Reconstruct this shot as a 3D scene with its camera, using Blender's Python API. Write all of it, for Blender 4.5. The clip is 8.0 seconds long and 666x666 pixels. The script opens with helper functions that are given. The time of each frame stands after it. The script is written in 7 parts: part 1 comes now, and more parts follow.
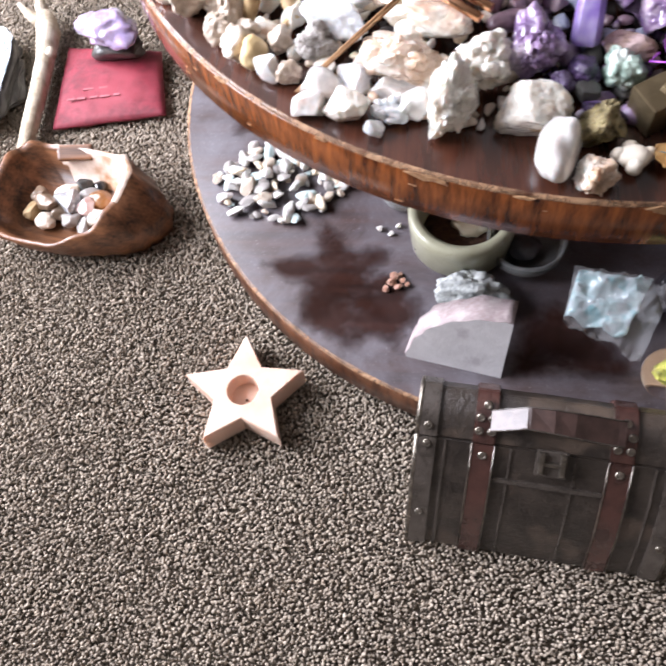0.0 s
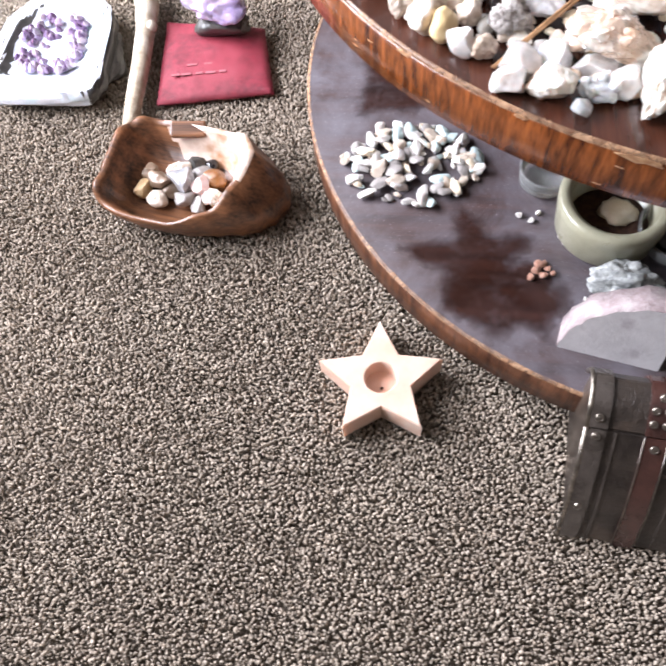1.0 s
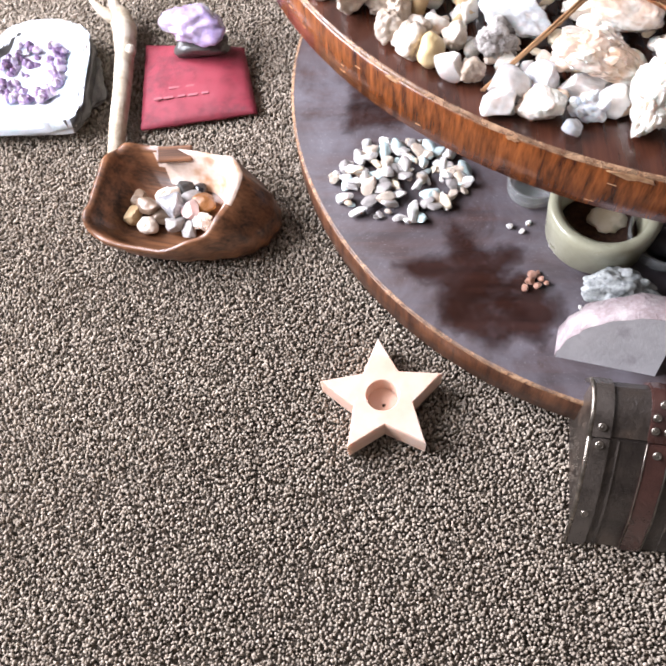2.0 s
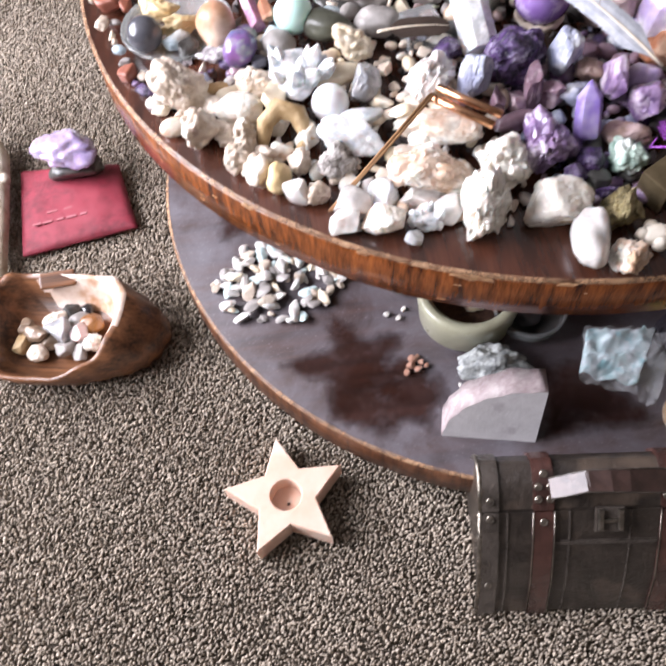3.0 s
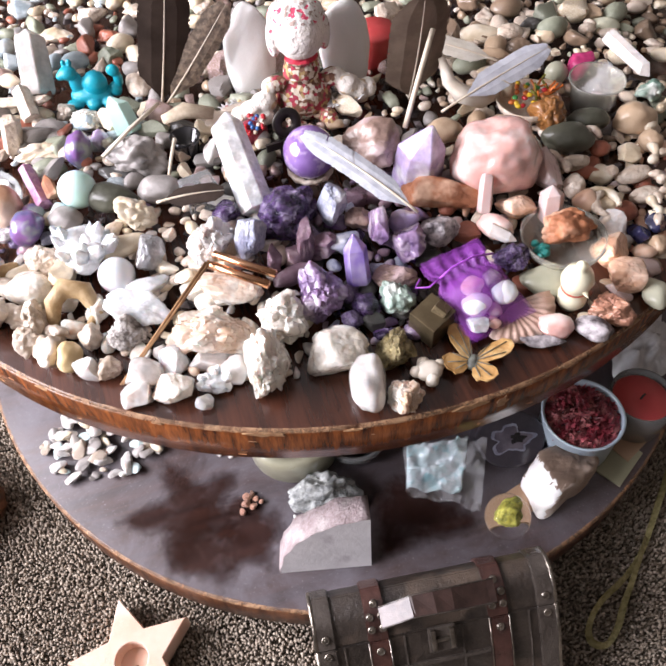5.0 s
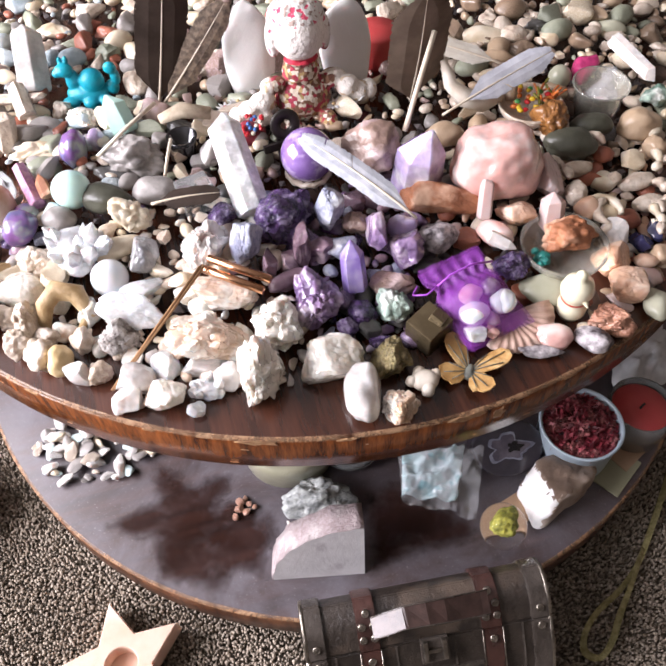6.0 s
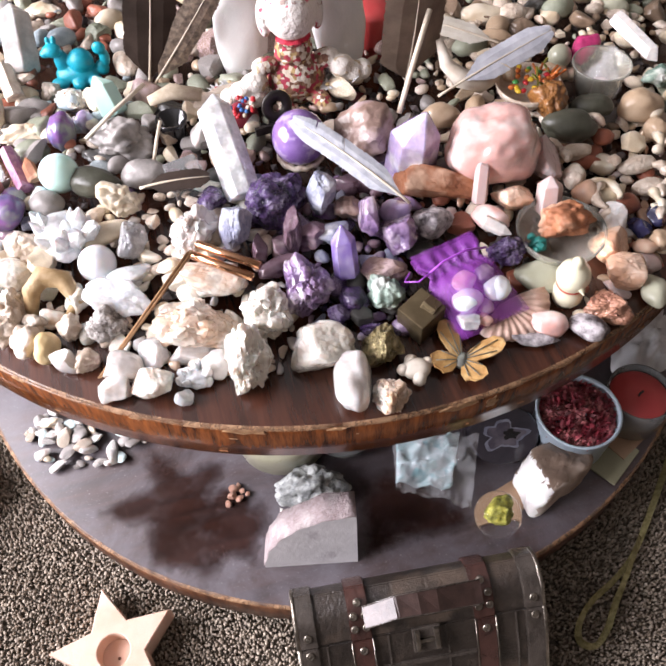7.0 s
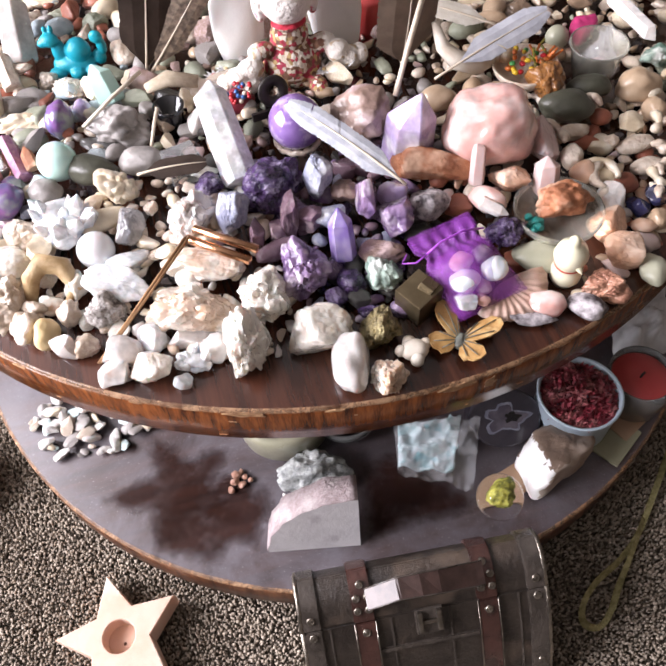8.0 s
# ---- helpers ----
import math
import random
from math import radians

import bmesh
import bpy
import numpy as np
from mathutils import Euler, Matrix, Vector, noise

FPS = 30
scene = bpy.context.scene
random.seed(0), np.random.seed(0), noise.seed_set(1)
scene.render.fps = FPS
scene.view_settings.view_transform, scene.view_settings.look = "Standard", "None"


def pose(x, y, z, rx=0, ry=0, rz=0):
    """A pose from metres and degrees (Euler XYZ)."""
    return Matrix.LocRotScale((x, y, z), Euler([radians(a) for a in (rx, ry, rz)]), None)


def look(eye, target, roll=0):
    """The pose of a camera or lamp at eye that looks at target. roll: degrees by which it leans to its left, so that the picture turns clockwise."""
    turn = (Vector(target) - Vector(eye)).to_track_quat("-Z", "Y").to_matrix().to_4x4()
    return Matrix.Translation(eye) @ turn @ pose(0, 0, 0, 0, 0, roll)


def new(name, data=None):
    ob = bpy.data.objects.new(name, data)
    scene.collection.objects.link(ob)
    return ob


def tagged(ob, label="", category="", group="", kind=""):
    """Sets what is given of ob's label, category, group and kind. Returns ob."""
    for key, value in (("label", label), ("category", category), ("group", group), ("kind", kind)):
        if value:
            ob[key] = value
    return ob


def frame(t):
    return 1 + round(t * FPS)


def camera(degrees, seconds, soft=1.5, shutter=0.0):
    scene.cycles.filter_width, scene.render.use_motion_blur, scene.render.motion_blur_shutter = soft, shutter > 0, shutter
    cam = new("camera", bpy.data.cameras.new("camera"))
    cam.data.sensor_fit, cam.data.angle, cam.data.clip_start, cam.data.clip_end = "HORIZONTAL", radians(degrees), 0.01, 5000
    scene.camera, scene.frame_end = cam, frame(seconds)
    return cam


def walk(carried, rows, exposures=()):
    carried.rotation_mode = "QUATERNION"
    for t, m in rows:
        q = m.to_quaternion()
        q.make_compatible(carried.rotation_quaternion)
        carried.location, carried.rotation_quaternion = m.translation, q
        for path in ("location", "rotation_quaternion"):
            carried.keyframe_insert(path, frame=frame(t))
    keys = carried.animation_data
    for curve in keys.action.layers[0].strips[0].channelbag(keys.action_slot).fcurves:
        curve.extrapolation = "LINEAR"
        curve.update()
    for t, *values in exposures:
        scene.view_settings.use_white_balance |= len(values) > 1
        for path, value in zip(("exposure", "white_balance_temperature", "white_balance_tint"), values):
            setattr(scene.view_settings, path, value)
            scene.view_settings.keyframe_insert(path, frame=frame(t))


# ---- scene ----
cam = camera(47.6, 8.0, soft=2.0, shutter=0.4)
PATH = [
    (0, (0.380, 0.360, 0.835), (0.166, 1.304, -0.915), -9.9),
    (0.5, (0.302, 0.364, 0.825), (0.078, 1.284, -0.937), -9.1),
    (1, (0.207, 0.353, 0.821), (0.018, 1.281, -0.940), -7.4),
    (1.2, (0.187, 0.359, 0.827), (-0.009, 1.285, -0.935), -7.0),
    (2.3, (0.192, 0.375, 0.844), (0.082, 1.301, -0.925), -9.9),
    (2.5, (0.205, 0.378, 0.851), (0.07, 1.345, -0.894), -14.0),
    (3, (0.241, 0.403, 0.891), (0.291, 1.444, -0.816), -5.5),
    (3.5, (0.279, 0.421, 0.919), (0.371, 1.493, -0.768), -6.2),
    (4, (0.314, 0.426, 0.935), (0.496, 1.53, -0.723), -5.2),
    (4.5, (0.343, 0.43, 0.948), (0.613, 1.589, -0.66), -3.5),
    (5, (0.362, 0.43, 0.95), (0.676, 1.579, -0.656), -2.6),
    (6.5, (0.378, 0.451, 0.945), (0.679, 1.574, -0.682), -1.7),
    (7, (0.39, 0.452, 0.941), (0.669, 1.556, -0.703), -2.6),
    (7.5, (0.398, 0.444, 0.937), (0.662, 1.542, -0.714), -3.7),
    (8, (0.396, 0.439, 0.935), (0.651, 1.54, -0.716), -4.3),
]
walk(cam, [(t, look(eye, target, roll)) for t, eye, target, roll in PATH], ((0.0, 0.14, 6180, 13.5), (1.0, 0.11, 6180, 13.5), (2.5, 0.06, 6200, 13.5), (3.0, -0.07, 6300, 15.0), (5.0, -0.06, 6500, 17.0), (8.0, -0.05, 6550, 17.0)))

# ---- light: one large window in the wall at low x, daylight through it ----
world = bpy.data.worlds.new("daylight")
scene.world = world
world.use_nodes = True
wn = world.node_tree
sky = wn.nodes.new("ShaderNodeTexSky")
sky.sky_type, sky.sun_disc = "NISHITA", False
sky.sun_elevation, sky.sun_rotation = radians(38), radians(-70)
wn.nodes["Background"].inputs["Strength"].default_value = 0.12
wn.links.new(sky.outputs[0], wn.nodes["Background"].inputs["Color"])

WIN_Y0, WIN_Y1, WIN_Z0, WIN_Z1, WALL_X = 0.15, 2.35, 0.58, 2.15, -1.65
lamp = bpy.data.lights.new("window_daylight", "AREA")
lamp.shape, lamp.size, lamp.size_y = "RECTANGLE", WIN_Y1 - WIN_Y0 - 0.1, WIN_Z1 - WIN_Z0 - 0.1
lamp.energy, lamp.color = 228, (0.95, 0.95, 1.0)
lamp_ob = new("window_daylight", lamp)
lamp_ob.matrix_world = look((WALL_X + 0.03, (WIN_Y0 + WIN_Y1) / 2, (WIN_Z0 + WIN_Z1) / 2), (0.5, 1.1, 0.6))


# ---- materials ----
def material(name, base, second=None, scale=30.0, rough=0.6, bump=0.0, bump_scale=120.0, metal=0.0, coat=0.0, glass=0.0, ior=1.5,
             vary=0.0, sub=0.0, third=None, third_scale=8.0, third_at=0.6, alpha=1.0, spec=0.5, island=False, rough_vary=0.1, druse=0.0, druse_scale=150.0):
    """A surface of two mottled colours, a third in larger stains, with fine relief and wear in the gloss."""
    m = bpy.data.materials.new(name)
    m.use_nodes = True
    t = m.node_tree
    p = t.nodes["Principled BSDF"]
    co = t.nodes.new("ShaderNodeTexCoord")
    info = t.nodes.new("ShaderNodeObjectInfo")
    shift = t.nodes.new("ShaderNodeVectorMath")
    shift.operation = "MULTIPLY_ADD"
    shift.inputs[1].default_value = (1, 1, 1)
    t.links.new(co.outputs["Object"], shift.inputs[0])
    t.links.new(info.outputs["Random"], shift.inputs[2])

    def grain(s, detail=5.0, r=0.6):
        n = t.nodes.new("ShaderNodeTexNoise")
        n.inputs["Scale"].default_value, n.inputs["Detail"].default_value, n.inputs["Roughness"].default_value = s, detail, r
        t.links.new(shift.outputs[0], n.inputs["Vector"])
        return n

    def ramp(src, lo, hi):
        r = t.nodes.new("ShaderNodeMapRange")
        r.inputs["From Min"].default_value, r.inputs["From Max"].default_value = lo, hi
        t.links.new(src, r.inputs["Value"])
        return r.outputs["Result"]

    def blend(fac, a, b):
        x = t.nodes.new("ShaderNodeMix")
        x.data_type = "RGBA"
        t.links.new(fac, x.inputs["Factor"])
        for i, v in ((6, a), (7, b)):
            if isinstance(v, tuple):
                x.inputs[i].default_value = (*v, 1)
            else:
                t.links.new(v, x.inputs[i])
        return x.outputs[2]

    second = second or tuple(c * 0.7 for c in base)
    n1 = grain(scale)
    col = blend(ramp(n1.outputs["Fac"], 0.38, 0.62), base, second)
    if third:
        n2 = grain(third_scale, 3.0)
        col = blend(ramp(n2.outputs["Fac"], third_at - 0.07, third_at + 0.07), col, third)
    if vary:
        hsv = t.nodes.new("ShaderNodeHueSaturation")
        if island:
            rnd = t.nodes.new("ShaderNodeNewGeometry").outputs["Random Per Island"]
        else:
            rnd = info.outputs["Random"]
        r = t.nodes.new("ShaderNodeMapRange")
        r.inputs["To Min"].default_value, r.inputs["To Max"].default_value = 1 - vary, 1 + vary
        t.links.new(rnd, r.inputs["Value"])
        t.links.new(r.outputs["Result"], hsv.inputs["Value"])
        t.links.new(col, hsv.inputs["Color"])
        col = hsv.outputs["Color"]
    t.links.new(col, p.inputs["Base Color"])
    rr = t.nodes.new("ShaderNodeMapRange")
    rr.inputs["To Min"].default_value, rr.inputs["To Max"].default_value = max(rough - rough_vary, 0.02), min(rough + rough_vary, 1)
    t.links.new(n1.outputs["Fac"], rr.inputs["Value"])
    t.links.new(rr.outputs["Result"], p.inputs["Roughness"])
    p.inputs["Metallic"].default_value = metal
    p.inputs["Coat Weight"].default_value = coat
    p.inputs["Coat Roughness"].default_value = 0.12
    p.inputs["Transmission Weight"].default_value = glass
    p.inputs["IOR"].default_value = ior
    p.inputs["Alpha"].default_value = alpha
    p.inputs["Specular IOR Level"].default_value = spec
    if sub:
        p.inputs["Subsurface Weight"].default_value = sub
        p.inputs["Subsurface Radius"].default_value = (1.0, 0.8, 0.7)
        p.inputs["Subsurface Scale"].default_value = 0.008
    if bump:
        b = t.nodes.new("ShaderNodeBump")
        b.inputs["Strength"].default_value, b.inputs["Distance"].default_value = bump, 0.004
        t.links.new(grain(bump_scale, 6.0, 0.65).outputs["Fac"], b.inputs["Height"])
        t.links.new(b.outputs[0], p.inputs["Normal"])
        if druse:
            # small crystal faces, each tilted its own way
            cell = t.nodes.new("ShaderNodeTexVoronoi")
            cell.inputs["Scale"].default_value = druse_scale
            t.links.new(shift.outputs[0], cell.inputs["Vector"])
            d = t.nodes.new("ShaderNodeBump")
            d.inputs["Strength"].default_value, d.inputs["Distance"].default_value = druse, 0.004
            d.invert = True
            t.links.new(cell.outputs["Distance"], d.inputs["Height"])
            t.links.new(d.outputs[0], b.inputs["Normal"])
    if druse and glass:
        clear = t.nodes.new("ShaderNodeMapRange")
        clear.inputs["From Min"].default_value, clear.inputs["From Max"].default_value = 0.42, 0.62
        clear.inputs["To Max"].default_value = glass
        t.links.new(grain(42.0, 3.0).outputs["Fac"], clear.inputs["Value"])
        t.links.new(clear.outputs["Result"], p.inputs["Transmission Weight"])
    return m


def wood(name, dark, light, along, rough=0.3, coat=0.3, stripes=60.0, stretch=0.06, dust=None, dust_at=0.5, worn=0.0, cover=False):
    """Wood with grain that runs along one axis of the object (0, 1 or 2), lacquered, with dust on it where asked for."""
    m = bpy.data.materials.new(name)
    m.use_nodes = True
    t = m.node_tree
    p = t.nodes["Principled BSDF"]
    co = t.nodes.new("ShaderNodeTexCoord")
    mp = t.nodes.new("ShaderNodeMapping")
    mp.inputs["Scale"].default_value = [stretch if i == along else 1 for i in range(3)]
    t.links.new(co.outputs["Object"], mp.inputs["Vector"])
    n = t.nodes.new("ShaderNodeTexNoise")
    n.inputs["Scale"].default_value, n.inputs["Detail"].default_value, n.inputs["Roughness"].default_value = stripes, 6, 0.6
    t.links.new(mp.outputs[0], n.inputs["Vector"])
    fine = t.nodes.new("ShaderNodeTexNoise")
    fine.inputs["Scale"].default_value, fine.inputs["Detail"].default_value = stripes * 6, 4
    t.links.new(mp.outputs[0], fine.inputs["Vector"])
    add = t.nodes.new("ShaderNodeMath")
    add.operation = "MULTIPLY_ADD"
    add.inputs[1].default_value = 0.35
    t.links.new(fine.outputs["Fac"], add.inputs[0])
    t.links.new(n.outputs["Fac"], add.inputs[2])
    r = t.nodes.new("ShaderNodeValToRGB")
    r.color_ramp.elements[0].position, r.color_ramp.elements[0].color = 0.5, (*dark, 1)
    r.color_ramp.elements[1].position, r.color_ramp.elements[1].color = 0.86, (*light, 1)
    t.links.new(add.outputs[0], r.inputs["Fac"])
    col = r.outputs["Color"]
    p.inputs["Roughness"].default_value, p.inputs["Coat Weight"].default_value = rough, coat
    p.inputs["Coat Roughness"].default_value = 0.2
    if dust:
        big = t.nodes.new("ShaderNodeTexNoise")
        big.inputs["Scale"].default_value, big.inputs["Detail"].default_value, big.inputs["Roughness"].default_value = 9.0, 10, 0.72
        big.inputs["Distortion"].default_value = 0.6
        t.links.new(co.outputs["Object"], big.inputs["Vector"])
        mr = t.nodes.new("ShaderNodeMapRange")
        mr.inputs["From Min"].default_value, mr.inputs["From Max"].default_value = dust_at - 0.10, dust_at + 0.14
        mr.inputs["To Min"].default_value, mr.inputs["To Max"].default_value = 0.85, 0.2
        t.links.new(big.outputs["Fac"], mr.inputs["Value"])
        x = t.nodes.new("ShaderNodeMix")
        x.data_type = "RGBA"
        t.links.new(mr.outputs["Result"], x.inputs["Factor"])
        t.links.new(col, x.inputs[6])
        x.inputs[7].default_value = (*dust, 1)
        col = x.outputs[2]
        speck = t.nodes.new("ShaderNodeTexNoise")
        speck.inputs["Scale"].default_value, speck.inputs["Detail"].default_value = 420.0, 2
        t.links.new(co.outputs["Object"], speck.inputs["Vector"])
        sm = t.nodes.new("ShaderNodeMapRange")
        sm.inputs["From Min"].default_value, sm.inputs["From Max"].default_value, sm.inputs["To Max"].default_value = 0.66, 0.74, 0.5
        t.links.new(speck.outputs["Fac"], sm.inputs["Value"])
        y = t.nodes.new("ShaderNodeMix")
        y.data_type = "RGBA"
        t.links.new(sm.outputs["Result"], y.inputs["Factor"])
        t.links.new(col, y.inputs[6])
        y.inputs[7].default_value = (0.32, 0.3, 0.3, 1)
        col = y.outputs[2]
        rr = t.nodes.new("ShaderNodeMapRange")
        rr.inputs["To Min"].default_value, rr.inputs["To Max"].default_value = rough, rough + 0.25
        t.links.new(mr.outputs["Result"], rr.inputs["Value"])
        t.links.new(rr.outputs["Result"], p.inputs["Roughness"])
    if worn:
        patch = t.nodes.new("ShaderNodeTexNoise")
        patch.inputs["Scale"].default_value, patch.inputs["Detail"].default_value, patch.inputs["Roughness"].default_value = 34.0, 9, 0.75
        patch.inputs["Distortion"].default_value = 0.3
        t.links.new(co.outputs["Object"], patch.inputs["Vector"])
        pm = t.nodes.new("ShaderNodeMapRange")
        pm.inputs["From Min"].default_value, pm.inputs["From Max"].default_value = 0.32, 0.6
        pm.inputs["To Max"].default_value = worn
        edge = patch.outputs["Fac"]
        if cover:
            # the mark fades out unevenly towards its own outline
            at = t.nodes.new("ShaderNodeAttribute")
            at.attribute_name = "cover"
            fade = t.nodes.new("ShaderNodeMath")
            fade.operation = "MULTIPLY_ADD"
            fade.inputs[1].default_value = 0.27
            t.links.new(at.outputs["Fac"], fade.inputs[0])
            t.links.new(edge, fade.inputs[2])
            edge = fade.outputs[0]
            patch.inputs["Scale"].default_value = 30.0
            pm.inputs["From Min"].default_value, pm.inputs["From Max"].default_value = 0.40, 0.78
        t.links.new(edge, pm.inputs["Value"])
        t.links.new(pm.outputs["Result"], p.inputs["Alpha"])
    t.links.new(col, p.inputs["Base Color"])
    b = t.nodes.new("ShaderNodeBump")
    b.inputs["Strength"].default_value, b.inputs["Distance"].default_value = 0.12, 0.001
    t.links.new(add.outputs[0], b.inputs["Height"])
    t.links.new(b.outputs[0], p.inputs["Normal"])
    return m


PLASTER = material("plaster", (0.17, 0.14, 0.112), (0.145, 0.12, 0.095), 4.0, 0.85, 0.2, 200.0)
CEILING_PAINT = material("ceiling_paint", (0.40, 0.38, 0.36), (0.36, 0.34, 0.32), 5.0, 0.9, 0.2, 150.0)
WHITE_PAINT = material("white_paint", (0.8, 0.8, 0.78), (0.75, 0.75, 0.73), 10.0, 0.4)
CARPET_BASE = material("carpet_backing", (0.19, 0.155, 0.12), (0.11, 0.088, 0.066), 260.0, 0.95, 0.8, 420.0)
TUFT = material("carpet_pile", (0.415, 0.357, 0.292), (0.255, 0.208, 0.160), 150.0, 0.95, vary=0.26, island=True, third=(0.375, 0.32, 0.258), third_scale=7.0, third_at=0.58, spec=0.1)
TOP_WOOD = wood("table_top_wood", (0.022, 0.007, 0.004), (0.085, 0.027, 0.014), 1, 0.26, 0.5, 45.0, 0.08)
RIM_WOOD = wood("table_rim_wood", (0.034, 0.0085, 0.0035), (0.27, 0.080, 0.020), 2, 0.26, 0.4, 120.0, 0.12)
LOW_RIM_WOOD = wood("lower_rim_wood", (0.03, 0.010, 0.005), (0.15, 0.062, 0.03), 2, 0.4, 0.2, 110.0, 0.12)
# real dust, its tint pushed bluish to paint in the tier's reflected sheen
LOW_WOOD = wood("dusty_table_wood", (0.02, 0.009, 0.006), (0.06, 0.026, 0.017), 0, 0.33, 0.15, 60.0, 0.05, dust=(0.122, 0.11, 0.126), dust_at=0.5)
BARE_WOOD = material("bare_chipped_wood", (0.5, 0.3, 0.15), (0.3, 0.15, 0.07), 200.0, 0.8, 0.5, 400.0)
SALT = material("pale_alabaster", (0.70, 0.51, 0.41), (0.66, 0.44, 0.33), 25.0, 0.42, 0.1, 300.0, sub=0.4, third=(0.74, 0.60, 0.51))


# ---- building blocks ----
def mesh_of(name, verts, faces, mats=(), smooth=False):
    me = bpy.data.meshes.new(name)
    me.from_pydata([tuple(v) for v in verts], [], [tuple(f) for f in faces])
    for m in mats:
        me.materials.append(m)
    if smooth:
        me.shade_smooth()
    me.update()
    return me


def from_bm(bm, name, mats=(), smooth=False):
    me = bpy.data.meshes.new(name)
    bmesh.ops.recalc_face_normals(bm, faces=bm.faces)
    bm.to_mesh(me)
    bm.free()
    for m in mats:
        me.materials.append(m)
    if smooth:
        me.shade_smooth()
    return me


def part(name, me, parent, m=None, label=""):
    """One mesh under a thing or under a part of it."""
    ob = new(name, me)
    ob.parent = parent
    if m is not None:
        ob.matrix_basis = m
    if label:
        ob["label"] = label
    return ob


def thing(name, data, m, label, category, group="", kind=""):
    ob = new(name, data)
    ob.matrix_basis = m
    return tagged(ob, label, category, group, kind)


def box_mesh(name, size, mat, bevel=0.002, centre=(0, 0, 0), segments=2):
    bm = bmesh.new()
    bmesh.ops.create_cube(bm, size=1)
    for v in bm.verts:
        v.co = Vector((v.co.x * size[0] + centre[0], v.co.y * size[1] + centre[1], v.co.z * size[2] + centre[2]))
    if bevel:
        bmesh.ops.bevel(bm, geom=bm.edges[:], offset=bevel, segments=segments, affect="EDGES", profile=0.6)
    return from_bm(bm, name, (mat,))


def lathe(name, profile, mat, steps=48, smooth=True):
    """Turns a list of (radius, height) round z."""
    verts, faces = [], []
    n = len(profile)
    for i in range(steps):
        a = 2 * math.pi * i / steps
        verts += [(r * math.cos(a), r * math.sin(a), z) for r, z in profile]
    for i in range(steps):
        j = (i + 1) % steps
        faces += [(i * n + k, j * n + k, j * n + k + 1, i * n + k + 1) for k in range(n - 1)]
    me = mesh_of(name, verts, faces, (mat,), smooth)
    bm = bmesh.new()
    bm.from_mesh(me)
    bmesh.ops.remove_doubles(bm, verts=bm.verts, dist=1e-5)
    bpy.data.meshes.remove(me)
    return from_bm(bm, name, (mat,), smooth)


def tube(name, points, radius, mat, sides=8, cap=True, flat=1.0):
    """A round rod along points; radius may be a list. flat squashes it along its own upright."""
    pts = [Vector(p) for p in points]
    rad = radius if isinstance(radius, (list, tuple)) else [radius] * len(pts)
    verts, faces = [], []
    for i, p in enumerate(pts):
        d = (pts[min(i + 1, len(pts) - 1)] - pts[max(i - 1, 0)]).normalized()
        side = d.cross(Vector((0, 0, 1)))
        side = side.normalized() if side.length > 0.05 else Vector((1, 0, 0))
        up = side.cross(d)
        for k in range(sides):
            a = 2 * math.pi * k / sides
            verts.append(p + side * math.cos(a) * rad[i] + up * math.sin(a) * rad[i] * flat)
    for i in range(len(pts) - 1):
        for k in range(sides):
            q = (k + 1) % sides
            faces.append((i * sides + k, i * sides + q, (i + 1) * sides + q, (i + 1) * sides + k))
    if cap:
        faces += [tuple(range(sides))[::-1], tuple((len(pts) - 1) * sides + k for k in range(sides))]
    return mesh_of(name, verts, faces, (mat,), True)


def outline_solid(name, pts, z0, z1, mat, bevel=0.003, segments=3):
    """A flat outline given thickness, with rounded edges above and below."""
    bm = bmesh.new()
    low = [bm.verts.new((x, y, z0)) for x, y in pts]
    f = bm.faces.new(low)
    ext = bmesh.ops.extrude_face_region(bm, geom=[f])
    for v in ext["geom"]:
        if isinstance(v, bmesh.types.BMVert):
            v.co.z = z1
    if bevel:
        bmesh.ops.bevel(bm, geom=[e for e in bm.edges], offset=bevel, segments=segments, affect="EDGES", profile=0.5)
    return from_bm(bm, name, (mat,), False)


# ---- the room: floor, walls with one window, ceiling ----
X0, X1, Y0, Y1, H, TH = WALL_X, 2.7, -1.9, 3.4, 2.42, 0.14


def wall(name, size, centre, label):
    return thing(name, box_mesh(name, size, PLASTER, 0), pose(*centre), label, "wall", kind="structure")


thing("floor", box_mesh("floor", (X1 - X0 + 0.3, Y1 - Y0 + 0.3, 0.1), CARPET_BASE, 0), pose((X0 + X1) / 2, (Y0 + Y1) / 2, -0.054), "brown flecked fitted carpet of the room", "carpet", kind="structure")
thing("ceiling", box_mesh("ceiling", (X1 - X0 + 0.3, Y1 - Y0 + 0.3, 0.1), CEILING_PAINT, 0), pose((X0 + X1) / 2, (Y0 + Y1) / 2, H + 0.05), "plain pale painted ceiling", "ceiling", kind="structure")
wall("wall_east", (TH, Y1 - Y0, H), (X1 + TH / 2, (Y0 + Y1) / 2, H / 2), "plain beige plastered wall")
wall("wall_north", (X1 - X0 + 2 * TH, TH, H), ((X0 + X1) / 2, Y1 + TH / 2, H / 2), "plain beige plastered wall")
wall("wall_south", (X1 - X0 + 2 * TH, TH, H), ((X0 + X1) / 2, Y0 - TH / 2, H / 2), "plain beige plastered wall")
west = thing("wall_west", None, pose(X0 - TH / 2, 0, 0), "beige plastered wall with a large window opening", "wall", kind="structure")
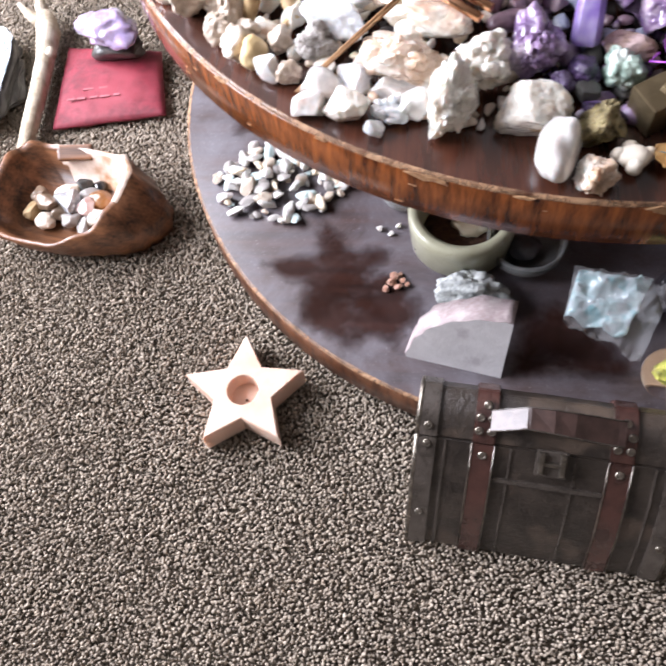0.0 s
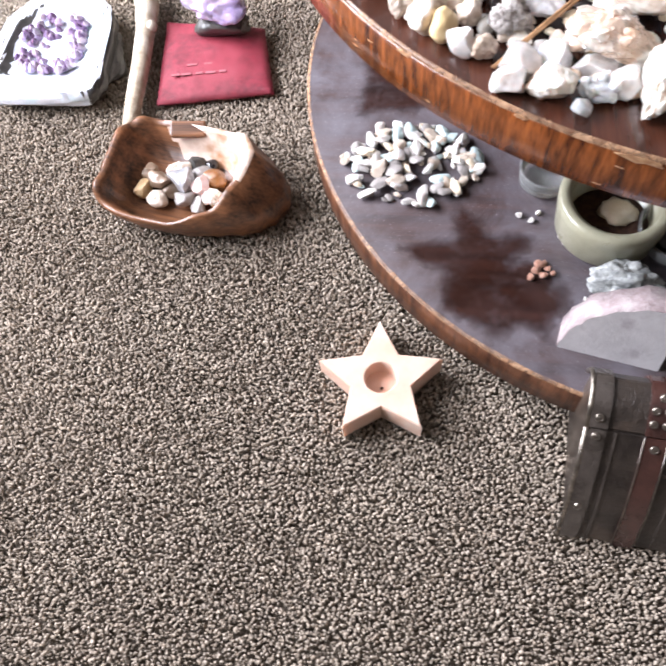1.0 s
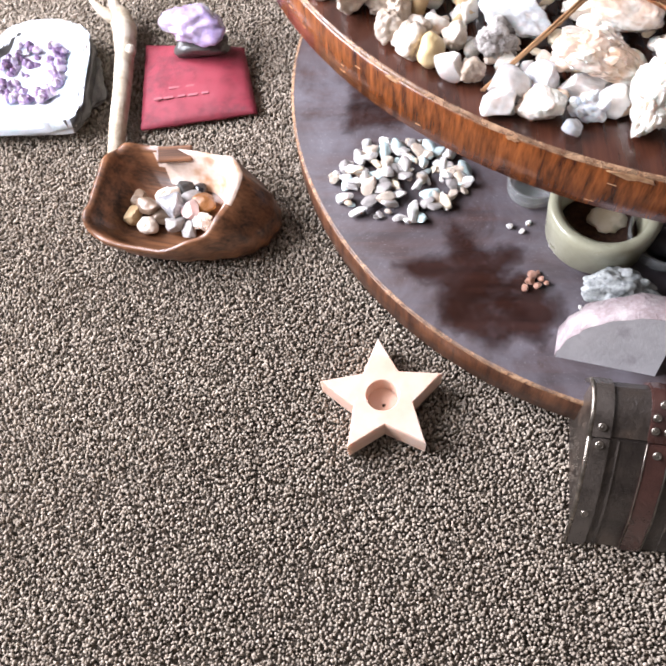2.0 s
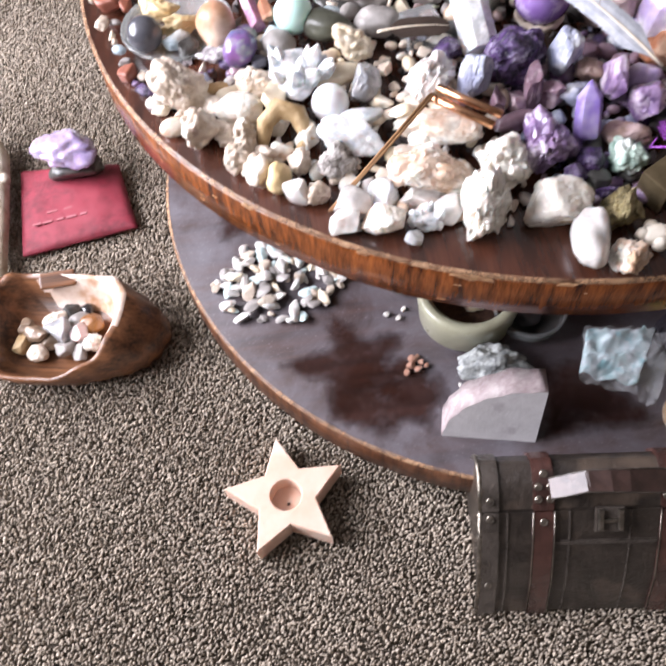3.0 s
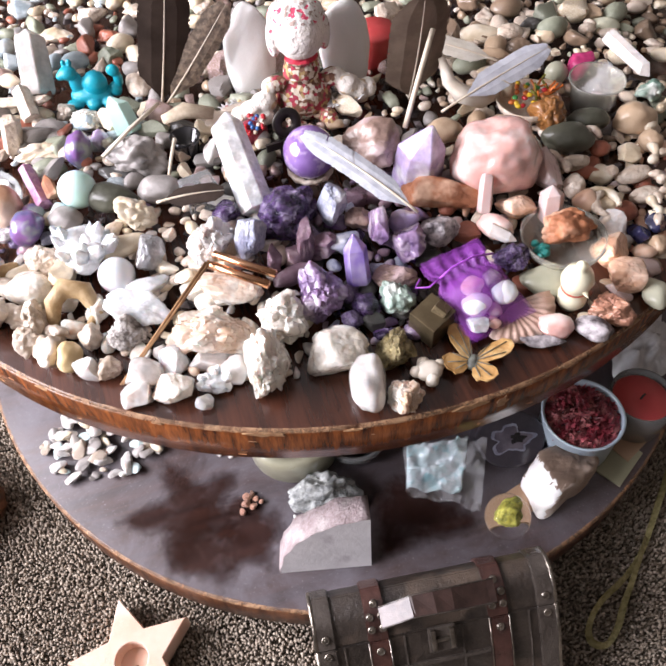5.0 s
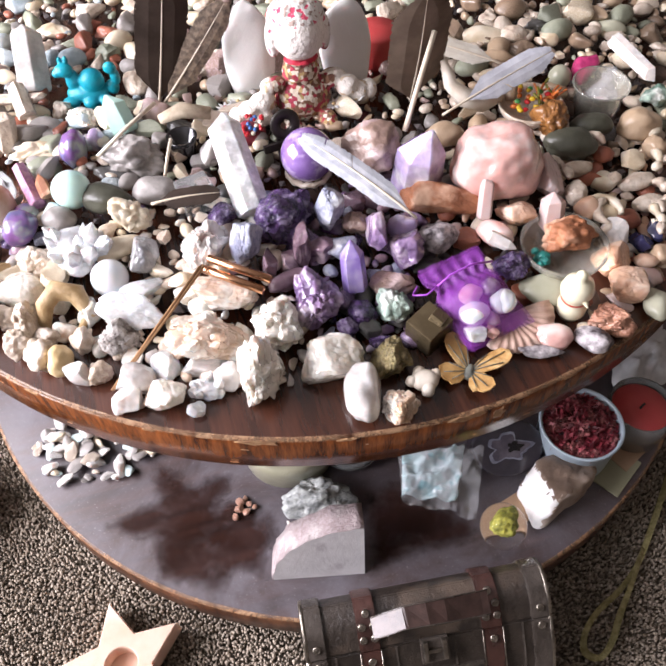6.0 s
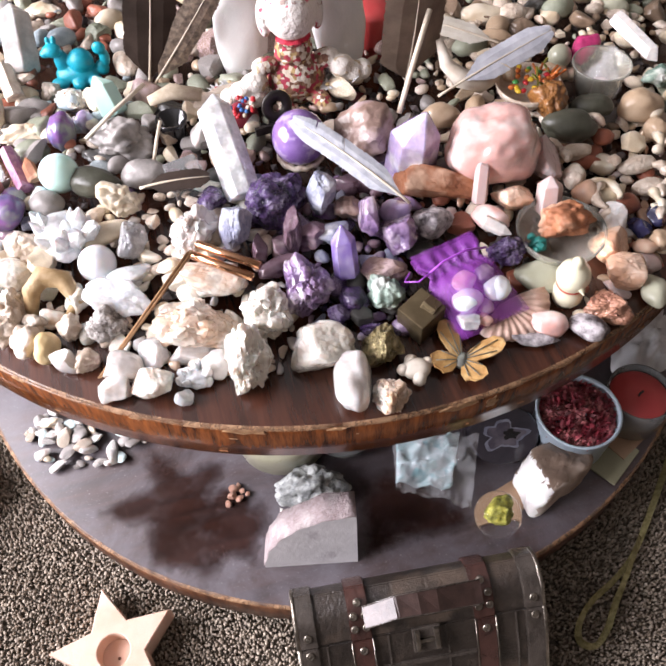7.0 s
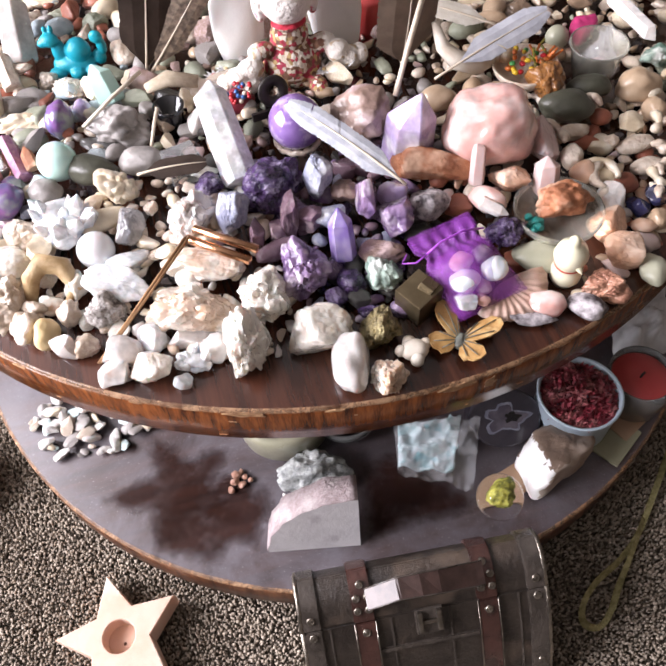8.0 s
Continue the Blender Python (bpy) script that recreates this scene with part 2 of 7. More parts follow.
for nm, y0, y1, z0, z1 in (("wall_pier", Y0, WIN_Y0, 0, H), ("wall_pier", WIN_Y1, Y1, 0, H), ("wall_apron", WIN_Y0, WIN_Y1, 0, WIN_Z0), ("wall_head", WIN_Y0, WIN_Y1, WIN_Z1, H)):
    part(nm, box_mesh(nm, (TH, y1 - y0, z1 - z0), PLASTER, 0), west, pose(0, (y0 + y1) / 2, (z0 + z1) / 2))
win = thing("window_1", None, pose(X0 - TH / 2, (WIN_Y0 + WIN_Y1) / 2, WIN_Z0), "large white-framed window letting in daylight", "window", kind="structure")
ww, wh = WIN_Y1 - WIN_Y0, WIN_Z1 - WIN_Z0
for dy, dz, sy, sz in ((0, 0.025, ww - 0.104, 0.05), (0, wh - 0.025, ww - 0.104, 0.05), (-ww / 2 + 0.025, wh / 2, 0.05, wh), (ww / 2 - 0.025, wh / 2, 0.05, wh), (0, wh / 2, 0.05, wh - 0.104)):
    part("window_frame", box_mesh("window_frame", (0.06, sy, sz), WHITE_PAINT, 0.004), win, pose(-0.02, dy, dz))

# ---- the carpet's pile ----
DISC_LOW, R_LOW, Z_LOW = (0.570, 1.165), 0.512, 0.080
DISC_UP, R_UP, Z_UP = (0.573, 1.300), 0.556, 0.345


def carpet_pile():
    rng = np.random.default_rng(4)
    step = 0.0036
    gx, gy = np.meshgrid(np.arange(-0.7, 1.08, step), np.arange(0.32, 2.0, step))
    px = gx.ravel() + rng.uniform(-0.5, 0.5, gx.size) * step
    py = gy.ravel() + rng.uniform(-0.5, 0.5, gx.size) * step
    keep = np.hypot(px - DISC_LOW[0], py - DISC_LOW[1]) > 0.40
    keep &= (py < 1.45) | (px < 0.2)
    px, py = px[keep], py[keep]
    n = px.size
    lean = 0.9 * np.sin(px * 9 + 1.7 * np.sin(py * 7)) + 0.6 * np.sin(py * 13 + px * 5) + rng.normal(0, 1.1, n) + 0.5
    size = rng.uniform(0.0010, 0.0023, n)
    high = rng.uniform(0.003, 0.0075, n) + 0.0012 * np.sin(px * 210 + 2 * np.sin(py * 130)) * np.sin(py * 190)
    reach = rng.uniform(0.0004, 0.0036, n)
    dx, dy = np.cos(lean), np.sin(lean)
    verts = np.empty((n, 6, 3))
    for k in range(4):
        a = lean + k * np.pi / 2
        wide = size * rng.uniform(0.7, 1.5, n)
        verts[:, k] = np.stack([px + np.cos(a) * wide + dx * reach * 0.5, py + np.sin(a) * wide + dy * reach * 0.5, high * rng.uniform(0.45, 0.8, n)], 1)
    verts[:, 4] = np.stack([px + dx * reach, py + dy * reach, high], 1)
    verts[:, 5] = np.stack([px - dx * reach * 0.3, py - dy * reach * 0.3, np.full(n, -0.005)], 1)
    tri = np.array([(0, 1, 4), (1, 2, 4), (2, 3, 4), (3, 0, 4), (1, 0, 5), (2, 1, 5), (3, 2, 5), (0, 3, 5)])
    faces = (np.arange(n)[:, None, None] * 6 + tri[None]).reshape(-1, 3)
    me = bpy.data.meshes.new("carpet_pile")
    me.vertices.add(n * 6)
    me.vertices.foreach_set("co", verts.ravel())
    me.loops.add(faces.size)
    me.loops.foreach_set("vertex_index", faces.ravel().astype(np.int32))
    me.polygons.add(len(faces))
    me.polygons.foreach_set("loop_start", np.arange(0, faces.size, 3, dtype=np.int32))
    me.update(calc_edges=True)
    me.validate()
    me.materials.append(TUFT)
    return me


thing("carpet_pile", carpet_pile(), pose(0, 0, 0), "twisted brown, beige and dark carpet tufts", "carpet", kind="stuff")


# ---- the two-tier round table ----
def disc(name, r, thick, top_mat, rim_mat, bev=0.004):
    """A round table top: its face, and a rim of veneer standing just proud of it."""
    prof = [(0.0001, 0), (r - bev, 0), (r - bev * 0.3, -bev * 0.3), (r - 0.0015, -bev)]
    face = lathe(name, prof, top_mat, 160)
    rim = lathe("rim", [(r - 0.0015, -bev), (r, -bev - 0.001), (r, -thick + 0.004), (r - 0.004, -thick), (0.0001, -thick)], rim_mat, 160)
    return face, rim


table = thing("tiered_table", None, pose(DISC_LOW[0], DISC_LOW[1], 0), "round dark-stained two-tier wooden table with worn veneer rims", "table")
ox, oy = DISC_UP[0] - DISC_LOW[0], DISC_UP[1] - DISC_LOW[1]
face, rim = disc("upper_top", R_UP, 0.056, TOP_WOOD, RIM_WOOD)
upper = part("upper_top", face, table, pose(ox, oy, Z_UP), "dark lacquered round top")
WORN = wood("worn_edge_wood", (0.22, 0.10, 0.045), (0.55, 0.34, 0.19), 2, 0.7, 0.0, 90.0, 1.0, worn=0.75)


def worn_edge(name, r, z, seed, owner):
    """The bare, chipped arris of a rim, uneven in width."""
    verts, faces = [], []
    n = 420
    for i in range(n):
        a = 2 * math.pi * i / n
        v = Vector((math.cos(a) * 9, math.sin(a) * 9, seed))
        wide = 0.0008 + 0.0016 * max(0.0, noise.noise(v) + 0.15) + 0.006 * max(0.0, noise.noise(v * 2.3) - 0.42)
        for rr, zz in ((r - 0.003 - wide * 0.4, z + 0.0006), (r + 0.0004, z - 0.0005), (r + 0.0005, z - 0.002 - wide)):
            verts.append((rr * math.cos(a), rr * math.sin(a), zz))
    for i in range(n):
        j = (i + 1) % n
        for k in range(2):
            faces.append((i * 3 + k, i * 3 + k + 1, j * 3 + k + 1, j * 3 + k))
    return part(name, mesh_of(name, verts, faces, (WORN,), True), owner, None, "bare worn wood along the edge")


worn_edge("worn_edge", R_UP, 0.0, 3.0, upper)
part("rim", rim, upper, None, "orange-brown wood veneer rim with chips and scratches")
face, rim = disc("lower_top", R_LOW, 0.05, LOW_WOOD, LOW_RIM_WOOD)
lower = part("lower_top", face, table, pose(0, 0, Z_LOW), "dusty dark wooden lower tier, bluish sheen put into its colour")
part("rim", rim, lower, None, "brown wood veneer rim")
worn_edge("worn_edge", R_LOW, 0.0, 7.0, lower)
part("column", lathe("column", [(0.0001, 0.0), (0.12, 0), (0.12, 0.008), (0.06, 0.02), (0.05, 0.04), (0.05, 0.17), (0.065, 0.19), (0.14, 0.2), (0.14, 0.209), (0.0001, 0.209)], TOP_WOOD), table, pose(ox * 0.5, oy * 0.5, Z_LOW))
part("base", lathe("base", [(0.0001, 0), (0.4, 0), (0.4, 0.0297), (0.0001, 0.0297)], TOP_WOOD, 64), table)


# ---- the star candle holder on the carpet ----
def star_holder():
    R, r, t, hole, deep = 0.0765, 0.037, 0.034, 0.0185, 0.022
    pts = []
    for i in range(10):
        a = radians(94 + 36 * i)
        q = R if i % 2 == 0 else r
        pts.append((q * math.cos(a), q * math.sin(a)))
    bm = bmesh.new()
    ring_n = 40
    outer = []
    for i in range(10):
        x0, y0 = pts[i]
        x1, y1 = pts[(i + 1) % 10]
        for k in range(4):
            outer.append((x0 + (x1 - x0) * k / 4, y0 + (y1 - y0) * k / 4))
    def ring(f, z, s=1.0):
        return [bm.verts.new((x * s, y * s, z)) for x, y in f]
    inner = []
    for x, y in outer:
        a = math.atan2(y, x)
        inner.append((hole * math.cos(a), hole * math.sin(a)))
    rings = [ring(outer, 0, 0.95), ring(outer, 0.004, 0.972), ring(outer, t - 0.005, 0.982), ring(outer, t - 0.0015, 0.965), ring(outer, t, 0.93), ring(inner, t, 1.06), ring(inner, t - 0.002, 1.0), ring(inner, t - deep, 0.96)]
    for a, b in zip(rings, rings[1:]):
        for i in range(ring_n):
            j = (i + 1) % ring_n
            bm.faces.new((a[i], a[j], b[j], b[i]))
    bm.faces.new(rings[0][::-1])
    bm.faces.new(rings[-1])
    return from_bm(bm, "star_body", (SALT,))


star = thing("star_candle_holder", None, pose(0.1825, 0.711, 0.006), "pale peach stone star with a round tealight hole, on the carpet", "candle holder")
part("star_body", star_holder(), star)
SOOT = material("soot", (0.05, 0.02, 0.015), (0.1, 0.05, 0.03), 200.0, 0.9)
part("wick_stub", tube("wick_stub", [(0.001, -0.004, 0.0115), (0.0015, -0.0045, 0.0145), (0.0032, -0.005, 0.0155)], [0.0022, 0.0012, 0.0008], SOOT, 7), star, None, "burnt wick stub in the hole")

# chips and scratches on the upper rim
for i, (deg, long, high, drop) in enumerate(((-109.5, 0.034, 0.006, 0.002), (-89.5, 0.030, 0.009, 0.002), (-86.0, 0.012, 0.016, 0.012), (-120.0, 0.012, 0.004, 0.001), (-101.0, 0.016, 0.003, 0.001), (-133.0, 0.014, 0.004, 0.002), (-78.0, 0.014, 0.003, 0.001), (-66.0, 0.018, 0.004, 0.002))):
    a = radians(deg)
    pts = [(long / 2 * math.cos(k * 0.571) * (1 + 0.35 * math.sin(k * 2.7 + i)), high / 2 * math.sin(k * 0.571) * (1 + 0.4 * math.sin(k * 3.3 + i))) for k in range(11)]
    part("rim_chip", outline_solid("rim_chip", pts, -0.001, 0.0006, BARE_WOOD, 0), upper, pose(R_UP * math.cos(a), R_UP * math.sin(a), -0.0035 - drop, 90, 0, deg + 90), "bare chipped wood")
sr = random.Random(6)
for i in range(16):
    deg = sr.uniform(-150, -45)
    a = radians(deg)
    part("scratch", box_mesh("scratch", (sr.uniform(0.002, 0.009), 0.0005, 0.0006), BARE_WOOD, 0), upper, pose((R_UP + 0.0002) * math.cos(a), (R_UP + 0.0002) * math.sin(a), -sr.uniform(0.008, 0.05), 0, sr.uniform(-6, 6), deg + 90), "thin pale scratch")

# ---- stones ----
def heap(x, y):
    """How high the stones are piled on the upper top at a place: nothing at its edge, about three centimetres further in."""
    d = R_UP - math.hypot(x - DISC_UP[0], y - DISC_UP[1])
    s = min(max((d - 0.05) / 0.17, 0.0), 1.0)
    return Z_UP + 0.026 * s * s * (3 - 2 * s)


def sphere_dirs(sub):
    bm = bmesh.new()
    bmesh.ops.create_icosphere(bm, subdivisions=sub, radius=1)
    v = np.array([tuple(p.co) for p in bm.verts])
    f = [tuple(p.index for p in q.verts) for q in bm.faces]
    bm.free()
    return v, f


BALLS = {s: sphere_dirs(s) for s in (2, 3, 4, 5)}


def stone_mesh(name, size, mat, seed, kind="rough", sub=4):
    """A stone of the given extents about its middle. Kinds: rough (broken faces), lump (knobbly), druse (knobs
    crusted with small crystal faces), worn (rounded boulder), smooth (tumbled), chip (sharp)."""
    rng = np.random.default_rng(seed)
    d, faces = BALLS[sub]
    r = np.ones(len(d))
    off = rng.uniform(-50, 50, 3)

    def cloud(freq):
        return np.array([noise.noise(Vector(p * freq + off)) for p in d])

    if kind != "smooth":
        n = {"rough": 17, "chip": 10, "lump": 20, "druse": 16, "worn": 15}[kind]
        nor = rng.normal(size=(n, 3))
        nor /= np.linalg.norm(nor, axis=1)[:, None]
        dist = rng.uniform(0.80 if kind == "worn" else 0.70, 1.0, n)
        dots = np.maximum(d @ nor.T, 0.0) / dist[None]
        sharp = {"rough": 16, "chip": 30, "lump": 8, "druse": 10, "worn": 8}[kind]
        r = np.minimum(((dots ** sharp).sum(1) + 1e-9) ** (-1.0 / sharp), 1.3)
    if kind == "lump":
        k = 80
        c = rng.normal(size=(k, 3))
        c /= np.linalg.norm(c, axis=1)[:, None]
        ang = np.arccos(np.clip(d @ c.T, -1, 1)) / rng.uniform(0.12, 0.34, k)[None]
        knob = (np.sqrt(np.maximum(1 - ang ** 2, 0)) * rng.uniform(0.05, 0.19, k)[None]).max(1)
        r = r * (0.80 + knob) + 0.10 * cloud(1.9) + 0.05 * cloud(5.0) + 0.03 * cloud(11.0) + 0.018 * cloud(23.0)
    elif kind == "druse":
        k = 26
        c = rng.normal(size=(k, 3))
        c /= np.linalg.norm(c, axis=1)[:, None]
        ang = np.arccos(np.clip(d @ c.T, -1, 1)) / rng.uniform(0.28, 0.52, k)[None]
        r = r * (0.78 + (np.sqrt(np.maximum(1 - ang ** 2, 0)) * rng.uniform(0.08, 0.24, k)[None]).max(1)) + 0.08 * cloud(2.0)
        k = 190
        c = rng.normal(size=(k, 3))
        c /= np.linalg.norm(c, axis=1)[:, None]
        own = (d @ c.T).argmax(1)
        tilt = rng.normal(0, 0.21, (k, 3))
        r = r + ((d - c[own]) * tilt[own]).sum(1) + rng.uniform(-0.022, 0.022, k)[own] + 0.012 * cloud(19.0)
    elif kind == "worn":
        r = (np.abs(d) ** 2.7).sum(1) ** (-1 / 2.7) * (1 + 0.17 * cloud(1.5) + 0.06 * cloud(3.4) + 0.012 * cloud(12.0))
    elif kind == "rough":
        r = r * (1 + 0.10 * cloud(1.8) + 0.05 * cloud(4.5) + 0.035 * cloud(9.0) + 0.02 * cloud(21.0))
    elif kind == "chip":
        r = r * (1 + 0.10 * cloud(1.6) + 0.03 * cloud(6.0) + 0.012 * cloud(17.0))
    else:
        r = r * (1 + 0.20 * cloud(1.0) + 0.06 * cloud(2.3) + 0.012 * cloud(6.0))
    v = d * r[:, None]
    lo, hi = v.min(0), v.max(0)
    v = ((v - lo) / (hi - lo) - 0.5) * np.array(size)
    me = mesh_of(name, v, faces, (mat,), True)
    if kind in ("rough", "chip", "druse"):
        me.set_sharp_from_angle(angle=0.32 if kind == "druse" else 0.6)
    return me


def rock(name, x, y, size, yaw, mat, seed, kind, label, category="stone", z=None, tip=0.0):
    if kind == "lump" and mat in CRUSTED:
        kind = "druse"
    me = stone_mesh(name, size, mat, seed, kind, 5 if max(size) > 0.036 and kind != "smooth" else 4)
    base = heap(x, y) if z is None else z
    return thing(name, me, pose(x, y, base + size[2] * 0.46, tip, 0, yaw), label, category)


def point_mesh(name, length, radius, mat, seed, tip=0.3, foot=0.0, flat=1.0):
    """A six-sided crystal that stands on the origin along z, its end cut to an uneven point."""
    rng = np.random.default_rng(seed)
    bm = bmesh.new()
    rings = []
    shape = [(math.cos(radians(60 * k + rng.uniform(-9, 9))) * rng.uniform(0.86, 1.1), math.sin(radians(60 * k + rng.uniform(-9, 9))) * rng.uniform(0.86, 1.1) * flat) for k in range(6)]
    levels = [(0.0, 0.9 if not foot else foot), (0.06, 1.0), (0.45, 0.98), (1.0 - tip, 0.93)]
    for z, s in levels:
        dz = [rng.uniform(-0.05, 0.05) if z == 1.0 - tip else 0 for k in range(6)]
        rings.append([bm.verts.new((shape[k][0] * radius * s, shape[k][1] * radius * s, (z + dz[k]) * length)) for k in range(6)])
    apex = Vector((rng.uniform(-0.25, 0.25) * radius, rng.uniform(-0.25, 0.25) * radius, length))
    crown = [bm.verts.new((apex.x + shape[k][0] * radius * 0.09, apex.y + shape[k][1] * radius * 0.09, length - radius * 0.03)) for k in range(6)]
    rings.append(crown)
    for a, b in zip(rings, rings[1:]):
        for k in range(6):
            q = (k + 1) % 6
            bm.faces.new((a[k], a[q], b[q], b[k]))
    bm.faces.new(rings[0][::-1])
    bm.faces.new(crown)
    bmesh.ops.bevel(bm, geom=bm.edges[:], offset=radius * 0.045, segments=1, affect="EDGES")
    return from_bm(bm, name, (mat,))


def along(p0, p1, spin=0.0):
    """A pose at p0 whose z points to p1."""
    p0, p1 = Vector(p0), Vector(p1)
    return Matrix.Translation(p0) @ (p1 - p0).to_track_quat("Z", "Y").to_matrix().to_4x4() @ pose(0, 0, 0, 0, 0, spin)


def crystal(name, p0, p1, radius, mat, seed, label, tip=0.3, flat=1.0, category="crystal"):
    length = (Vector(p1) - Vector(p0)).length
    return thing(name, point_mesh(name, length, radius, mat, seed, tip, 0.0, flat), along(p0, p1, seed * 37 % 360), label, category)


def cluster(name, x, y, size, yaw, mat, seed, label, count=12, z=None):
    """Crystal points that grow out of one rough base."""
    rng = random.Random(seed)
    base = heap(x, y) if z is None else z
    top = thing(name, None, pose(x, y, base, 0, 0, yaw), label, "crystal cluster")
    part("base", stone_mesh("base", (size[0] * 0.92, size[1] * 0.92, size[2] * 0.7), mat, seed, "lump"), top, pose(0, 0, size[2] * 0.32))
    for i in range(count):
        a, u = rng.uniform(0, 6.283), math.sqrt(rng.random())
        px, py = math.cos(a) * size[0] * 0.3 * u, math.sin(a) * size[1] * 0.3 * u
        lean = Vector((math.cos(a) * u * 0.75, math.sin(a) * u * 0.75, 1.0)).normalized()
        p0 = Vector((px, py, size[2] * 0.3))
        r = min(size) * rng.uniform(0.10, 0.19)
        ln = size[2] * rng.uniform(0.35, 0.68)
        part("crystal", point_mesh("crystal", ln, r, mat, seed * 31 + i, 0.35), top, along(p0, p0 + lean))
    return top


def ball(name, x, y, r, mat, label, z=None, category="sphere"):
    base = heap(x, y) if z is None else z
    d, f = BALLS[5]
    return thing(name, mesh_of(name, d * r, f, (mat,), True), pose(x, y, base + r * 0.97), label, category)


# minerals: base colours of the real stones
WQ = material("white_quartz", (0.78, 0.745, 0.675), (0.70, 0.64, 0.55), 34.0, 0.15, 0.2, 170.0, sub=0.5, third=(0.64, 0.49, 0.31), third_scale=34.0, third_at=0.68, coat=0.8, glass=0.2, druse=0.3, druse_scale=170.0)
MILK = material("milky_quartz", (0.76, 0.73, 0.70), (0.66, 0.62, 0.59), 30.0, 0.14, 0.12, 110.0, sub=0.5, glass=0.3, druse=0.15, druse_scale=90.0, third=(0.68, 0.58, 0.52), third_scale=26.0, third_at=0.62, coat=0.6)
CREAM = material("cream_stone", (0.74, 0.65, 0.50), (0.60, 0.48, 0.32), 30.0, 0.36, 0.25, 150.0, sub=0.15, third=(0.80, 0.73, 0.62), third_scale=22.0, coat=0.4)
CREAMQ = material("pinkish_quartz", (0.72, 0.57, 0.46), (0.60, 0.42, 0.29), 46.0, 0.15, 0.2, 170.0, sub=0.5, third=(0.83, 0.78, 0.70), third_scale=30.0, third_at=0.52, coat=0.8, glass=0.2, druse=0.3, druse_scale=170.0)
CLEARQ = material("clear_quartz", (0.93, 0.94, 0.95), (0.82, 0.83, 0.85), 40.0, 0.06, 0.12, 90.0, glass=0.5, ior=1.42, rough_vary=0.05, coat=0.5, sub=0.4, druse=0.1, druse_scale=80.0, third=(0.90, 0.89, 0.87), third_scale=22.0)
SMOKYQ = material("smoky_clear_quartz", (0.66, 0.65, 0.65), (0.36, 0.36, 0.38), 70.0, 0.12, 0.2, 120.0, glass=0.45, ior=1.5, sub=0.2, coat=0.4)
SHELLW = material("bleached_shell", (0.72, 0.63, 0.53), (0.52, 0.41, 0.31), 60.0, 0.36, 0.35, 220.0, sub=0.12, third=(0.38, 0.27, 0.22), third_scale=55.0, third_at=0.64, coat=0.3, druse=0.3, druse_scale=200.0)
CORAL = material("pitted_coral_rock", (0.62, 0.58, 0.54), (0.08, 0.06, 0.05), 75.0, 0.7, 0.7, 150.0)
YELLOWC = material("yellow_calcite", (0.74, 0.60, 0.36), (0.66, 0.48, 0.24), 30.0, 0.4, 0.3, 120.0)
TANSHELL = material("tan_shell", (0.52, 0.37, 0.20), (0.36, 0.23, 0.10), 60.0, 0.5, 0.4, 200.0)
AMETH = material("dark_amethyst", (0.13, 0.07, 0.20), (0.03, 0.018, 0.06), 80.0, 0.22, 1.0, 300.0, third=(0.33, 0.26, 0.42), third_scale=60.0, third_at=0.6, coat=0.3, glass=0.3, druse=0.7, druse_scale=220.0)
AMETHL = material("lilac_amethyst", (0.34, 0.23, 0.38), (0.16, 0.095, 0.21), 44.0, 0.12, 0.2, 150.0, sub=0.3, glass=0.35, druse=0.25, druse_scale=120.0, third=(0.56, 0.48, 0.54), third_scale=34.0, third_at=0.58, coat=0.4)
AMETHP = material("pale_amethyst", (0.60, 0.49, 0.68), (0.43, 0.33, 0.56), 30.0, 0.12, 0.2, 120.0, sub=0.45, glass=0.3, druse=0.15, druse_scale=90.0, third=(0.78, 0.74, 0.79), third_scale=22.0, third_at=0.56, coat=0.5)
AMETHB = material("bright_amethyst", (0.46, 0.34, 0.74), (0.30, 0.19, 0.56), 26.0, 0.1, 0.12, 110.0, glass=0.45, sub=0.3, coat=0.4, third=(0.66, 0.58, 0.82), third_scale=24.0, third_at=0.6)
MAUVE = material("mauve_shard", (0.36, 0.235, 0.29), (0.22, 0.13, 0.17), 50.0, 0.16, 0.2, 170.0, vary=0.3, glass=0.25, sub=0.25, coat=0.4, third=(0.52, 0.40, 0.43), third_scale=34.0, third_at=0.62)
BLUEGREY = material("blue_grey_crystal", (0.36, 0.38, 0.46), (0.2, 0.21, 0.30), 60.0, 0.28, 0.5, 220.0, third=(0.6, 0.6, 0.62), third_scale=40.0)
GREYST = material("grey_stone", (0.33, 0.30, 0.28), (0.24, 0.22, 0.205), 50.0, 0.5, 0.25, 220.0, third=(0.16, 0.15, 0.145), third_scale=45.0, third_at=0.68, coat=0.2)
DARKST = material("dark_slate_pebble", (0.095, 0.09, 0.082), (0.05, 0.048, 0.045), 40.0, 0.34, 0.2, 200.0, vary=0.4, coat=0.2)
OLIVEST = material("dark_olive_pebble", (0.09, 0.09, 0.065), (0.055, 0.055, 0.04), 30.0, 0.35, 0.2, 150.0)
BROWNST = material("brown_pebble", (0.26, 0.18, 0.12), (0.17, 0.115, 0.075), 36.0, 0.34, 0.18, 160.0, vary=0.4, coat=0.4)
TANST = material("tan_pebble", (0.46, 0.34, 0.23), (0.36, 0.25, 0.16), 36.0, 0.34, 0.15, 160.0, vary=0.35, coat=0.4)
REDST = material("red_jasper", (0.36, 0.12, 0.07), (0.25, 0.08, 0.05), 40.0, 0.4, 0.2, 180.0, vary=0.35)
